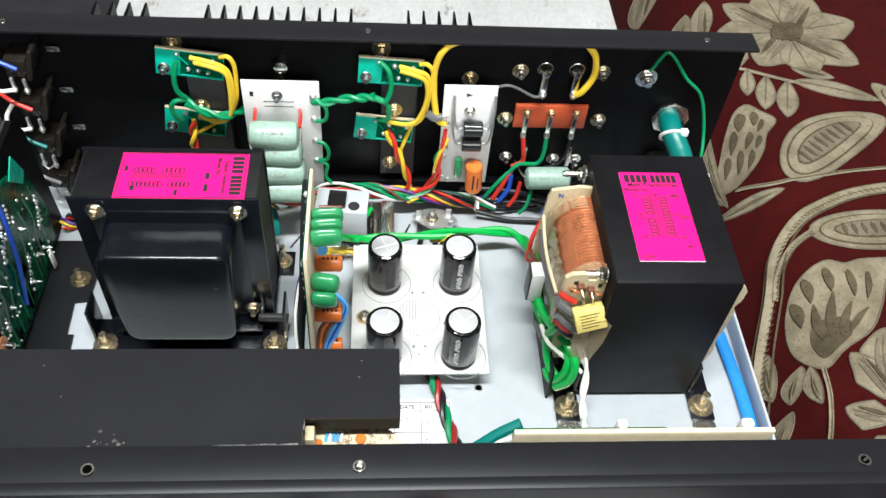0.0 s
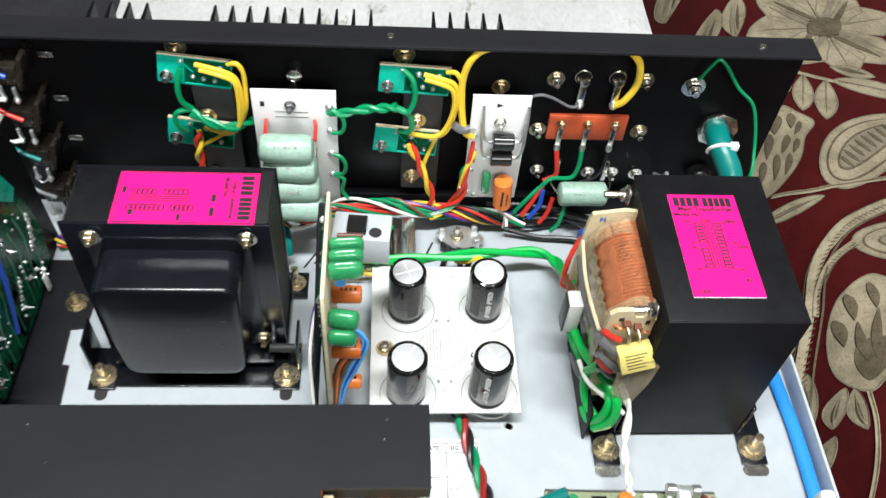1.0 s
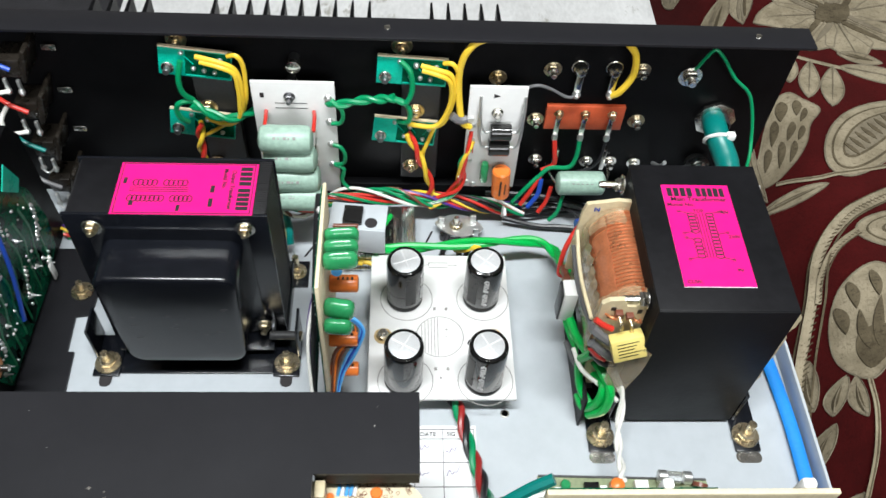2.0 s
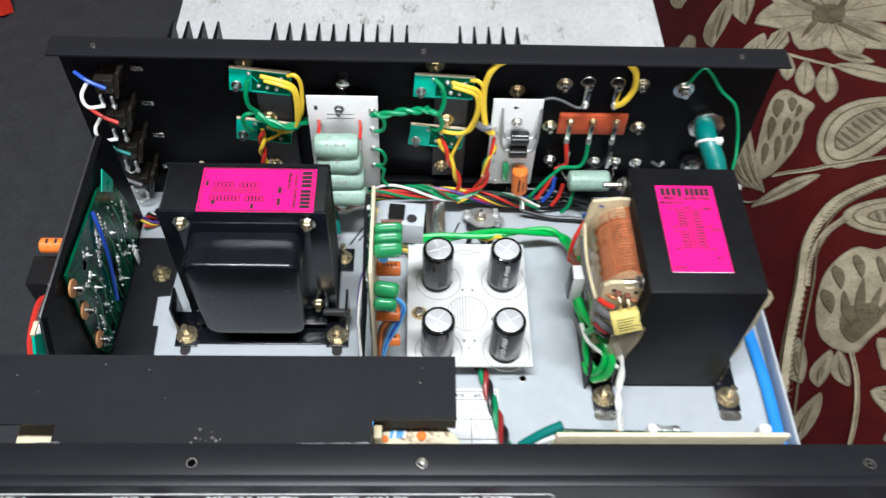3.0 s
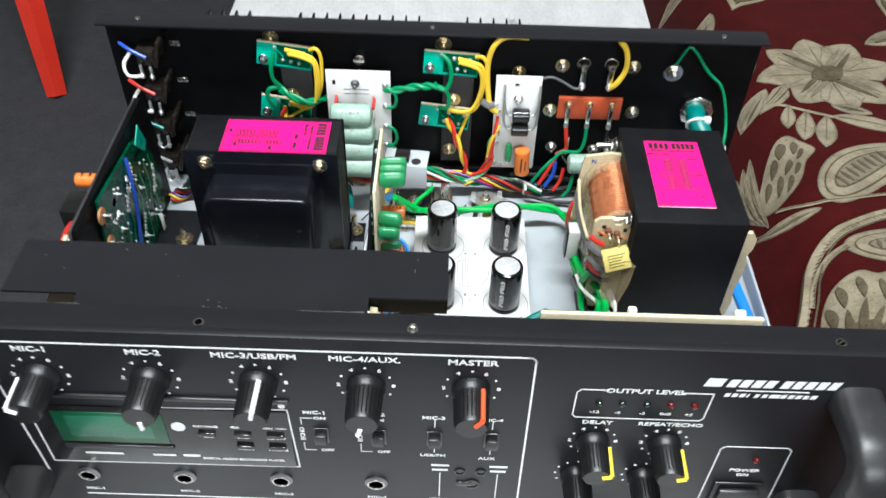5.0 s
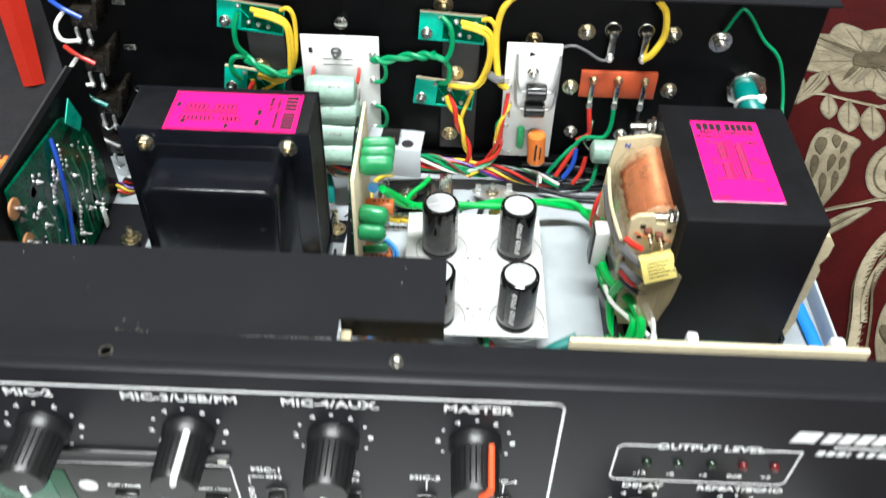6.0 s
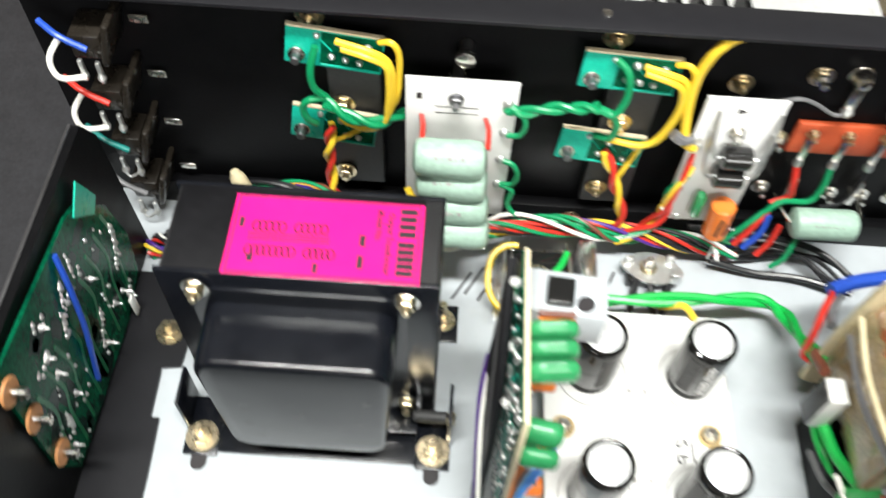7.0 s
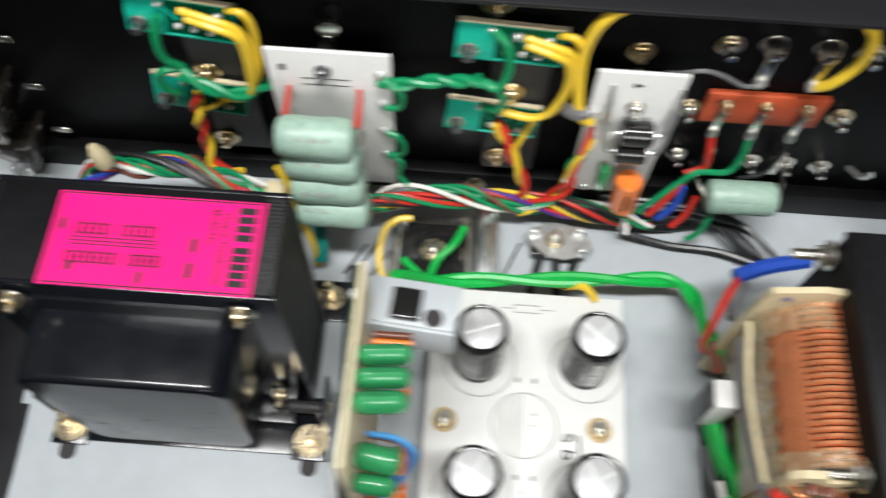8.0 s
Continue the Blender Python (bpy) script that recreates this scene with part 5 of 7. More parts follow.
part("base_flange", prism([(-0.2138, -0.2250), (-0.1895, -0.2250), (-0.1895, -0.1340), (-0.1905, -0.1100), (-0.1938, -0.1100), (-0.1945, -0.0890), (-0.1870, -0.0880), (-0.1855, -0.0600), (-0.1900, -0.0450), (-0.2138, -0.0450)], (0, 0, FZ), None, 0.0014), "panel", ab, smooth=False)
part("board", prism([(-0.1400, 0.030), (-0.1330, 0.012), (-0.0700, 0.008), (-0.0490, 0.014), (-0.0450, 0.034), (-0.0500, 0.060), (-0.0640, 0.080), (-0.0730, 0.084), (-0.1330, 0.090), (-0.1365, 0.072)], (-0.2132, 0, 0), YZ, 0.0014), "pcb", ab)
rnd = random.Random(4)


def on_board(edge=0.006):
    """A place on the soldered face, away from its corners."""
    while True:
        y, z = -0.136 + 0.088 * rnd.random(), 0.012 + 0.072 * rnd.random()
        if y < -0.050 - edge * 0.5 - max(0.0, z - 0.055) * 0.75 and z < 0.084 - edge * 0.4:
            return y, z


for k in range(30):
    y, z = on_board(0.012)
    w, h = 0.002 + 0.005 * rnd.random(), 0.003 + 0.007 * rnd.random()
    part("dark_trace", prism([(y - w, z), (y - w * 0.3, z - h), (y + w, z - h * 0.6), (y + w * 0.8, z + h * 0.5), (y, z + h * 0.7)], (-0.21182, 0, 0), YZ, 0.00010), "darkmask", ab)
bm = bmesh.new()
for row in range(13):
    y0, z0 = on_board()
    dy, dz = rnd.choice(((0.0022, 0.0008), (0.0012, 0.0020), (0.0004, 0.0026)))
    for i in range(rnd.randint(4, 8)):
        k = 0.5 + 0.7 * rnd.random()
        y, z = y0 - dy * i + 0.0006 * rnd.random(), z0 - dz * i - 0.0007 * rnd.random()
        if -0.132 < y and 0.014 < z:
            lathe([(0.0011 * k, 0), (0.0009 * k, 0.0006 * k), (0.0005 * k, 0.0010 * k), (0, 0.0013 * k)], (-0.2117, y, z), (1, 0, 0), 8, bm)
for i in range(46):
    (y, z), k = on_board(), 0.5 + 0.4 * rnd.random()
    lathe([(0.0011 * k, 0), (0.0009 * k, 0.0006 * k), (0.0005 * k, 0.0010 * k), (0, 0.0012 * k)], (-0.2117, y, z), (1, 0, 0), 8, bm)
for i in range(14):
    (y, z), n = on_board(), 0.0012 + 0.0022 * rnd.random()
    lathe([(0.0013, 0), (0.0010, 0.0008), (0.0005, 0.0014), (0.00028, 0.0014 + n), (0, 0.0016 + n)], (-0.2117, y, z), (1, 0.2 * rnd.random() - 0.1, 0.3 * rnd.random() - 0.1), 8, bm)
s = part("solder_joints", bm, "solder", ab, "bright solder joints")
s["kind"] = "stuff"
for i in range(9):
    y0, z0 = -0.132 + 0.009 * i, 0.014
    bm = sweep(smooth_path([(-0.2117, y0, z0), (-0.2117, y0 + 0.002, z0 + 0.02), (-0.2117, y0 + 0.006, z0 + 0.032), (-0.2117, y0 + 0.004, z0 + 0.048)]), 0.0009, 4, flat=0.25)
    part("copper_trace", bm, "track", ab)
for y, z in ((-0.1345, 0.0810), (-0.1345, 0.0605), (-0.1355, 0.0330)):
    w = part("fibre_washer", cyl((-0.2117, y, z), (1, 0, 0), 0.0050, 0.0012, 22, 0.0003), "fibre", ab)
    part("stud", cyl((-0.2105, y, z), (1, 0, 0), 0.0017, 0.0050, 12, 0.0003), "zinc", w)
part("link_wire", wire([(-0.2112, -0.0875, 0.0835), (-0.2095, -0.0915, 0.0700), (-0.2090, -0.0965, 0.0500), (-0.2108, -0.1030, 0.0230)], 0.0011), "w_blue", ab)
part("green_tab", prism([(-0.0600, 0.0875), (-0.0535, 0.0710), (-0.0590, 0.0670), (-0.0700, 0.0800)], (-0.2116, 0, 0), YZ, 0.0006), "teal", ab)
part("edge_strip", box(-0.2095, -0.2085, -0.0680, -0.0640, 0.0080, 0.0200, 0.0003), "clear", ab)
screw(ab, (-0.1945, -0.0735, FZ + 0.0016), (0, 0, 1), 0.0034, ("brass", "brass"), "bolt", 0.005, 1.7)
oc = part("orange_capacitor", cyl((-0.2180, -0.1130, 0.0880), (-1, 0, 0), 0.0040, 0.0120, 18, 0.0006), "o_cap", ab)
for x in (-0.2215, -0.2260):
    part("printed_bar", box(x - 0.0006, x + 0.0006, -0.1142, -0.1118, 0.0918, 0.0922), "ink", oc)
part("black_block", box(-0.2360, -0.2180, -0.1320, -0.1140, 0.0620, 0.0810, 0.001), "gloss", ab)
for c, o in (("w_red", 0.0), ("w_white", 0.0026)):
    part("lead", wire([(-0.2210 + o * 0.5, -0.1350, 0.0740), (-0.2250 + o, -0.1414, 0.0810 - o), (-0.2250 + o, -0.1543, 0.0823 - o), (-0.2250 + o, -0.1662, 0.0779 - o), (-0.2230 + o, -0.1770, 0.0680), (-0.2220, -0.1830, 0.0500)], 0.0015), c, ab)
for i, c in enumerate(("w_red", "w_white", "w_red", "w_green")):
    part("lead", wire([(-0.2190, -0.137 - 0.004 * i, 0.065), (-0.2280 - 0.002 * i, -0.147, 0.058), (-0.2330, -0.159 - 0.002 * i, 0.035), (-0.2280, -0.177, 0.012)], 0.0012), c, ab)
fbd = thing("side_board", (-0.221, -0.17, FZ), "small green circuit board behind the upright plate", "circuit board")
part("board", prism([(-0.1870, 0.006), (-0.1600, 0.006), (-0.1600, 0.080), (-0.1670, 0.090), (-0.1870, 0.065)], (-0.2200, 0, 0), YZ, 0.0014), "teal", fbd)
part("board_edge", box(-0.2203, -0.2183, -0.1675, -0.1600, 0.0895, 0.0908), "cream", fbd)

# ---- driver board, upright beside the output transformer ----
db = thing("driver_board", (-0.0605, -0.12, FZ), "upright circuit board carrying green capacitors and a small heat sink", "circuit board")
part("board", box(-0.0612, -0.0597, -0.1480, -0.0940, 0.0130, 0.1160, 0.0002), "cream", db)
part("solder_side", box(-0.0618, -0.0612, -0.1475, -0.0945, 0.0135, 0.1150), "pcb", db)
bm = bmesh.new()
for i in range(120):
    y, z = -0.100 - 0.045 * rnd.random(), 0.025 + 0.085 * rnd.random()
    k = 0.7 + 0.5 * rnd.random()
    lathe([(0.0010 * k, 0), (0.0009 * k, 0.0006 * k), (0.0005 * k, 0.0010 * k), (0, 0.0012 * k)], (-0.0618, y, z), (-1, 0, 0), 8, bm)
s = part("solder_joints", bm, "solder", db, "bright solder joints")
s["kind"] = "stuff"


for i in range(9):
    y0, z0 = -0.142 + 0.005 * i, 0.030 + 0.006 * (i % 3)
    part("copper_trace", sweep(smooth_path([(-0.0619, y0, z0), (-0.0619, y0 + 0.001, z0 + 0.025), (-0.0619, y0 + 0.004 * (i % 2), z0 + 0.040), (-0.0619, y0 + 0.003, z0 + 0.062)]), 0.0010, 4, flat=0.25), "teal", db)


def dipped(y, z, h=0.0115, deep=0.0140, wide=0.0056, lean=0.0):
    """A dipped film capacitor lying out from the board, with rounded ends."""
    path = [Vector((-0.0595 + deep * t, y + lean * t, z)) for t in (0, 0.04, 0.12, 0.3, 0.5, 0.7, 0.88, 0.96, 1.0)]
    r = [wide / 2 * k for k in (0.55, 0.82, 0.97, 1.0, 0.98, 1.0, 0.95, 0.75, 0.45)]
    return part("green_capacitor", sweep(path, r, 16, flat=h / wide), "g_cap", db, "glossy green dipped capacitor")


for y in (-0.1178, -0.1240, -0.1302):
    dipped(y, 0.1092, 0.0102, lean=0.0012)
dipped(-0.1385, 0.0895, 0.0105, 0.0125, 0.0075, -0.002)
dipped(-0.1450, 0.0850, 0.0090, 0.0115, 0.0058, -0.001)
dipped(-0.1330, 0.0630, 0.0050, 0.0110, 0.0036, 0.002)
T = Matrix.Translation((-0.0460, -0.0915, 0.1000)) @ Matrix.Rotation(radians(-5), 4, "Z")
hs = part("heat_sink", box(-0.0122, 0.0122, -0.0135, 0.0, -0.0012, 0.0, 0.0003, m=T), "grey", db, "pale aluminium transistor heat sink")
part("side_face", box(-0.0122, 0.0122, -0.0147, -0.0135, -0.0155, 0.0, 0.0003, m=T), "grey", hs)
part("transistor", box(-0.0063, 0.0020, -0.0125, -0.0036, 0.0, 0.0030, 0.0005, m=T), "gloss", hs)
part("screw_hole", cyl(T @ Vector((0.0058, -0.0105, 0.0)), (0, 0, 1), 0.0027, 0.0003, 18), "ink", hs)
for i in range(3):
    y = -0.1115 - 0.0016 * i
    part("small_resistor", cyl((-0.0565, y, 0.1090 - 0.0012 * i), (1, 0, 0), 0.0010, 0.0105, 10, 0.0003), "w_orange" if i % 2 else "w_brown", db)
for y, z, r, c in ((-0.1150, 0.0730, 0.0040, "o_cap"), (-0.1330, 0.0560, 0.0036, "o_cap"), (-0.1380, 0.0380, 0.0034, "o_cap")):
    e = part("electrolytic", lathe([(r * 0.9, 0), (r, 0.0008), (r, 0.0118), (r * 0.9, 0.0126)], (-0.0595, y, z), (1, 0, 0), 18), c, db, "orange sleeved capacitor")
    part("dark_end", cyl((-0.0469, y, z), (1, 0, 0), r * 0.72, 0.0002, 18), "w_brown", e)
    for k in range(4):
        part("printed_bar", box(-0.0560 + 0.0020 * k, -0.0550 + 0.0020 * k, y - 0.0008, y + 0.0006, z + r - 0.0001, z + r + 0.0001), "jackbody", e)
part("disc_capacitor", lathe([(0.0, -0.0014), (0.0024, -0.0010), (0.0024, 0.0010), (0, 0.0014)], (-0.0555, -0.1190, 0.0880), (0, 1, -0.4), 18), "w_sky", db)
for y, z in ((-0.1120, 0.0660), (-0.1090, 0.0500)):
    part("small_resistor", cyl((-0.0590, y, z), (1, 0, 0), 0.0011, 0.0080, 10, 0.0003), "print", db)
for i, (y, z) in enumerate(((-0.098, 0.103), (-0.099, 0.096), (-0.112, 0.088), (-0.128, 0.082))):
    part("pin", lathe([(0.0017, 0), (0.0015, 0.002), (0, 0.003)], (-0.0618, y, z), (-1, 0, 0), 12), "clear", db)
for i, c in enumerate(("w_brown", "w_orange", "w_brown", "w_grey", "w_sky", "w_blue", "w_sky")):
    o = 0.0013 * (i - 3)
    part("ribbon_strand", wire([(-0.0590, -0.1262, 0.0620 + o * 0.3), (-0.0500, -0.1275, 0.0625 + o * 0.6), (-0.0465 + o * 0.5, -0.1300, 0.0590), (-0.0492 + o * 0.8, -0.1335, 0.0540 - o * 0.3), (-0.0535 + o, -0.1375, 0.0480 - o * 0.5), (-0.0558 + o * 0.6, -0.1410, 0.0400),
                                (-0.0572 + o * 0.35, -0.1440, 0.0300), (-0.0578 + o * 0.3, -0.1480, 0.0200), (-0.0600 + o * 0.5, -0.1560, 0.0120), (-0.0620 + o * 0.6, -0.1750, 0.0090), (-0.0620 + o * 0.6, -0.1950, 0.0080)], 0.0009), c, db)
part("cable_tie", box(-0.0700, -0.0600, -0.1525, -0.1512, 0.0250, 0.0290, 0.0004), "clear", db)

# ---- switch boards on the rear wall ----


def switch_board(x, z0, tilts):
    sb = thing("switch_board", (x + 0.017, -0.004, z0), "pair of small teal circuit boards on a dark switch body", "circuit board", "rear switch boards")
    part("switch_body", box(x + 0.0118, x + 0.0318, -0.0060, -0.0004, z0 - 0.0890, z0 - 0.0120, 0.0008), "body", sb)
    for k, (dz, w) in enumerate(((0.0, 0.0345), (-0.0400, 0.0330))):
        m = Matrix.Translation((x - 0.002 * k, -0.0085, z0 + dz)) @ Matrix.Rotation(radians(tilts[k]), 4, "Y") @ Matrix.Rotation(radians(-8), 4, "X")
        b = part("board", box(0, w, -0.0008, 0.0008, -0.0150, 0.0, 0.0002, m=m), "teal", sb, "teal soldered circuit board")
        part("board_edge", box(0, w, -0.0009, 0.0009, 0.0, 0.0008, m=m), "cream", b)
        part("dark_area", box(0.0125, w - 0.0006, -0.00095, -0.0008, -0.0140, -0.0006, m=m), "pcb", b)
        ax = m.to_3x3() @ Vector((0, -1, 0))
        for px, pz, r in ((0.0108, -0.0020, 0.0013), (0.0165, -0.0100, 0.0013), (0.0215, -0.0105, 0.0013), (0.0265, -0.0110, 0.0013), (0.0190, -0.0035, 0.0016), (0.0290, -0.0040, 0.0015)):
            part("solder_joint", lathe([(r, 0), (r * 0.8, r * 0.8), (0, r * 1.5)], m @ Vector((px, -0.0009, pz)), ax, 10), "solder", b)
        for px0, pz0, px1, pz1 in ((0.0108, -0.0020, 0.0165, -0.0075), (0.0190, -0.0035, 0.0225, -0.0075), (0.0290, -0.0040, 0.0262, -0.0085), (0.0128, -0.0136, w - 0.0008, -0.0136)):
            part("copper_trace", sweep([m @ Vector((px0, -0.00098, pz0)), m @ Vector((px1, -0.00098, pz1))], 0.0006, 4, flat=0.3), "teal", b)
        st = part("fixing_stud", cyl(m @ Vector((0.0042, -0.0009, -0.0110)), ax, 0.0031, 0.0008, 18, 0.0002), "zinc", b)
        part("stud_end", cyl(m @ Vector((0.0042, -0.0017, -0.0110)), ax, 0.0017, 0.0042, 12, 0.0004), "nickel", st)
    return sb


switch_board(-0.1442, 0.1165, (7, 8))
switch_board(-0.0402, 0.1135, (3.5, 6.5))

# ---- phone jacks stacked on the rear wall ----
for i, z in enumerate((0.1060, 0.0790, 0.0520, 0.0235)):
    x = -0.2135
    j = thing("phone_jack", (x, -0.001, z), "dark grey phone jack with bright solder lugs on the rear wall", "socket", "rear phone jacks")
    part("body", box(x - 0.0070, x + 0.0045, -0.0150, -0.0004, z - 0.0060, z + 0.0045, 0.0010), "jackbody", j)
    part("fin", box(x + 0.0052, x + 0.0078, -0.0190, -0.0004, z - 0.0040, z + 0.0150, 0.0010, m=Matrix.Translation((x, 0, z)) @ Matrix.Rotation(radians(14), 4, "Y") @ Matrix.Translation((-x, 0, -z))), "jackbody", j)
    for k, (dx, dz) in enumerate(((-0.004, -0.008), (0.002, -0.009))):
        part("lug", box(x + dx - 0.0008, x + dx + 0.0008, -0.0185, -0.0165, z + dz - 0.004, z + dz + 0.004, 0.0004), "solder", j)
        part("solder_blob", lathe([(0.0010, -0.002), (0.0017, 0), (0.0008, 0.002)], (x + dx, -0.0180, z + dz - 0.003), (0, 0, 1), 9), "solder", j)
    part("panel_tab", box(x + 0.0120, x + 0.0190, -0.0040, -0.0030, z + 0.0020, z + 0.0055, 0.0006), "zinc", j)
    part("white_lead", wire([(x - 0.009, -0.014, z + 0.004), (x - 0.013, -0.020, z - 0.002), (x - 0.011, -0.022, z - 0.009), (x - 0.003, -0.019, z - 0.011)] if i < 2 else
                            [(x - 0.005, -0.018, z - 0.010), (x - 0.002, -0.020, z - 0.013), (x + 0.002, -0.019, z - 0.011)], 0.0011 if i < 2 else 0.0005), "w_white" if i < 2 else "solder", j)
    part("coloured_lead", wire([(x - 0.016, -0.012, z + 0.008), (x - 0.008, -0.017, z + 0.006), (x + 0.001, -0.0185, z + 0.002)], 0.0012), ("w_blue", "w_red", "w_teal", "w_grey")[i], j)

# ---- bridge rectifier and regulator on the floor ----
br = thing("bridge_rectifier", (-0.045, -0.04, FZ), "square black bridge rectifier screwed to an aluminium plate", "rectifier")
part("heat_plate", box(-0.0630, -0.0195, -0.0570, -0.0200, FZ, FZ + 0.0012, 0.0002), "alu", br)
part("rim", box(-0.0600, -0.0300, -0.0560, -0.0270, FZ + 0.0012, 0.0150, 0.0008), "alu", br)
part("body", box(-0.0582, -0.0318, -0.0542, -0.0288, 0.0150, 0.0166, 0.0008), "gloss", br)
screw(br, (-0.0450, -0.0410, 0.0166), (0, 0, 1), 0.0030, ("brass", "zinc"), "screw", 0.002, 1.7)
for x, y in ((-0.0565, -0.0305), (-0.0335, -0.0305), (-0.0565, -0.0525), (-0.0335, -0.0445)):
    part("spade_lug", box(x - 0.0004, x + 0.0004, y - 0.0025, y + 0.0025, 0.0166, 0.0225, 0.0002), "zinc", br)
part("side_bracket", box(-0.0275, -0.0205, -0.0540, -0.0230, FZ + 0.0012, 0.0190, 0.0006), "alu", br)
rg = thing("regulator_plate", (0.004, -0.031, FZ), "bright metal can transistor screwed to the floor", "transistor")
bm = prism([(0.0125 * math.cos(a) * (1 + 0.10 * math.cos(4 * a)), 0.0080 * math.sin(a)) for a in np.linspace(0, 2 * math.pi, 21)[:-1]], (0.0050, -0.0300, 0.0100), Matrix.Rotation(radians(-8), 4, "Z"), 0.0012)
part("metal_base", bm, "solder", rg)
screw(rg, (0.0032, -0.0300, 0.0112), (0, 0, 1), 0.0029, ("brass", "zinc"), "screw", 0.004, 1.3)
for x, y in ((-0.0050, -0.0275), (0.0130, -0.0260), (0.0140, -0.0350)):
    part("lug", box(x - 0.0016, x + 0.0016, y - 0.0010, y + 0.0010, 0.0080, 0.0150, 0.0003), "solder", rg)
part("insulator", box(-0.0060, 0.0160, -0.0360, -0.0240, FZ, 0.0098, 0.0010), "gloss", rg)
for i, (a, b) in enumerate((((-0.002, -0.036), (-0.006, -0.052)), ((0.004, -0.038), (0.005, -0.054)), ((0.012, -0.037), (0.008, -0.050)))):
    part("lead", wire([(*a, 0.010), ((a[0] + b[0]) / 2, (a[1] + b[1]) / 2, 0.007), (*b, 0.008)], 0.0016), "w_black", rg)

# ---- mint resistor hung below the terminal strip ----
hr = thing("hanging_resistor", (0.071, -0.019, 0.036), "mint green wirewound resistor hung on tags by the rear wall", "resistor")
part("body", lathe([(0.0045, 0), (0.0064, 0.0012), (0.0067, 0.003), (0.0067, 0.0235), (0.0064, 0.0252), (0.0045, 0.0265)], (0.0577, -0.0190, 0.0355), (1, 0, 0.02), 22), "mint", hr)
for k in range(5):
    part("printed_mark", box(0.0650 + 0.0026 * k, 0.0665 + 0.0026 * k, -0.0240, -0.0236, 0.0395, 0.0405), "faint", hr)
for x in (0.0575, 0.0845):
    part("lead", wire([(x, -0.019, 0.0355), (x + (0.003 if x > 0.07 else -0.003), -0.012, 0.0360), (x + (0.004 if x > 0.07 else -0.004), -0.0035, 0.0350)], 0.0007), "zinc", hr)
    part("tag", box(x - 0.0013, x + 0.0013, -0.0060, -0.0020, 0.0330, 0.0480, 0.0003), "zinc", hr)

# ---- boards behind the front panel ----
pb = thing("tone_board", (0.07, -0.228, FZ), "cream edged circuit board standing behind the front panel", "circuit board")
part("board", box(0.0185, 0.1140, -0.2335, -0.2317, 0.0060, 0.1250, 0.0002), "cream", pb)
part("green_edge", box(0.0185, 0.0740, -0.2317, -0.2311, 0.1180, 0.1246), "pcb", pb)
for x, w, c in ((0.0560, 0.004, "clear"), (0.1020, 0.005, "clear")):
    part("component", box(x, x + w, -0.2316, -0.2280, 0.1120, 0.1258, 0.0012), c, pb)
fb = thing("supply_board", (0.068, -0.205, 0.03), "small green circuit board with a glass fuse behind the tone board", "circuit board")
part("board", prism([(0.0325, -0.1865), (0.1070, -0.1885), (0.1085, -0.2240), (0.0315, -0.2230)], (0, 0, 0.0284), None, 0.0016), "pcb_pale", fb, smooth=False)
part("board_edge", sweep([Vector((0.0328, -0.1866, 0.0298)), Vector((0.1068, -0.1886, 0.0298))], 0.0007, 6), "nickel", fb)
part("corner_nut", hexnut((0.0350, -0.1905, 0.0300), (0, 0, 1), 0.0026, 0.0028), "zinc", fb)
part("small_capacitor", cyl((0.0440, -0.1915, 0.0300), (0, 0, 1), 0.0022, 0.0030, 16, 0.0005), "g_cap", fb)
part("chip", box(0.0520, 0.0585, -0.1945, -0.1905, 0.0300, 0.0328, 0.0004), "gloss", fb)
part("orange_capacitor", lathe([(0.0030, 0), (0.0034, 0.002), (0.0030, 0.0048), (0.0012, 0.0060)], (0.0662, -0.1925, 0.0300), (0, 0, 1), 16), "o_cap", fb)
part("white_block", box(0.0740, 0.0800, -0.1955, -0.1900, 0.0300, 0.0340, 0.0006), "clear", fb)
fz = part("fuse", cyl((0.0850, -0.1900, 0.0370), (1, -0.06, 0), 0.0024, 0.0130, 18, 0.0003), "fuse_glass", fb, "clear glass fuse")
for x, w in ((0.0835, 0.0040), (0.0945, 0.0036)):
    part("end_cap", cyl((x, -0.1899 - 0.06 * (x - 0.085), 0.0370), (1, -0.06, 0), 0.0027, w, 18, 0.0003), "solder", fz)
    part("clip", box(x + 0.0006, x + w - 0.0006, -0.1930, -0.1880, 0.0300, 0.0350, 0.0003), "zinc", fz)
part("brown_capacitor", lathe([(0.0, -0.0012), (0.0034, -0.0009), (0.0034, 0.0009), (0, 0.0012)], (0.1030, -0.1920, 0.0320), (0.3, 1, 0.4), 16), "w_brown", fb)
for x in (0.0345, 0.1050):
    part("spacer", cyl((x, -0.2180, FZ), (0, 0, 1), 0.0024, 0.0284 - FZ, 10), "zinc", fb)
    part("spacer", cyl((x, -0.1910, FZ), (0, 0, 1), 0.0024, 0.0284 - FZ, 10), "zinc", fb)
for x0, x1, y in ((0.0395, 0.0425, -0.1925), (0.0465, 0.0500, -0.1930), (0.0595, 0.0625, -0.1918), (0.0480, 0.0500, -0.1960)):
    part("printed_bar", box(x0, x1, y - 0.0006, y + 0.0006, 0.0300, 0.0302), "print", fb)
mb = thing("microphone_board", (-0.1, -0.225, 0.09), "cream circuit board with small parts below the shield plate", "circuit board")
part("board", prism([(-0.2050, -0.2440), (-0.0110, -0.2440), (-0.0215, -0.2245), (-0.0300, -0.2160), (-0.0520, -0.2200), (-0.0580, -0.2205), (-0.2050, -0.2050)], (0, 0, 0.1035), None, 0.0015), "cream", mb, smooth=False)
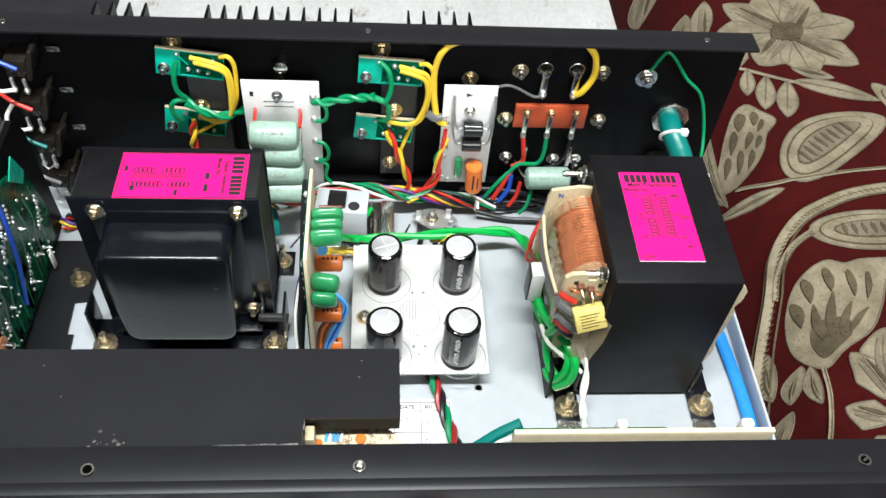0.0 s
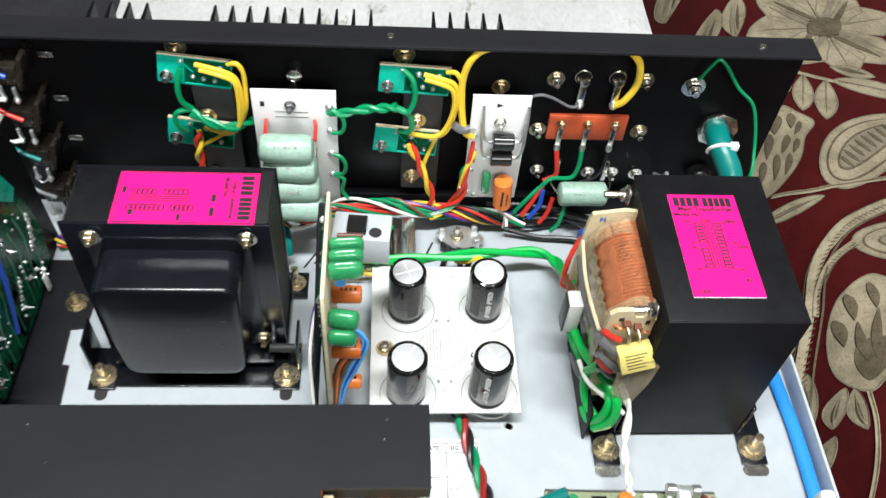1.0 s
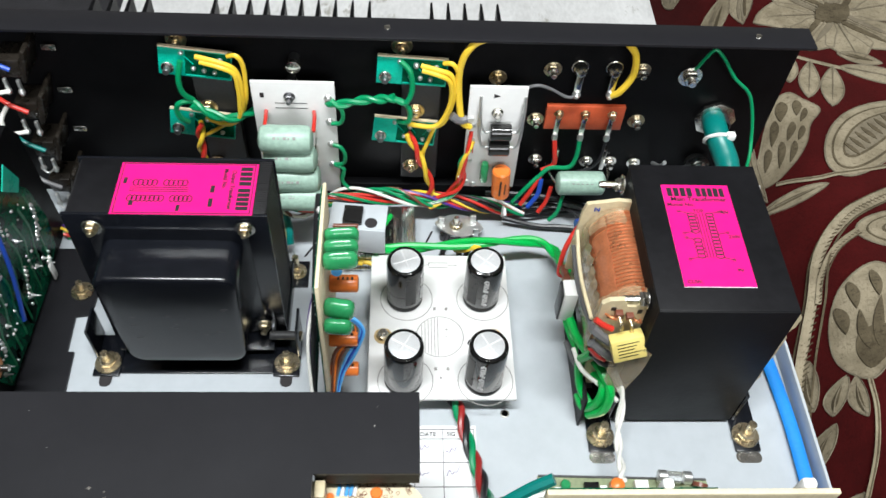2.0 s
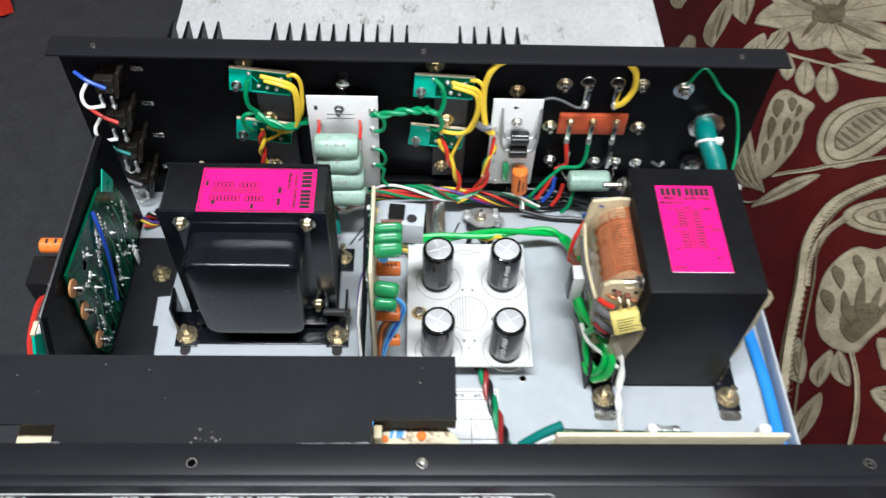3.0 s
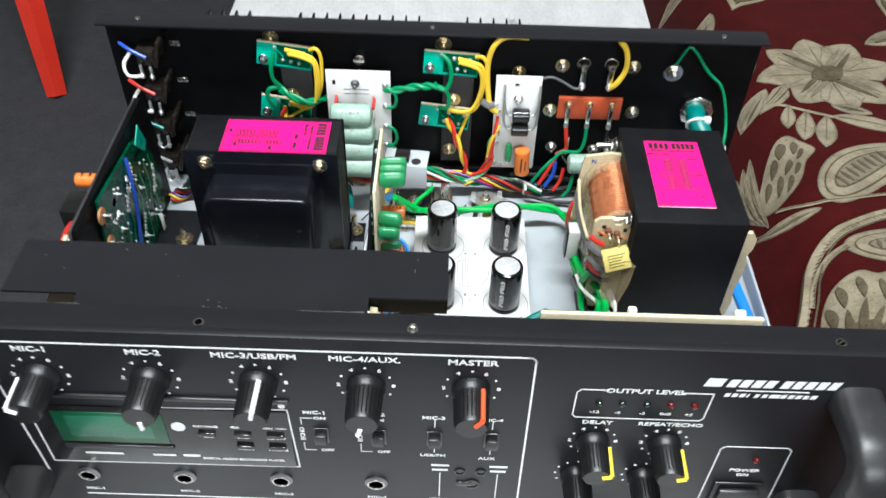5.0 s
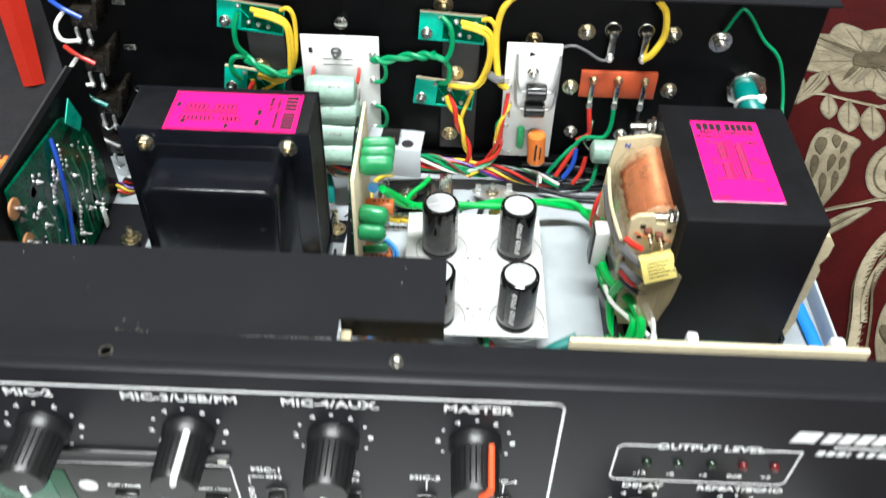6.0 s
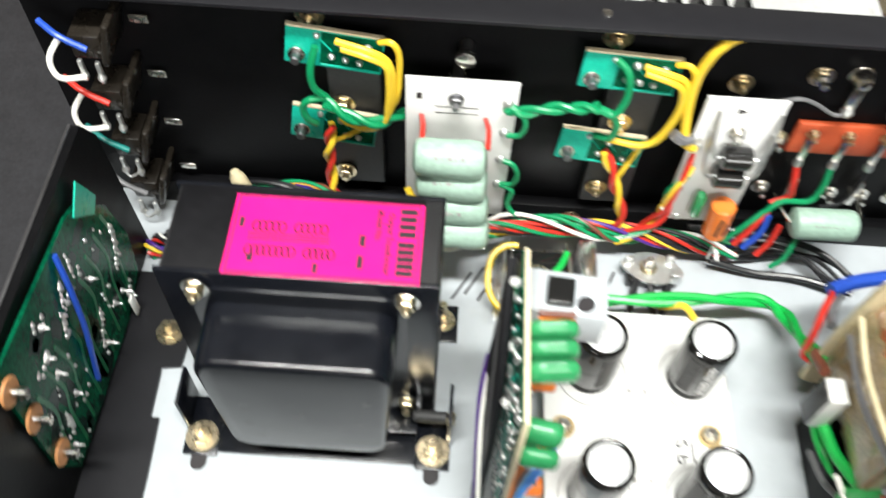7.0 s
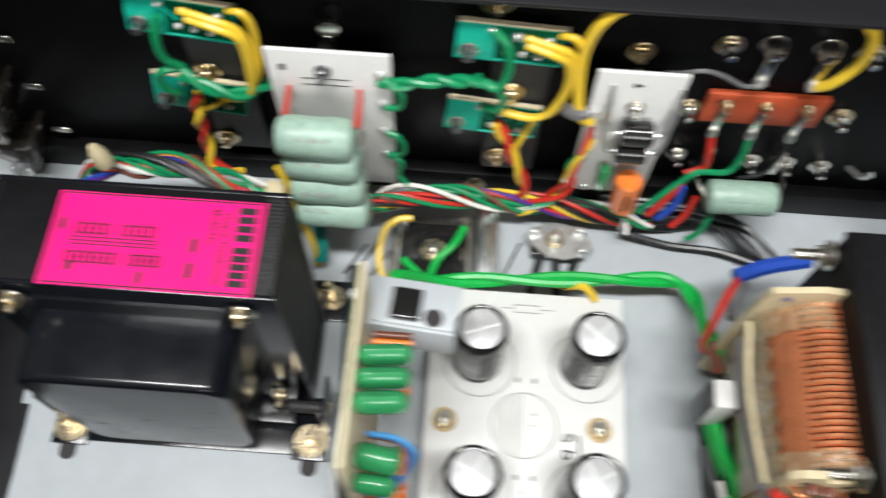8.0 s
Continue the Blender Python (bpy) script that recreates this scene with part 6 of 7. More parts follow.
for x, y, c, w in ((-0.0515, -0.2262, "o_cap", 0.003), (-0.0360, -0.2248, "o_cap", 0.0042), (-0.196, -0.234, "g_cap", 0.005), (-0.190, -0.231, "gloss", 0.004)):
    part("component", cyl((x, y, 0.1050), (0, 0, 1), w / 2, 0.0012, 16, 0.0004), c, mb)
for k in range(5):
    part("blue_link", wire([(-0.0490 + 0.0014 * k, -0.2255, 0.1050), (-0.0487 + 0.0014 * k, -0.2238, 0.1058), (-0.0484 + 0.0014 * k, -0.2218, 0.1050)], 0.0006), ("w_sky", "clear", "w_sky", "w_sky", "clear")[k], mb)
part("corner_block", box(-0.0560, -0.0525, -0.2300, -0.2240, 0.1050, 0.1150, 0.0006), "bobbin", mb)
bm = bmesh.new()
for i in range(70):
    x, y, r = -0.046 + 0.022 * rnd.random(), -0.2290 + 0.0095 * rnd.random(), 0.0004 + 0.0004 * rnd.random()
    sweep([Vector((x + r * math.cos(a), y + r * math.sin(a), 0.1051)) for a in np.linspace(0, 2 * math.pi, 8)], 0.00010, 4, bm)
s = part("printed_pattern", bm, "w_brown", mb, "brown printed pattern")
s["kind"] = "stuff"
for x, y in ((-0.2, -0.22), (-0.03, -0.215)):
    part("post", box(x - 0.002, x + 0.002, y - 0.002, y + 0.002, FZ, 0.1035), "zinc", mb)

# ---- inspection slip on the floor ----
pp = thing("inspection_slip", (-0.006, -0.175, FZ), "white paper inspection slip with ruled boxes on the chassis floor", "paper slip")
part("sheet", box(-0.0260, 0.0090, -0.2050, -0.1500, FZ + 0.0001, FZ + 0.0004), "print", pp)
for y in (-0.1520, -0.1570, -0.1690, -0.1810, -0.1930):
    part("ruled_line", box(-0.0250, 0.0080, y - 0.00015, y + 0.00015, FZ + 0.0004, FZ + 0.0006), "ink", pp)
for x in (-0.0205, -0.0070, 0.0080):
    part("ruled_line", box(x - 0.00015, x + 0.00015, -0.2000, -0.1520, FZ + 0.0004, FZ + 0.0006), "ink", pp)
part("lettering", letters("DATE", 0.0030, Matrix.Translation((-0.0140, -0.1546, FZ + 0.0005))), "ink", pp)
part("lettering", letters("SIG", 0.0030, Matrix.Translation((-0.0030, -0.1546, FZ + 0.0005))), "ink", pp)
rs = random.Random(8)
for dx, dy in ((-0.016, -0.163), (-0.003, -0.164), (-0.016, -0.176), (-0.002, -0.175)):
    pts = [(dx - 0.0035 + 0.0012 * k, dy + (0.0022 if k % 2 else -0.0018) * rs.random() + 0.0004 * k, FZ + 0.0005) for k in range(6)]
    part("pen_mark", sweep(smooth_path(pts), 0.00014, 4), "w_purple", pp)

# ---- wires ----
def wires(name, at, label, strands, category="wires", group=""):
    root = thing(name, at, label, category, group)
    for c, bm in strands:
        part("strand", bm, c, root)
    return root


LIME = [(-0.0570, -0.0640, 0.0400), (-0.0440, -0.0570, 0.0240), (-0.0230, -0.0535, 0.0200), (0.0000, -0.0525, 0.0220), (0.0250, -0.0515, 0.0240), (0.0450, -0.0490, 0.0210), (0.0545, -0.0530, 0.0190), (0.0555, -0.0700, 0.0300), (0.0550, -0.0860, 0.0430)]
wires("twisted_pair", (0.0, -0.053, FZ), "thick bright green twisted pair crossing the chassis floor",
      [("w_lime", twist(LIME, 0.0018, 0.0014, 2.8, p)) for p in (0, math.pi)])
wc = thing("white_connector", (0.0525, -0.1035, FZ), "white plastic connector block on the green mains leads", "connector")
part("housing", box(0.0494, 0.0562, -0.1080, -0.0985, 0.0330, 0.0550, 0.0008), "clear", wc)
part("grey_face", box(0.0484, 0.0494, -0.1075, -0.0990, 0.0335, 0.0545, 0.0003), "handle", wc)
part("red_sleeve", wire([(0.0535, -0.0820, 0.0420), (0.0535, -0.0870, 0.0440), (0.0530, -0.0930, 0.0480)], 0.0020), "w_brown", wc)
part("bracket", box(0.0585, 0.0597, -0.1500, -0.0950, FZ, 0.0300, 0.0004), "black", wc)
wires("mains_leads", (0.062, -0.13, FZ), "bright green and grey leads looped beside the mains transformer",
      [("w_lime", wire([(0.0530, -0.1030, 0.0350), (0.0560, -0.1100, 0.0270), (0.0600, -0.1220, 0.0260), (0.0640, -0.1380, 0.0330), (0.0655, -0.1470, 0.0380), (0.0640, -0.1500, 0.0280), (0.0600, -0.1470, 0.0180), (0.0580, -0.1400, 0.0180)], 0.0022)),
       ("w_lime", wire([(0.0550, -0.1060, 0.0340), (0.0570, -0.1180, 0.0350), (0.0600, -0.1300, 0.0400), (0.0640, -0.1420, 0.0440), (0.0680, -0.1500, 0.0390), (0.0670, -0.1530, 0.0270), (0.0620, -0.1500, 0.0160)], 0.0022)),
       ("w_lime", wire([(0.0600, -0.1400, 0.0600), (0.0570, -0.1380, 0.0500), (0.0560, -0.1340, 0.0380), (0.0580, -0.1400, 0.0250), (0.0620, -0.1480, 0.0220)], 0.0021)),
       ("w_white", wire([(0.0535, -0.1280, 0.0400), (0.0555, -0.1390, 0.0410), (0.0625, -0.1440, 0.0370), (0.0690, -0.1470, 0.0330), (0.0725, -0.1520, 0.0330)], 0.0011)),
       ("w_grey", wire([(0.0550, -0.1120, 0.0200), (0.0570, -0.1250, 0.0230), (0.0610, -0.1370, 0.0330)], 0.0013))])
wires("white_lead", (0.07, -0.19, FZ), "white twisted leads running to the front board",
      [("w_white", twist([(0.0690, -0.1450, 0.0470), (0.0740, -0.1520, 0.0360), (0.0725, -0.1620, 0.0270), (0.0718, -0.1720, 0.0250), (0.0705, -0.1830, 0.0290), (0.0690, -0.1900, 0.0330)], 0.0010, 0.0010, 2.2, p)) for p in (0, math.pi)])
RB = [(-0.0060, -0.1300, 0.0100), (0.0005, -0.1420, 0.0080), (0.0045, -0.1580, 0.0070), (0.0090, -0.1750, 0.0080), (0.0120, -0.1950, 0.0200), (0.0140, -0.2150, 0.0700)]
wires("supply_leads", (0.005, -0.165, FZ), "red, green and black twisted supply leads on the floor",
      [(c, twist(RB, 0.0016, 0.0018, 3.0, p)) for c, p in (("w_dred", 0), ("w_green", 2.1), ("w_black", 4.2))])
wires("front_leads", (0.02, -0.225, 0.1), "teal, white and red leads at the front board",
      [("w_teal", wire([(0.0060, -0.2290, 0.1050), (0.0150, -0.2260, 0.1110), (0.0230, -0.2240, 0.1150)], 0.0022)),
       ("w_white", wire([(0.0040, -0.2300, 0.1030), (0.0140, -0.2285, 0.1085), (0.0220, -0.2270, 0.1110)], 0.0012)),
       ("w_red", wire([(-0.0200, -0.2300, 0.0990), (-0.0050, -0.2300, 0.1000), (0.0120, -0.2300, 0.0930)], 0.0013))])
wires("blue_sleeving", (0.164, -0.17, FZ), "flat blue sleeving laid along the chassis edge",
      [("bluestrip", sweep(smooth_path([(0.1600, -0.0850, FZ + 0.002), (0.1630, -0.1200, FZ + 0.002), (0.1645, -0.1500, FZ + 0.0025), (0.1640, -0.1850, FZ + 0.003), (0.1630, -0.2150, FZ + 0.006)]), 0.0036, 10, flat=0.55))], "sleeving")

# loom along the foot of the rear wall
LOOM = [(-0.2120, -0.0340, 0.0070), (-0.2030, -0.0320, 0.0110), (-0.1900, -0.0300, 0.0240), (-0.1700, -0.0280, 0.0410), (-0.1400, -0.0260, 0.0430), (-0.1100, -0.0330, 0.0380), (-0.0820, -0.0330, 0.0270), (-0.0580, -0.0230, 0.0270),
        (-0.0220, -0.0190, 0.0220), (0.0150, -0.0180, 0.0150), (0.0420, -0.0170, 0.0120), (0.0700, -0.0210, 0.0110), (0.0900, -0.0330, 0.0120)]
loom = thing("wiring_loom", (-0.05, -0.02, FZ), "loom of coloured wires along the foot of the rear wall", "wires")
for i, c in enumerate(("w_red", "w_green", "w_blue", "w_black", "w_red", "w_green", "w_black", "w_purple", "w_red", "w_green", "w_yellow", "w_black", "w_green", "w_red", "w_white", "w_brown", "w_green", "w_black")):
    a = 2.39 * i
    ro = 0.0008 + 0.0009 * math.sqrt(i)
    part("strand", twist(LOOM if c == "w_black" else LOOM[:11] if i % 3 else LOOM[3:10], 0.00092, ro, 4.0 + 0.35 * (i % 4), a, steps=20), c, loom)
part("cable_tie", box(0.0288, 0.0302, -0.0235, -0.0228, 0.0110, 0.0205, 0.0003), "clear", loom)
part("tie_tail", wire([(0.0295, -0.0232, 0.0180), (0.0300, -0.0260, 0.0210), (0.0300, -0.0300, 0.0200)], 0.0008), "clear", loom)
part("wire_nut", lathe([(0.0030, 0), (0.0036, 0.002), (0.0030, 0.007), (0.0016, 0.010)], (-0.1640, -0.0330, 0.0520), (-0.3, 0.2, 0.9), 14), "bobbin", loom)
part("terminal_block", box(-0.1060, -0.0990, -0.0420, -0.0340, 0.0420, 0.0520, 0.0010), "bobbin", loom)
# leads down from the transformer side
wires("transformer_leads", (-0.084, -0.07, FZ), "yellow and green transformer leads and a black plug",
      [("w_yellow", wire([(-0.1000, -0.0360, 0.0640), (-0.0965, -0.0390, 0.0560), (-0.0930, -0.0430, 0.0380), (-0.0908, -0.0455, 0.0240), (-0.0905, -0.0470, 0.0100)], 0.0014)),
       ("w_teal", wire([(-0.0912, -0.0340, 0.0220), (-0.0892, -0.0410, 0.0200), (-0.0885, -0.0470, 0.0140)], 0.0030)),
       ("w_purple", wire([(-0.0665, -0.0960, 0.0500), (-0.0690, -0.1120, 0.0520), (-0.0695, -0.1300, 0.0500), (-0.0685, -0.1420, 0.0300), (-0.0670, -0.1600, 0.0100)], 0.0011)),
       ("w_white", wire([(-0.0660, -0.1000, 0.0560), (-0.0685, -0.1180, 0.0560), (-0.0690, -0.1360, 0.0540), (-0.0675, -0.1500, 0.0300)], 0.0008))]
      + [(c, wire([(-0.0638, -0.0900 - 0.001 * i, 0.1040 - 0.007 * i), (-0.0642 - 0.0003 * i, -0.1000, 0.1000 - 0.0075 * i), (-0.0646 - 0.0004 * i, -0.1150, 0.0880 - 0.008 * i), (-0.0655 - 0.0004 * i, -0.1300, 0.0680 - 0.007 * i), (-0.0680, -0.1450, 0.0260 - 0.002 * i), (-0.0668 + 0.0006 * i, -0.1700, 0.0090)], 0.0015))
         for i, c in enumerate(("w_black", "w_black", "w_grey", "w_black", "w_black", "w_black", "w_black"))])
wires("rectifier_leads", (-0.05, -0.045, FZ), "yellow and green leads soldered to the rectifier",
      [("w_yellow", wire([(-0.0540, -0.0300, 0.0220), (-0.0600, -0.0310, 0.0215), (-0.0650, -0.0360, 0.0190), (-0.0655, -0.0480, 0.0150), (-0.0600, -0.0560, 0.0130), (-0.0480, -0.0590, 0.0130)], 0.0014)),
       ("w_lime", wire([(-0.0335, -0.0330, 0.0225), (-0.0370, -0.0410, 0.0240), (-0.0430, -0.0480, 0.0230), (-0.0450, -0.0560, 0.0230), (-0.0400, -0.0590, 0.0240)], 0.0015)),
       ("w_lime", wire([(-0.0560, -0.0480, 0.0220), (-0.0510, -0.0530, 0.0230), (-0.0450, -0.0580, 0.0240)], 0.0015)),
       ("w_yellow", wire([(-0.0590, -0.0600, 0.0130), (-0.0540, -0.0570, 0.0120), (-0.0440, -0.0580, 0.0120), (-0.0380, -0.0640, 0.0110)], 0.0013)),
       ("w_yellow", wire([(0.0020, -0.0480, 0.0120), (0.0060, -0.0530, 0.0180), (0.0130, -0.0550, 0.0230), (0.0180, -0.0590, 0.0200)], 0.0015))])
# leads of the switch boards
def along(y, pts):
    """Points of (x, z) at one depth off the rear panel, the ends a little nearer to it."""
    n = len(pts) - 1
    return [(x, y + (0.0022 if i in (0, n) else 0.0), z) for i, (x, z) in enumerate(pts)]


wires("switch_leads", (-0.12, -0.012, 0.06), "yellow, green and red leads of the rear switch board",
      [("w_yellow", wire(along(-0.0135, [(-0.1270, 0.1125), (-0.1170, 0.1115), (-0.1100, 0.1080), (-0.1075, 0.1020), (-0.1075, 0.0910), (-0.1090, 0.0800), (-0.1130, 0.0725), (-0.1190, 0.0708), (-0.1280, 0.0735)]), 0.0013)),
       ("w_yellow", wire(along(-0.0150, [(-0.1250, 0.1105), (-0.1160, 0.1095), (-0.1095, 0.1055), (-0.1085, 0.0960), (-0.1090, 0.0860), (-0.1105, 0.0770), (-0.1180, 0.0725), (-0.1260, 0.0730)]), 0.0012)),
       ("w_yellow", wire(along(-0.0120, [(-0.1120, 0.1120), (-0.1075, 0.1140), (-0.1050, 0.1090), (-0.1050, 0.0985), (-0.1060, 0.0875), (-0.1090, 0.0770)]), 0.0012)),
       ("w_green", wire(along(-0.0150, [(-0.1340, 0.1110), (-0.1362, 0.1020), (-0.1358, 0.0930), (-0.1320, 0.0860)]), 0.0014)),
       ("w_green", wire(along(-0.0150, [(-0.1370, 0.0710), (-0.1398, 0.0760), (-0.1408, 0.0820), (-0.1380, 0.0862), (-0.1320, 0.0858)]), 0.0014))]
      + [("w_green", twist([(-0.1320, -0.0152, 0.0858), (-0.1265, -0.0165, 0.0825), (-0.1185, -0.0170, 0.0785), (-0.1110, -0.0150, 0.0770), (-0.1030, -0.0085, 0.0755)], 0.0014, 0.0012, 1.5, p)) for p in (0.6, 3.74)]
      + [(c, twist([(-0.1310, -0.0120, 0.0700), (-0.1325, -0.0140, 0.0620), (-0.1330, -0.0145, 0.0530), (-0.1330, -0.0150, 0.0430), (-0.1315, -0.0190, 0.0340), (-0.1200, -0.0240, 0.0380)], 0.0013, 0.0013, 2.2, p)) for c, p in (("w_yellow", 0.0), ("w_red", 3.14))]
      + [("w_yellow", wire(along(-0.0120, [(-0.1180, 0.0680), (-0.1250, 0.0645), (-0.1315, 0.0600), (-0.1330, 0.0540)]), 0.0010))], "wires", "switch board leads")
wires("switch_leads", (-0.02, -0.012, 0.06), "thick yellow, green and red leads of the second switch board",
      [("w_yellow", wire(along(-0.0130, [(-0.0190, 0.1095), (-0.0100, 0.1085), (-0.0042, 0.1055), (-0.0022, 0.0970), (-0.0032, 0.0850), (-0.0065, 0.0745), (-0.0130, 0.0708), (-0.0245, 0.0705)]), 0.0013)),
       ("w_yellow", wire(along(-0.0148, [(-0.0185, 0.1080), (-0.0100, 0.1068), (-0.0052, 0.1035), (-0.0035, 0.0950), (-0.0048, 0.0850), (-0.0085, 0.0755), (-0.0140, 0.0725), (-0.0235, 0.0720)]), 0.0012)),
       ("w_yellow", wire(along(-0.0120, [(-0.0080, 0.1105), (-0.0040, 0.1120), (-0.0010, 0.1070), (-0.0005, 0.0980)]), 0.0012)),
       ("w_yellow", wire([(0.0240, -0.0080, 0.1245), (0.0100, -0.0105, 0.1258), (0.0030, -0.0120, 0.1205), (0.0000, -0.0120, 0.1100), (-0.0002, -0.0125, 0.0990), (0.0010, -0.0140, 0.0865), (0.0030, -0.0160, 0.0775), (0.0072, -0.0155, 0.0735)], 0.0018))]
      + [("w_green", twist([(-0.0655, -0.0150, 0.0890), (-0.0600, -0.0155, 0.0875), (-0.0490, -0.0150, 0.0900), (-0.0390, -0.0150, 0.0912), (-0.0320, -0.0145, 0.0915)], 0.0014, 0.0012, 2.2, p)) for p in (0, 3.14)]
      + [("w_green", wire([(-0.0320, -0.0145, 0.0915), (-0.0270, -0.0150, 0.0890), (-0.0240, -0.0150, 0.0830), (-0.0250, -0.0140, 0.0750), (-0.0300, -0.0105, 0.0720)], 0.0014)),
         ("w_green", wire([(-0.0320, -0.0150, 0.0910), (-0.0262, -0.0160, 0.0900), (-0.0232, -0.0150, 0.0980), (-0.0245, -0.0135, 0.1080), (-0.0292, -0.0105, 0.1120)], 0.0014))]
      + [(c, twist([(-0.0250, -0.0120, 0.0650), (-0.0205, -0.0145, 0.0560), (-0.0170, -0.0155, 0.0460), (-0.0130, -0.0160, 0.0350), (-0.0112, -0.0165, 0.0250), (-0.0140, -0.0185, 0.0165)], 0.0013, 0.0013, 2.0, p)) for c, p in (("w_yellow", 0.0), ("w_red", 3.14))]
      + [("w_yellow", wire(along(-0.0120, [(-0.0110, 0.0670), (-0.0150, 0.0560), (-0.0165, 0.0490), (-0.0155, 0.0400)]), 0.0011)),
         ("w_grey", wire([(-0.0030, -0.0165, 0.0825), (0.0010, -0.0170, 0.0798), (0.0050, -0.0160, 0.0795)], 0.0022)),
         ("solder", wire([(0.0050, -0.0160, 0.0795), (0.0085, -0.0150, 0.0790)], 0.0008))]
      + [("w_green", wire([(-0.0640, -0.0155, z0), (-0.0600, -0.0165, z0 - 0.001), (-0.0578, -0.0170, z0 - 0.0065), (-0.0592, -0.0165, z0 - 0.0130), (-0.0640, -0.0152, z0 - 0.0150)], 0.0011)) for z0 in (0.0890, 0.0590)]
      + [("w_green", wire([(-0.0640, -0.0155, 0.0440), (-0.0590, -0.0170, 0.0420), (-0.0600, -0.0180, 0.0340), (-0.0560, -0.0200, 0.0290)], 0.0011))], "wires", "switch board leads")
wires("rectifier_board_leads", (0.0, -0.017, 0.04), "red, yellow, green and white leads of the diode board",
      [(c, twist([(0.0078, -0.0160, z), (0.0052, -0.0175, z - 0.010), (0.0050, -0.0180, 0.0400), (0.0030, -0.0185, 0.0310), (-0.0030, -0.0190, 0.0235), (-0.0120, -0.0205, 0.0165)], 0.0011, 0.0018, 1.3, 1.26 * i))
       for i, (c, z) in enumerate((("w_red", 0.0700), ("w_yellow", 0.0640), ("w_green", 0.0600), ("w_white", 0.0500), ("w_red", 0.0480)))])
# earth wire, terminal leads
wires("earth_wire", (0.14, -0.006, 0.09), "thin green earth wire from a stud on the rear panel",
      [("w_green", wire([(0.1186, -0.0045, 0.1060), (0.1190, -0.0060, 0.1085), (0.1212, -0.0072, 0.1160), (0.1240, -0.0080, 0.1210), (0.1295, -0.0088, 0.1165), (0.1385, -0.0090, 0.1045), (0.1480, -0.0100, 0.0960),
                         (0.1530, -0.0120, 0.0855), (0.1565, -0.0170, 0.0700), (0.1545, -0.0280, 0.0600), (0.1530, -0.0360, 0.0200)], 0.0009))])
wires("terminal_leads", (0.07, -0.008, 0.045), "red, green and grey leads below the terminal strip",
      [("w_red", wire([(0.0550, -0.0045, 0.0560), (0.0560, -0.0080, 0.0480), (0.0565, -0.0090, 0.0400), (0.0500, -0.0100, 0.0360)], 0.0014)),
       ("w_green", wire([(0.0690, -0.0045, 0.0560), (0.0685, -0.0080, 0.0460), (0.0650, -0.0100, 0.0390), (0.0540, -0.0110, 0.0390), (0.0480, -0.0130, 0.0330)], 0.0013)),
       ("w_black", wire([(0.0835, -0.0045, 0.0560), (0.0820, -0.0080, 0.0460), (0.0780, -0.0100, 0.0390), (0.0700, -0.0110, 0.0370)], 0.0008)),
       ("w_red", wire([(0.0500, -0.0120, 0.0350), (0.0450, -0.0160, 0.0260), (0.0400, -0.0180, 0.0160)], 0.0014)),
       ("w_blue", wire([(0.0500, -0.0140, 0.0330), (0.0490, -0.0170, 0.0240), (0.0440, -0.0190, 0.0150)], 0.0014)),
       ("w_red", wire([(0.0560, -0.0160, 0.0290), (0.0540, -0.0190, 0.0200), (0.0500, -0.0210, 0.0130)], 0.0013)),
       ("w_green", wire([(0.0480, -0.0130, 0.0340), (0.0420, -0.0160, 0.0280), (0.0350, -0.0180, 0.0180)], 0.0012)),
       ("w_green", wire([(0.0620, -0.0220, 0.0290), (0.0600, -0.0250, 0.0180), (0.0560, -0.0260, 0.0120)], 0.0012)),
       ("w_black", wire([(0.0300, -0.0240, 0.0110), (0.0500, -0.0270, 0.0080), (0.0700, -0.0290, 0.0090), (0.0900, -0.0360, 0.0100)], 0.0014)),
       ("w_black", wire([(0.0200, -0.0130, 0.0200), (0.0450, -0.0150, 0.0210), (0.0750, -0.0200, 0.0180), (0.0920, -0.0350, 0.0150)], 0.0014))])
wires("speaker_leads", (0.05, -0.006, 0.1), "grey lead and thick yellow lead soldered to the speaker posts",
      [("w_grey", wire([(0.0615, -0.0055, 0.0870), (0.0560, -0.0070, 0.0880), (0.0470, -0.0080, 0.0940), (0.0400, -0.0090, 0.0970), (0.0335, -0.0080, 0.0940), (0.0300, -0.0050, 0.0900)], 0.0008)),
       ("w_yellow", wire([(0.0795, -0.0055, 0.0880), (0.0830, -0.0075, 0.0930), (0.0870, -0.0080, 0.1040), (0.0850, -0.0100, 0.1180), (0.0800, -0.0090, 0.1245)], 0.0018))])
wires("toggle_lugs", (0.115, -0.006, 0.04), "bright toggle switch lugs low on the rear panel",
      [("solder", wire([(0.1150, -0.0010, 0.0340), (0.1170, -0.0080, 0.0390), (0.1180, -0.0100, 0.0440)], 0.0012)),
       ("gloss", lathe([(0.0070, 0), (0.0070, 0.003), (0.0050, 0.004)], (0.1400, -0.0003, 0.0350), (0, -1, 0), 20)),
       ("zinc", lathe([(0.0046, 0.004), (0.0046, 0.006), (0.002, 0.007)], (0.1400, -0.0003, 0.0350), (0, -1, 0), 20))], "switch")

# ---- sofa ----
SEAT_Z = -0.137


def seat_z(x, y):
    """Height of the seat: level, and rolling down over its near edge."""
    d = x - 0.235
    return SEAT_Z - 0.20 * max(0.0, 1 - d / 0.11) ** 2 + 0.0010 * math.sin(11 * x + 6 * y)


sofa = thing("sofa", (0.7, 0.0, FLOOR_Z), "maroon sofa seat with beige floral woven upholstery", "sofa")
bm = bmesh.new()
nx, ny = 90, 120
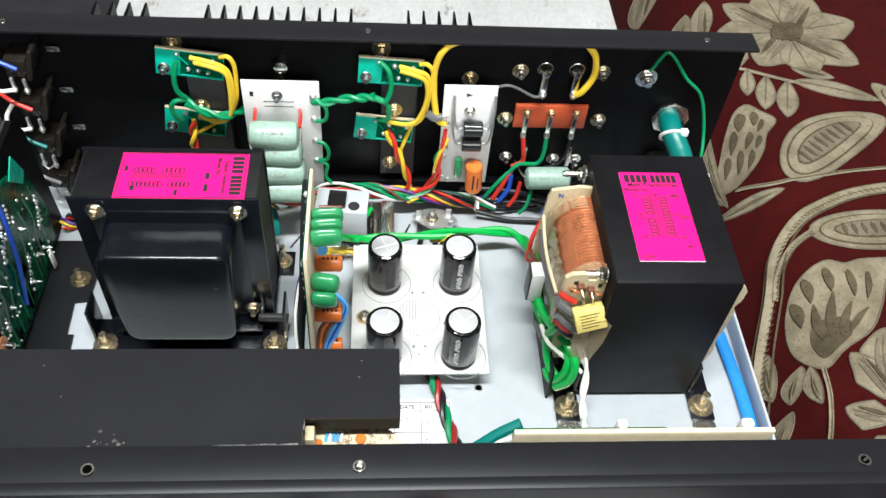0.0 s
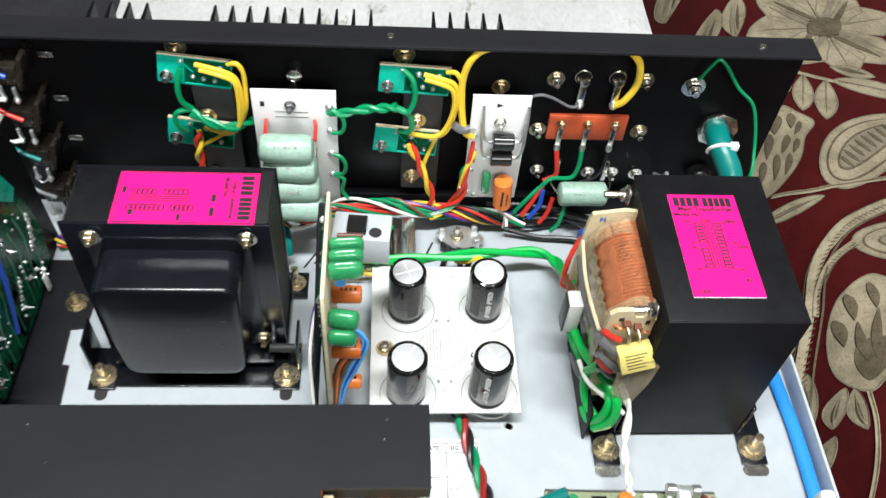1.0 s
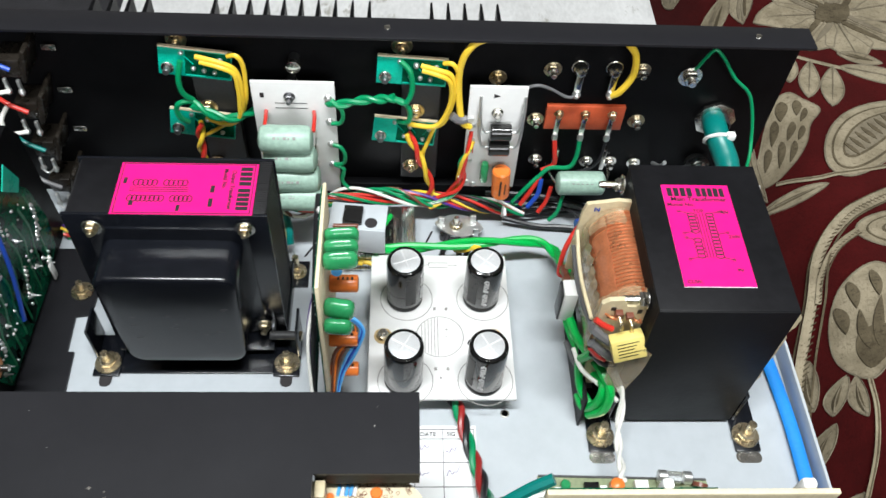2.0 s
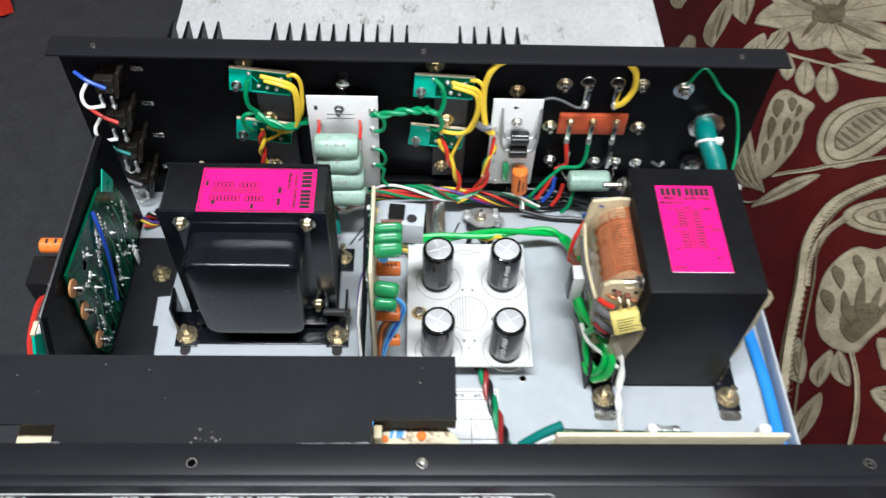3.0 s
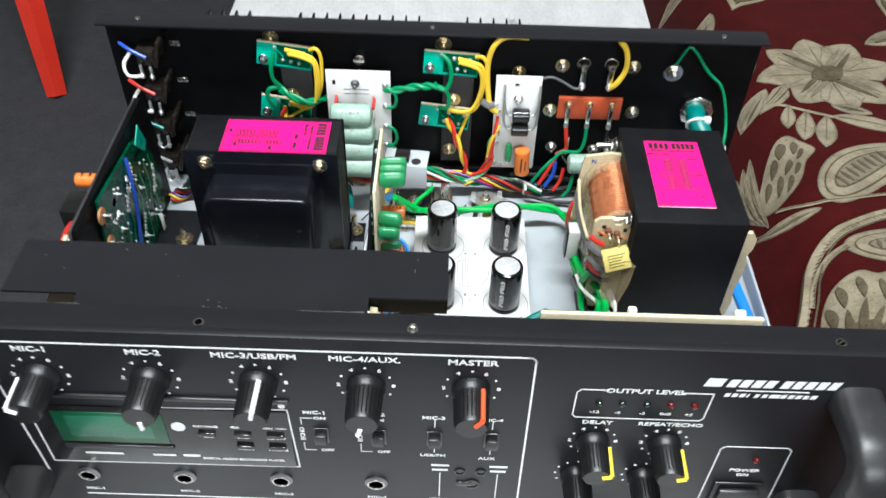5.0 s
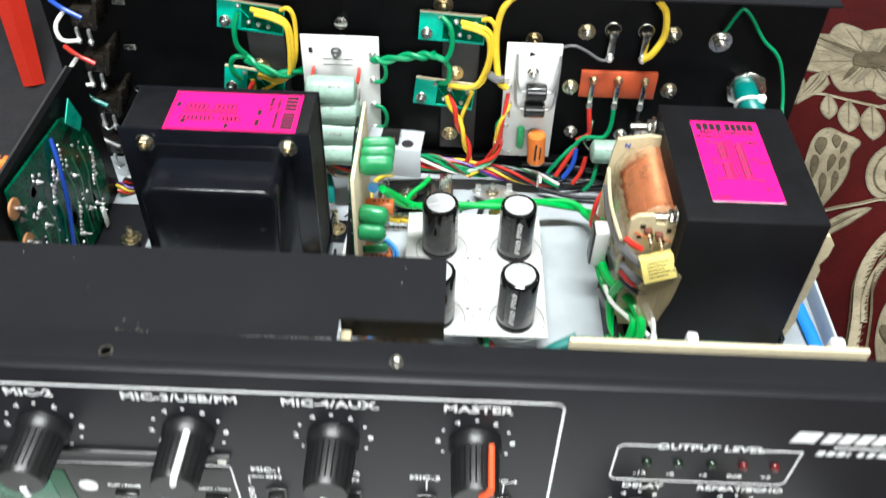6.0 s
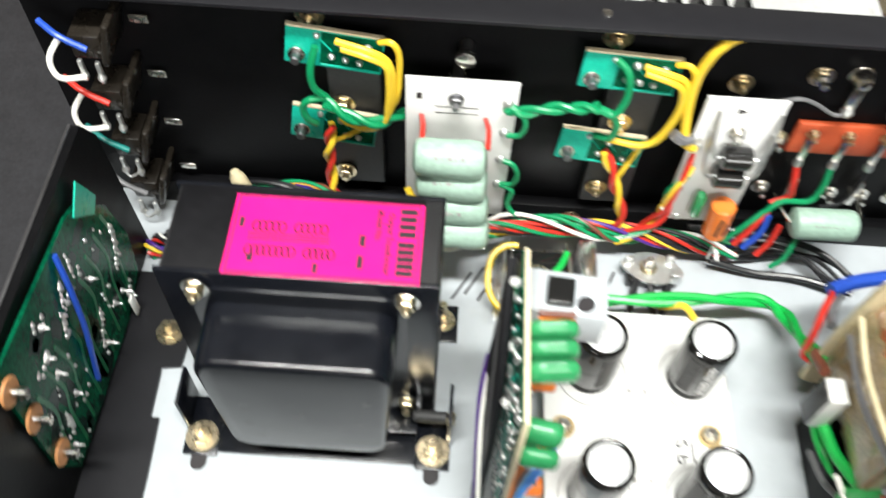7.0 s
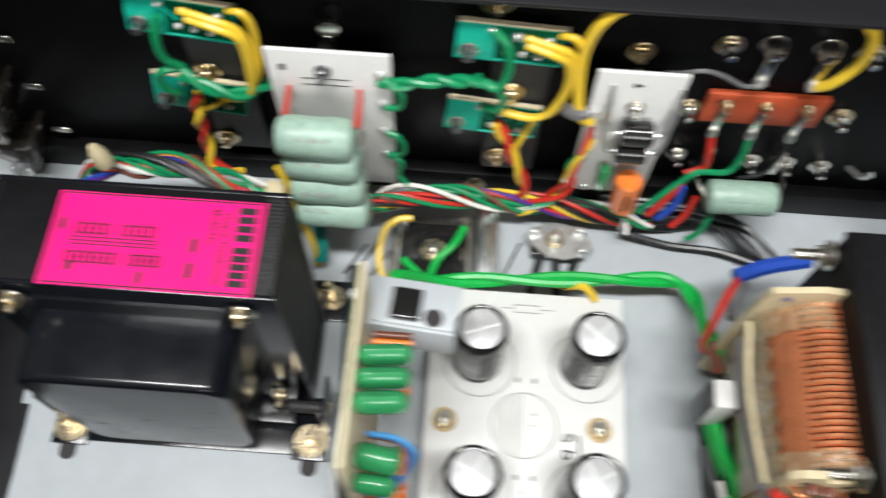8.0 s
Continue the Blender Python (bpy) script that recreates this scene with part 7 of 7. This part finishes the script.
grid = [[bm.verts.new((0.235 + 1.0 * i / nx, -0.75 + 2.2 * j / ny, seat_z(0.235 + 1.0 * i / nx, -0.75 + 2.2 * j / ny))) for j in range(ny + 1)] for i in range(nx + 1)]
for i in range(nx):
    for j in range(ny):
        bm.faces.new((grid[i][j], grid[i + 1][j], grid[i + 1][j + 1], grid[i][j + 1]))
r = bmesh.ops.extrude_face_region(bm, geom=list(bm.faces))
for v in r["geom"]:
    if isinstance(v, bmesh.types.BMVert):
        v.co.z = FLOOR_Z + 0.03
part("seat_cushion", bm, "maroon", sofa)


SIDE_VEINS = []


def motif(outline, mat_name, lift, name="woven_motif"):
    """A woven figure that lies on the seat: an outline of (x, y) pairs, slightly raised."""
    bm = bmesh.new()
    cx, cy = sum(p[0] for p in outline) / len(outline), sum(p[1] for p in outline) / len(outline)
    n = len(outline)
    mid = bm.verts.new((cx, cy, seat_z(cx, cy) + lift + 0.0003))
    rings = []
    for k in (0.25, 0.5, 0.75, 1.0):
        rings.append([bm.verts.new((cx + (x - cx) * k, cy + (y - cy) * k, seat_z(cx + (x - cx) * k, cy + (y - cy) * k) + lift + 0.0003 * (1 - k))) for x, y in outline])
    rings.append([bm.verts.new((x, y, seat_z(x, y) - 0.0006)) for x, y in outline])
    for i in range(n):
        j = (i + 1) % n
        bm.faces.new((mid, rings[0][i], rings[0][j]))
        for a, b in zip(rings, rings[1:]):
            bm.faces.new((a[i], b[i], b[j], a[j]))
    done = part(name, bm, mat_name, sofa)
    if name == "woven_motif":
        edge = [Vector((x, y, seat_z(x, y) + lift + 0.0002)) for x, y in outline]
        part("woven_outline", sweep(edge + edge[:1], 0.0008, 4, flat=0.5), "motif_mid", sofa)
    return done


def leaf_line(p, q, width, bend=0.0, fat=0.5, lobes=0, depth=0.15, n=18):
    """Outline of a leaf from p to q; fat: where it is widest; lobes: scallops on its edge."""
    p, q = Vector(p), Vector(q)
    d = q - p
    nrm = Vector((-d.y, d.x)).normalized()
    pts = []
    for side in (1, -1):
        rng = range(n + 1) if side > 0 else range(n - 1, 0, -1)
        for i in rng:
            t = i / n
            s = t ** (math.log(0.5) / math.log(fat))
            w = math.sin(math.pi * s) ** 0.8 * width / 2
            if lobes:
                w *= 1 - depth * abs(math.sin(math.pi * lobes * t))
            c = p + d * t + nrm * bend * math.sin(math.pi * t)
            pts.append(tuple(c + nrm * side * w))
    return pts


def leaf(p, q, width, bend=0.0, fat=0.5, lobes=0, veins=3):
    """A pale leaf with a soft rib and, where it has veins, a shaded inner figure."""
    motif(leaf_line(p, q, width, bend, fat, lobes), "motif", 0.0010)
    p, q = Vector(p), Vector(q)
    a, b = p.lerp(q, 0.14), p.lerp(q, 0.78)
    nrm = Vector((-(q - p).y, (q - p).x)).normalized()
    mid = [p.lerp(q, t) + nrm * bend * math.sin(math.pi * t) for t in np.linspace(0.06, 0.86, 12)]
    part("woven_vein", sweep([Vector((v.x, v.y, seat_z(v.x, v.y) + 0.0022)) for v in mid], [0.0009 - 0.00006 * i for i in range(12)], 4, flat=0.5), "motif_mid", sofa)
    for k in range(veins):
        o = (k - (veins - 1) / 2) * width * 0.5 / max(1, veins)
        motif(leaf_line(a + nrm * (o + bend * 0.7), b + nrm * (o + bend * 0.7), width * 0.26 / veins, bend * 0.3, 0.4), "motif2" if k % 2 == 0 else "motif_mid", 0.0022, "woven_shading")


def stem(pts, w, cord=True):
    path = smooth_path([(x, y, 0) for x, y in pts], 10)
    path = [Vector((v.x, v.y, seat_z(v.x, v.y) + 0.0008)) for v in path]
    part("woven_stem", sweep(path, w / 2, 8, flat=0.25), "motif", sofa)
    if cord:
        path2 = [v + Vector((0, 0, w * 0.10)) for v in path]
        part("woven_stem", sweep(path2, w / 6, 6, flat=0.5), "motif2", sofa)


def ring_leaf(p, q, width, bend=0.0, fat=0.5):
    """A large pod with blunt ends: pale folds divided by dark lines round a striped core."""
    p, q = Vector(p), Vector(q)
    d = q - p
    nrm = Vector((-d.y, d.x)).normalized()

    def oval(lo, hi, w):
        pts = []
        for side in (1, -1):
            for i in (range(21) if side > 0 else range(19, 0, -1)):
                u = (1 - math.cos(math.pi * i / 20)) / 2
                t = lo + (hi - lo) * u
                pts.append(tuple(p + d * t + nrm * (bend * math.sin(math.pi * t) + side * w / 2 * math.sin(math.pi * u ** 0.85) ** 0.55)))
        return pts

    motif(oval(0, 1, width), "motif", 0.0010)
    for lo, hi, w, nm, up in ((0.06, 0.90, 0.80, "motif2", 0.0016), (0.07, 0.89, 0.73, "motif", 0.0022), (0.15, 0.80, 0.46, "motif2", 0.0028), (0.165, 0.785, 0.39, "motif_mid", 0.0034)):
        motif(oval(lo, hi, width * w), nm, up, "woven_shading")
    for k in range(8):
        t = 0.22 + 0.065 * k
        c = p + d * t + nrm * bend * math.sin(math.pi * t)
        motif(leaf_line(c - nrm * width * 0.15, c + nrm * width * 0.15, d.length * 0.030), "motif2", 0.0042, "woven_shading")


def tulip(base, tip, width, petals=5):
    """A tulip head: scalloped cup with dark flames between its petals."""
    b, t = Vector(base), Vector(tip)
    motif(leaf_line(b, t, width, 0, 0.60, 0, n=26), "motif", 0.0010)
    d = t - b
    nrm = Vector((-d.y, d.x)).normalized()
    for k in range(petals):
        s = (k - (petals - 1) / 2) / petals
        top = b + d * (1.02 - 0.5 * s * s) + nrm * s * width * 0.9
        motif(leaf_line(b + d * 0.40 + nrm * s * width * 0.5, top, width * 0.30, 0, 0.6), "motif", 0.0016)
        motif(leaf_line(b + d * 0.60 + nrm * s * width * 0.78, b + d * (0.88 - 0.4 * s * s) + nrm * s * width * 0.95, width * 0.085), "motif2", 0.0030, "woven_shading")
    for k in range(5):
        s = (k - 2) / 5
        motif(leaf_line(b + d * (0.10 + 0.15 * abs(s)), b + d * (0.62 - 0.5 * s * s) + nrm * s * width * 0.95, width * 0.13), "motif2", 0.0026, "woven_shading")


def closed(pts, steps=5):
    """A smooth closed outline through (x, y) points."""
    ring = [Vector((x, y, 0)) for x, y in pts]
    out, n = [], len(ring)
    for i in range(n):
        p0, p1, p2, p3 = ring[i - 1], ring[i], ring[(i + 1) % n], ring[(i + 2) % n]
        for k in range(steps):
            t = k / steps
            v = 0.5 * (2 * p1 + (p2 - p0) * t + (2 * p0 - 5 * p1 + 4 * p2 - p3) * t * t + (3 * p1 - p0 - 3 * p2 + p3) * t ** 3)
            out.append((v.x, v.y))
    return out


def rope(pts, w):
    """A woven cord: pale band with slanting dark ticks and a dark line on each side."""
    stem(pts, w, False)
    path = smooth_path([(x, y, 0) for x, y in pts], 24)
    for o in (-0.46, 0.02, 0.46):
        line = []
        for i, v in enumerate(path):
            t = (path[min(i + 1, len(path) - 1)] - path[max(i - 1, 0)]).normalized()
            q = v + Vector((-t.y, t.x, 0)) * o * w
            line.append(Vector((q.x, q.y, seat_z(q.x, q.y) + 0.0008 + w * 0.10)))
        part("woven_line", sweep(line, w * 0.075, 4, flat=0.6), "motif2", sofa)
    for i in range(0, len(path) - 3, 3):
        t = (path[i + 2] - path[i]).normalized()
        nrm = Vector((-t.y, t.x, 0))
        tick = [path[i] + nrm * w * 0.28, path[i] + t * w * 0.35 - nrm * w * 0.22]
        SIDE_VEINS.append([Vector((v.x, v.y, seat_z(v.x, v.y) + 0.0010 + w * 0.12)) for v in tick])


# arc and pods
rope([(0.272, -0.075), (0.282, -0.031), (0.290, 0.002), (0.302, 0.041), (0.313, 0.078), (0.332, 0.103), (0.361, 0.122), (0.399, 0.138), (0.452, 0.147), (0.52, 0.150)], 0.012)
rope([(0.304, 0.038), (0.310, 0.060), (0.322, 0.079), (0.342, 0.092)], 0.006)
ring_leaf((0.340, 0.091), (0.477, 0.100), 0.044)
ring_leaf((0.342, 0.157), (0.462, 0.240), 0.058, 0.012)
ring_leaf((0.500, 0.190), (0.470, 0.290), 0.040, -0.010)
stem([(0.304, 0.166), (0.326, 0.154), (0.347, 0.155), (0.402, 0.166), (0.461, 0.173), (0.53, 0.178)], 0.006)
leaf((0.288, 0.148), (0.334, 0.144), 0.014, -0.003, 0.5, 0, 1)
stem([(0.279, 0.190), (0.283, 0.165), (0.292, 0.150), (0.306, 0.150)], 0.006)
# tulip: leaning cup with a drawn-out tip
motif(closed([(0.315, -0.036), (0.303, -0.016), (0.304, 0.012), (0.313, 0.038), (0.326, 0.052), (0.344, 0.060), (0.358, 0.057), (0.376, 0.062), (0.407, 0.061), (0.388, 0.040), (0.374, 0.014), (0.356, -0.010), (0.330, -0.026)]), "motif", 0.0010)
motif(closed([(0.317, -0.028), (0.313, -0.012), (0.318, 0.002), (0.330, 0.004), (0.341, 0.000), (0.340, -0.012), (0.328, -0.022)]), "motif2", 0.0020, "woven_shading")
for p, q, w in (((0.310, 0.028), (0.311, 0.004), 0.008), ((0.321, 0.046), (0.321, 0.022), 0.008), ((0.338, 0.052), (0.337, 0.028), 0.009), ((0.357, 0.050), (0.354, 0.022), 0.008), ((0.374, 0.048), (0.364, 0.020), 0.006),
                ((0.320, -0.014), (0.322, 0.020), 0.007), ((0.325, -0.014), (0.338, 0.028), 0.008), ((0.331, -0.014), (0.350, 0.018), 0.007), ((0.338, -0.012), (0.362, 0.012), 0.006)):
    motif(leaf_line(p, q, w * 0.85, 0.0012, 0.42), "motif2", 0.0028, "woven_shading")
stem([(0.315, -0.036), (0.313, -0.060), (0.306, -0.090), (0.292, -0.130), (0.280, -0.170)], 0.0045)
for p, q, w in (((0.287, -0.042), (0.291, -0.002), 0.011), ((0.294, -0.052), (0.305, -0.027), 0.011), ((0.308, -0.062), (0.309, -0.030), 0.009), ((0.278, -0.088), (0.294, -0.058), 0.012),
                ((0.254, -0.120), (0.266, -0.085), 0.014), ((0.268, -0.140), (0.296, -0.112), 0.015)):
    leaf(p, q, w, 0.002, 0.5, 0, 1)
# branch with hanging leaves
stem([(0.318, 0.322), (0.335, 0.313), (0.365, 0.300), (0.394, 0.289)], 0.005, False)
leaf((0.345, 0.310), (0.335, 0.271), 0.014, 0, 0.55, 0, 0)
leaf((0.362, 0.300), (0.346, 0.249), 0.019, 0, 0.55, 0, 0)
leaf((0.382, 0.293), (0.365, 0.238), 0.021, 0, 0.55, 0, 0)
leaf((0.388, 0.292), (0.468, 0.264), 0.022, 0.002, 0.45, 0, 0)
leaf((0.392, 0.312), (0.432, 0.298), 0.016, 0, 0.5, 0, 1)
# crested leaf with flowing petals, and its neighbour on the roll
motif(closed([(0.292, 0.180), (0.300, 0.205), (0.309, 0.232), (0.320, 0.254), (0.331, 0.258), (0.340, 0.246), (0.352, 0.233), (0.338, 0.214), (0.330, 0.194), (0.318, 0.178), (0.302, 0.168)]), "motif", 0.0010)
for p, q, w in (((0.322, 0.250), (0.318, 0.228), 0.009), ((0.333, 0.246), (0.330, 0.228), 0.007), ((0.338, 0.234), (0.331, 0.220), 0.005), ((0.314, 0.232), (0.308, 0.206), 0.006), ((0.325, 0.222), (0.318, 0.204), 0.006),
                ((0.331, 0.214), (0.325, 0.200), 0.005), ((0.305, 0.206), (0.300, 0.184), 0.005), ((0.314, 0.206), (0.308, 0.180), 0.005), ((0.322, 0.200), (0.315, 0.180), 0.005)):
    motif(leaf_line(p, q, w, 0.001, 0.4), "motif2", 0.0026, "woven_shading")
for o in (-0.012, -0.006, 0.0, 0.006):
    leaf((0.294 + o * 0.4, 0.160 - o), (0.294 + o, 0.250 + o), 0.0075, 0.004, 0.5, 0, 1)
# large blossom
for k, (a, l, w) in enumerate(((15, 0.085, 0.050), (55, 0.080, 0.050), (95, 0.075, 0.050), (140, 0.075, 0.048), (185, 0.080, 0.048), (230, 0.072, 0.046), (275, 0.070, 0.050), (320, 0.080, 0.050))):
    c = Vector((0.405, 0.372))
    q = c + l * Vector((math.cos(radians(a)), math.sin(radians(a))))
    leaf(c - (q - c) * 0.05, q, w, 0, 0.62, 3, 2 if k % 2 else 0)
motif(leaf_line((0.385, 0.362), (0.425, 0.382), 0.034, 0, 0.5, 5, 0.2), "motif2", 0.0034, "woven_shading")
leaf((0.352, 0.350), (0.318, 0.310), 0.022, 0.004, 0.5, 3)
# far row
for p, q, w in (((0.262, 0.370), (0.280, 0.420), 0.024), ((0.292, 0.372), (0.312, 0.425), 0.022), ((0.318, 0.370), (0.330, 0.430), 0.020), ((0.266, 0.300), (0.290, 0.350), 0.022), ((0.300, 0.300), (0.330, 0.345), 0.022)):
    leaf(p, q, w, 0.002, 0.55, 0, 2)
for x, y in ((0.33, 0.52), (0.42, 0.56), (0.52, 0.50), (0.56, 0.36), (0.60, 0.22), (0.58, 0.08)):
    tulip((x, y), (x + 0.05, y + 0.08), 0.06)
for p, q, w in (((0.47, 0.44), (0.55, 0.47), 0.03), ((0.28, 0.47), (0.31, 0.54), 0.03), ((0.50, 0.32), (0.56, 0.30), 0.03), ((0.48, 0.02), (0.52, 0.07), 0.03), ((0.44, -0.03), (0.48, 0.03), 0.03)):
    leaf(p, q, w, 0.003, 0.5, 0, 2)
# large ringed flower near the front corner
c = Vector((0.385, -0.102))
for rad, nm, up in ((0.046, "motif", 0.0012), (0.041, "motif2", 0.0022), (0.037, "motif", 0.0032), (0.024, "motif2", 0.0040), (0.020, "motif", 0.0050)):
    motif([(c.x + rad * math.cos(a), c.y + rad * math.sin(a)) for a in np.linspace(0, 2 * math.pi, 30)[:-1]], nm, up, "woven_motif" if up == 0.0012 else "woven_shading")
for p, q, w, b in (((0.352, -0.062), (0.368, -0.008), 0.034, 0.004), ((0.348, -0.072), (0.333, -0.030), 0.030, -0.003), ((0.342, -0.088), (0.318, -0.072), 0.024, 0.002), ((0.344, -0.108), (0.316, -0.112), 0.022, 0.0),
                   ((0.350, -0.126), (0.331, -0.186), 0.030, 0.004), ((0.362, -0.140), (0.356, -0.190), 0.026, -0.003), ((0.386, -0.052), (0.398, -0.010), 0.030, 0.002), ((0.380, -0.150), (0.384, -0.200), 0.026, 0.002)):
    leaf(p, q, w, b, 0.45, 2, 2)
for p, q, w in (((0.300, -0.150), (0.320, -0.152), 0.010), ((0.290, -0.182), (0.322, -0.178), 0.012), ((0.262, -0.225), (0.250, -0.180), 0.016), ((0.300, -0.235), (0.350, -0.225), 0.016),
                ((0.276, -0.205), (0.318, -0.204), 0.014), ((0.255, -0.165), (0.285, -0.160), 0.012), ((0.320, -0.26), (0.37, -0.25), 0.018), ((0.330, -0.205), (0.352, -0.215), 0.012)):
    leaf(p, q, w, 0.002, 0.5, 0, 1)
stem([(0.240, -0.240), (0.275, -0.190), (0.320, -0.205), (0.40, -0.235)], 0.005)
# the pattern goes on over the rest of the seat
rnd = random.Random(21)
for i in range(6):
    for j in range(13):
        x, y = 0.30 + 0.16 * i + 0.03 * rnd.random(), -0.68 + 0.165 * j + 0.03 * rnd.random()
        if (x < 0.66 and -0.30 < y < 0.62) or x > 1.14 or y > 1.36:
            continue
        a = 6.28 * rnd.random()
        d = Vector((math.cos(a), math.sin(a)))
        if (i + j) % 3 == 0:
            tulip((x, y), (x + d.x * 0.085, y + d.y * 0.085), 0.065)
        elif (i + j) % 3 == 1:
            ring_leaf((x - d.x * 0.05, y - d.y * 0.05), (x + d.x * 0.06, y + d.y * 0.06), 0.045, 0.008)
        else:
            leaf((x, y), (x + d.x * 0.07, y + d.y * 0.07), 0.030, 0.004, 0.5, 3, 2)
            leaf((x, y), (x - d.y * 0.06, y + d.x * 0.06), 0.026, 0.003, 0.5, 0, 2)
            stem([(x, y), (x - d.x * 0.05, y - d.y * 0.03), (x - d.x * 0.09, y - d.y * 0.08)], 0.006)
bm = bmesh.new()
for i in range(0, len(SIDE_VEINS), 60):
    some = bmesh.new()
    for path in SIDE_VEINS[i:i + 60]:
        sweep(path, 0.0005, 4, some, 0.5)
    join(bm, some)
part("fine_veining", bm, "motif_edge", sofa)["kind"] = "stuff"
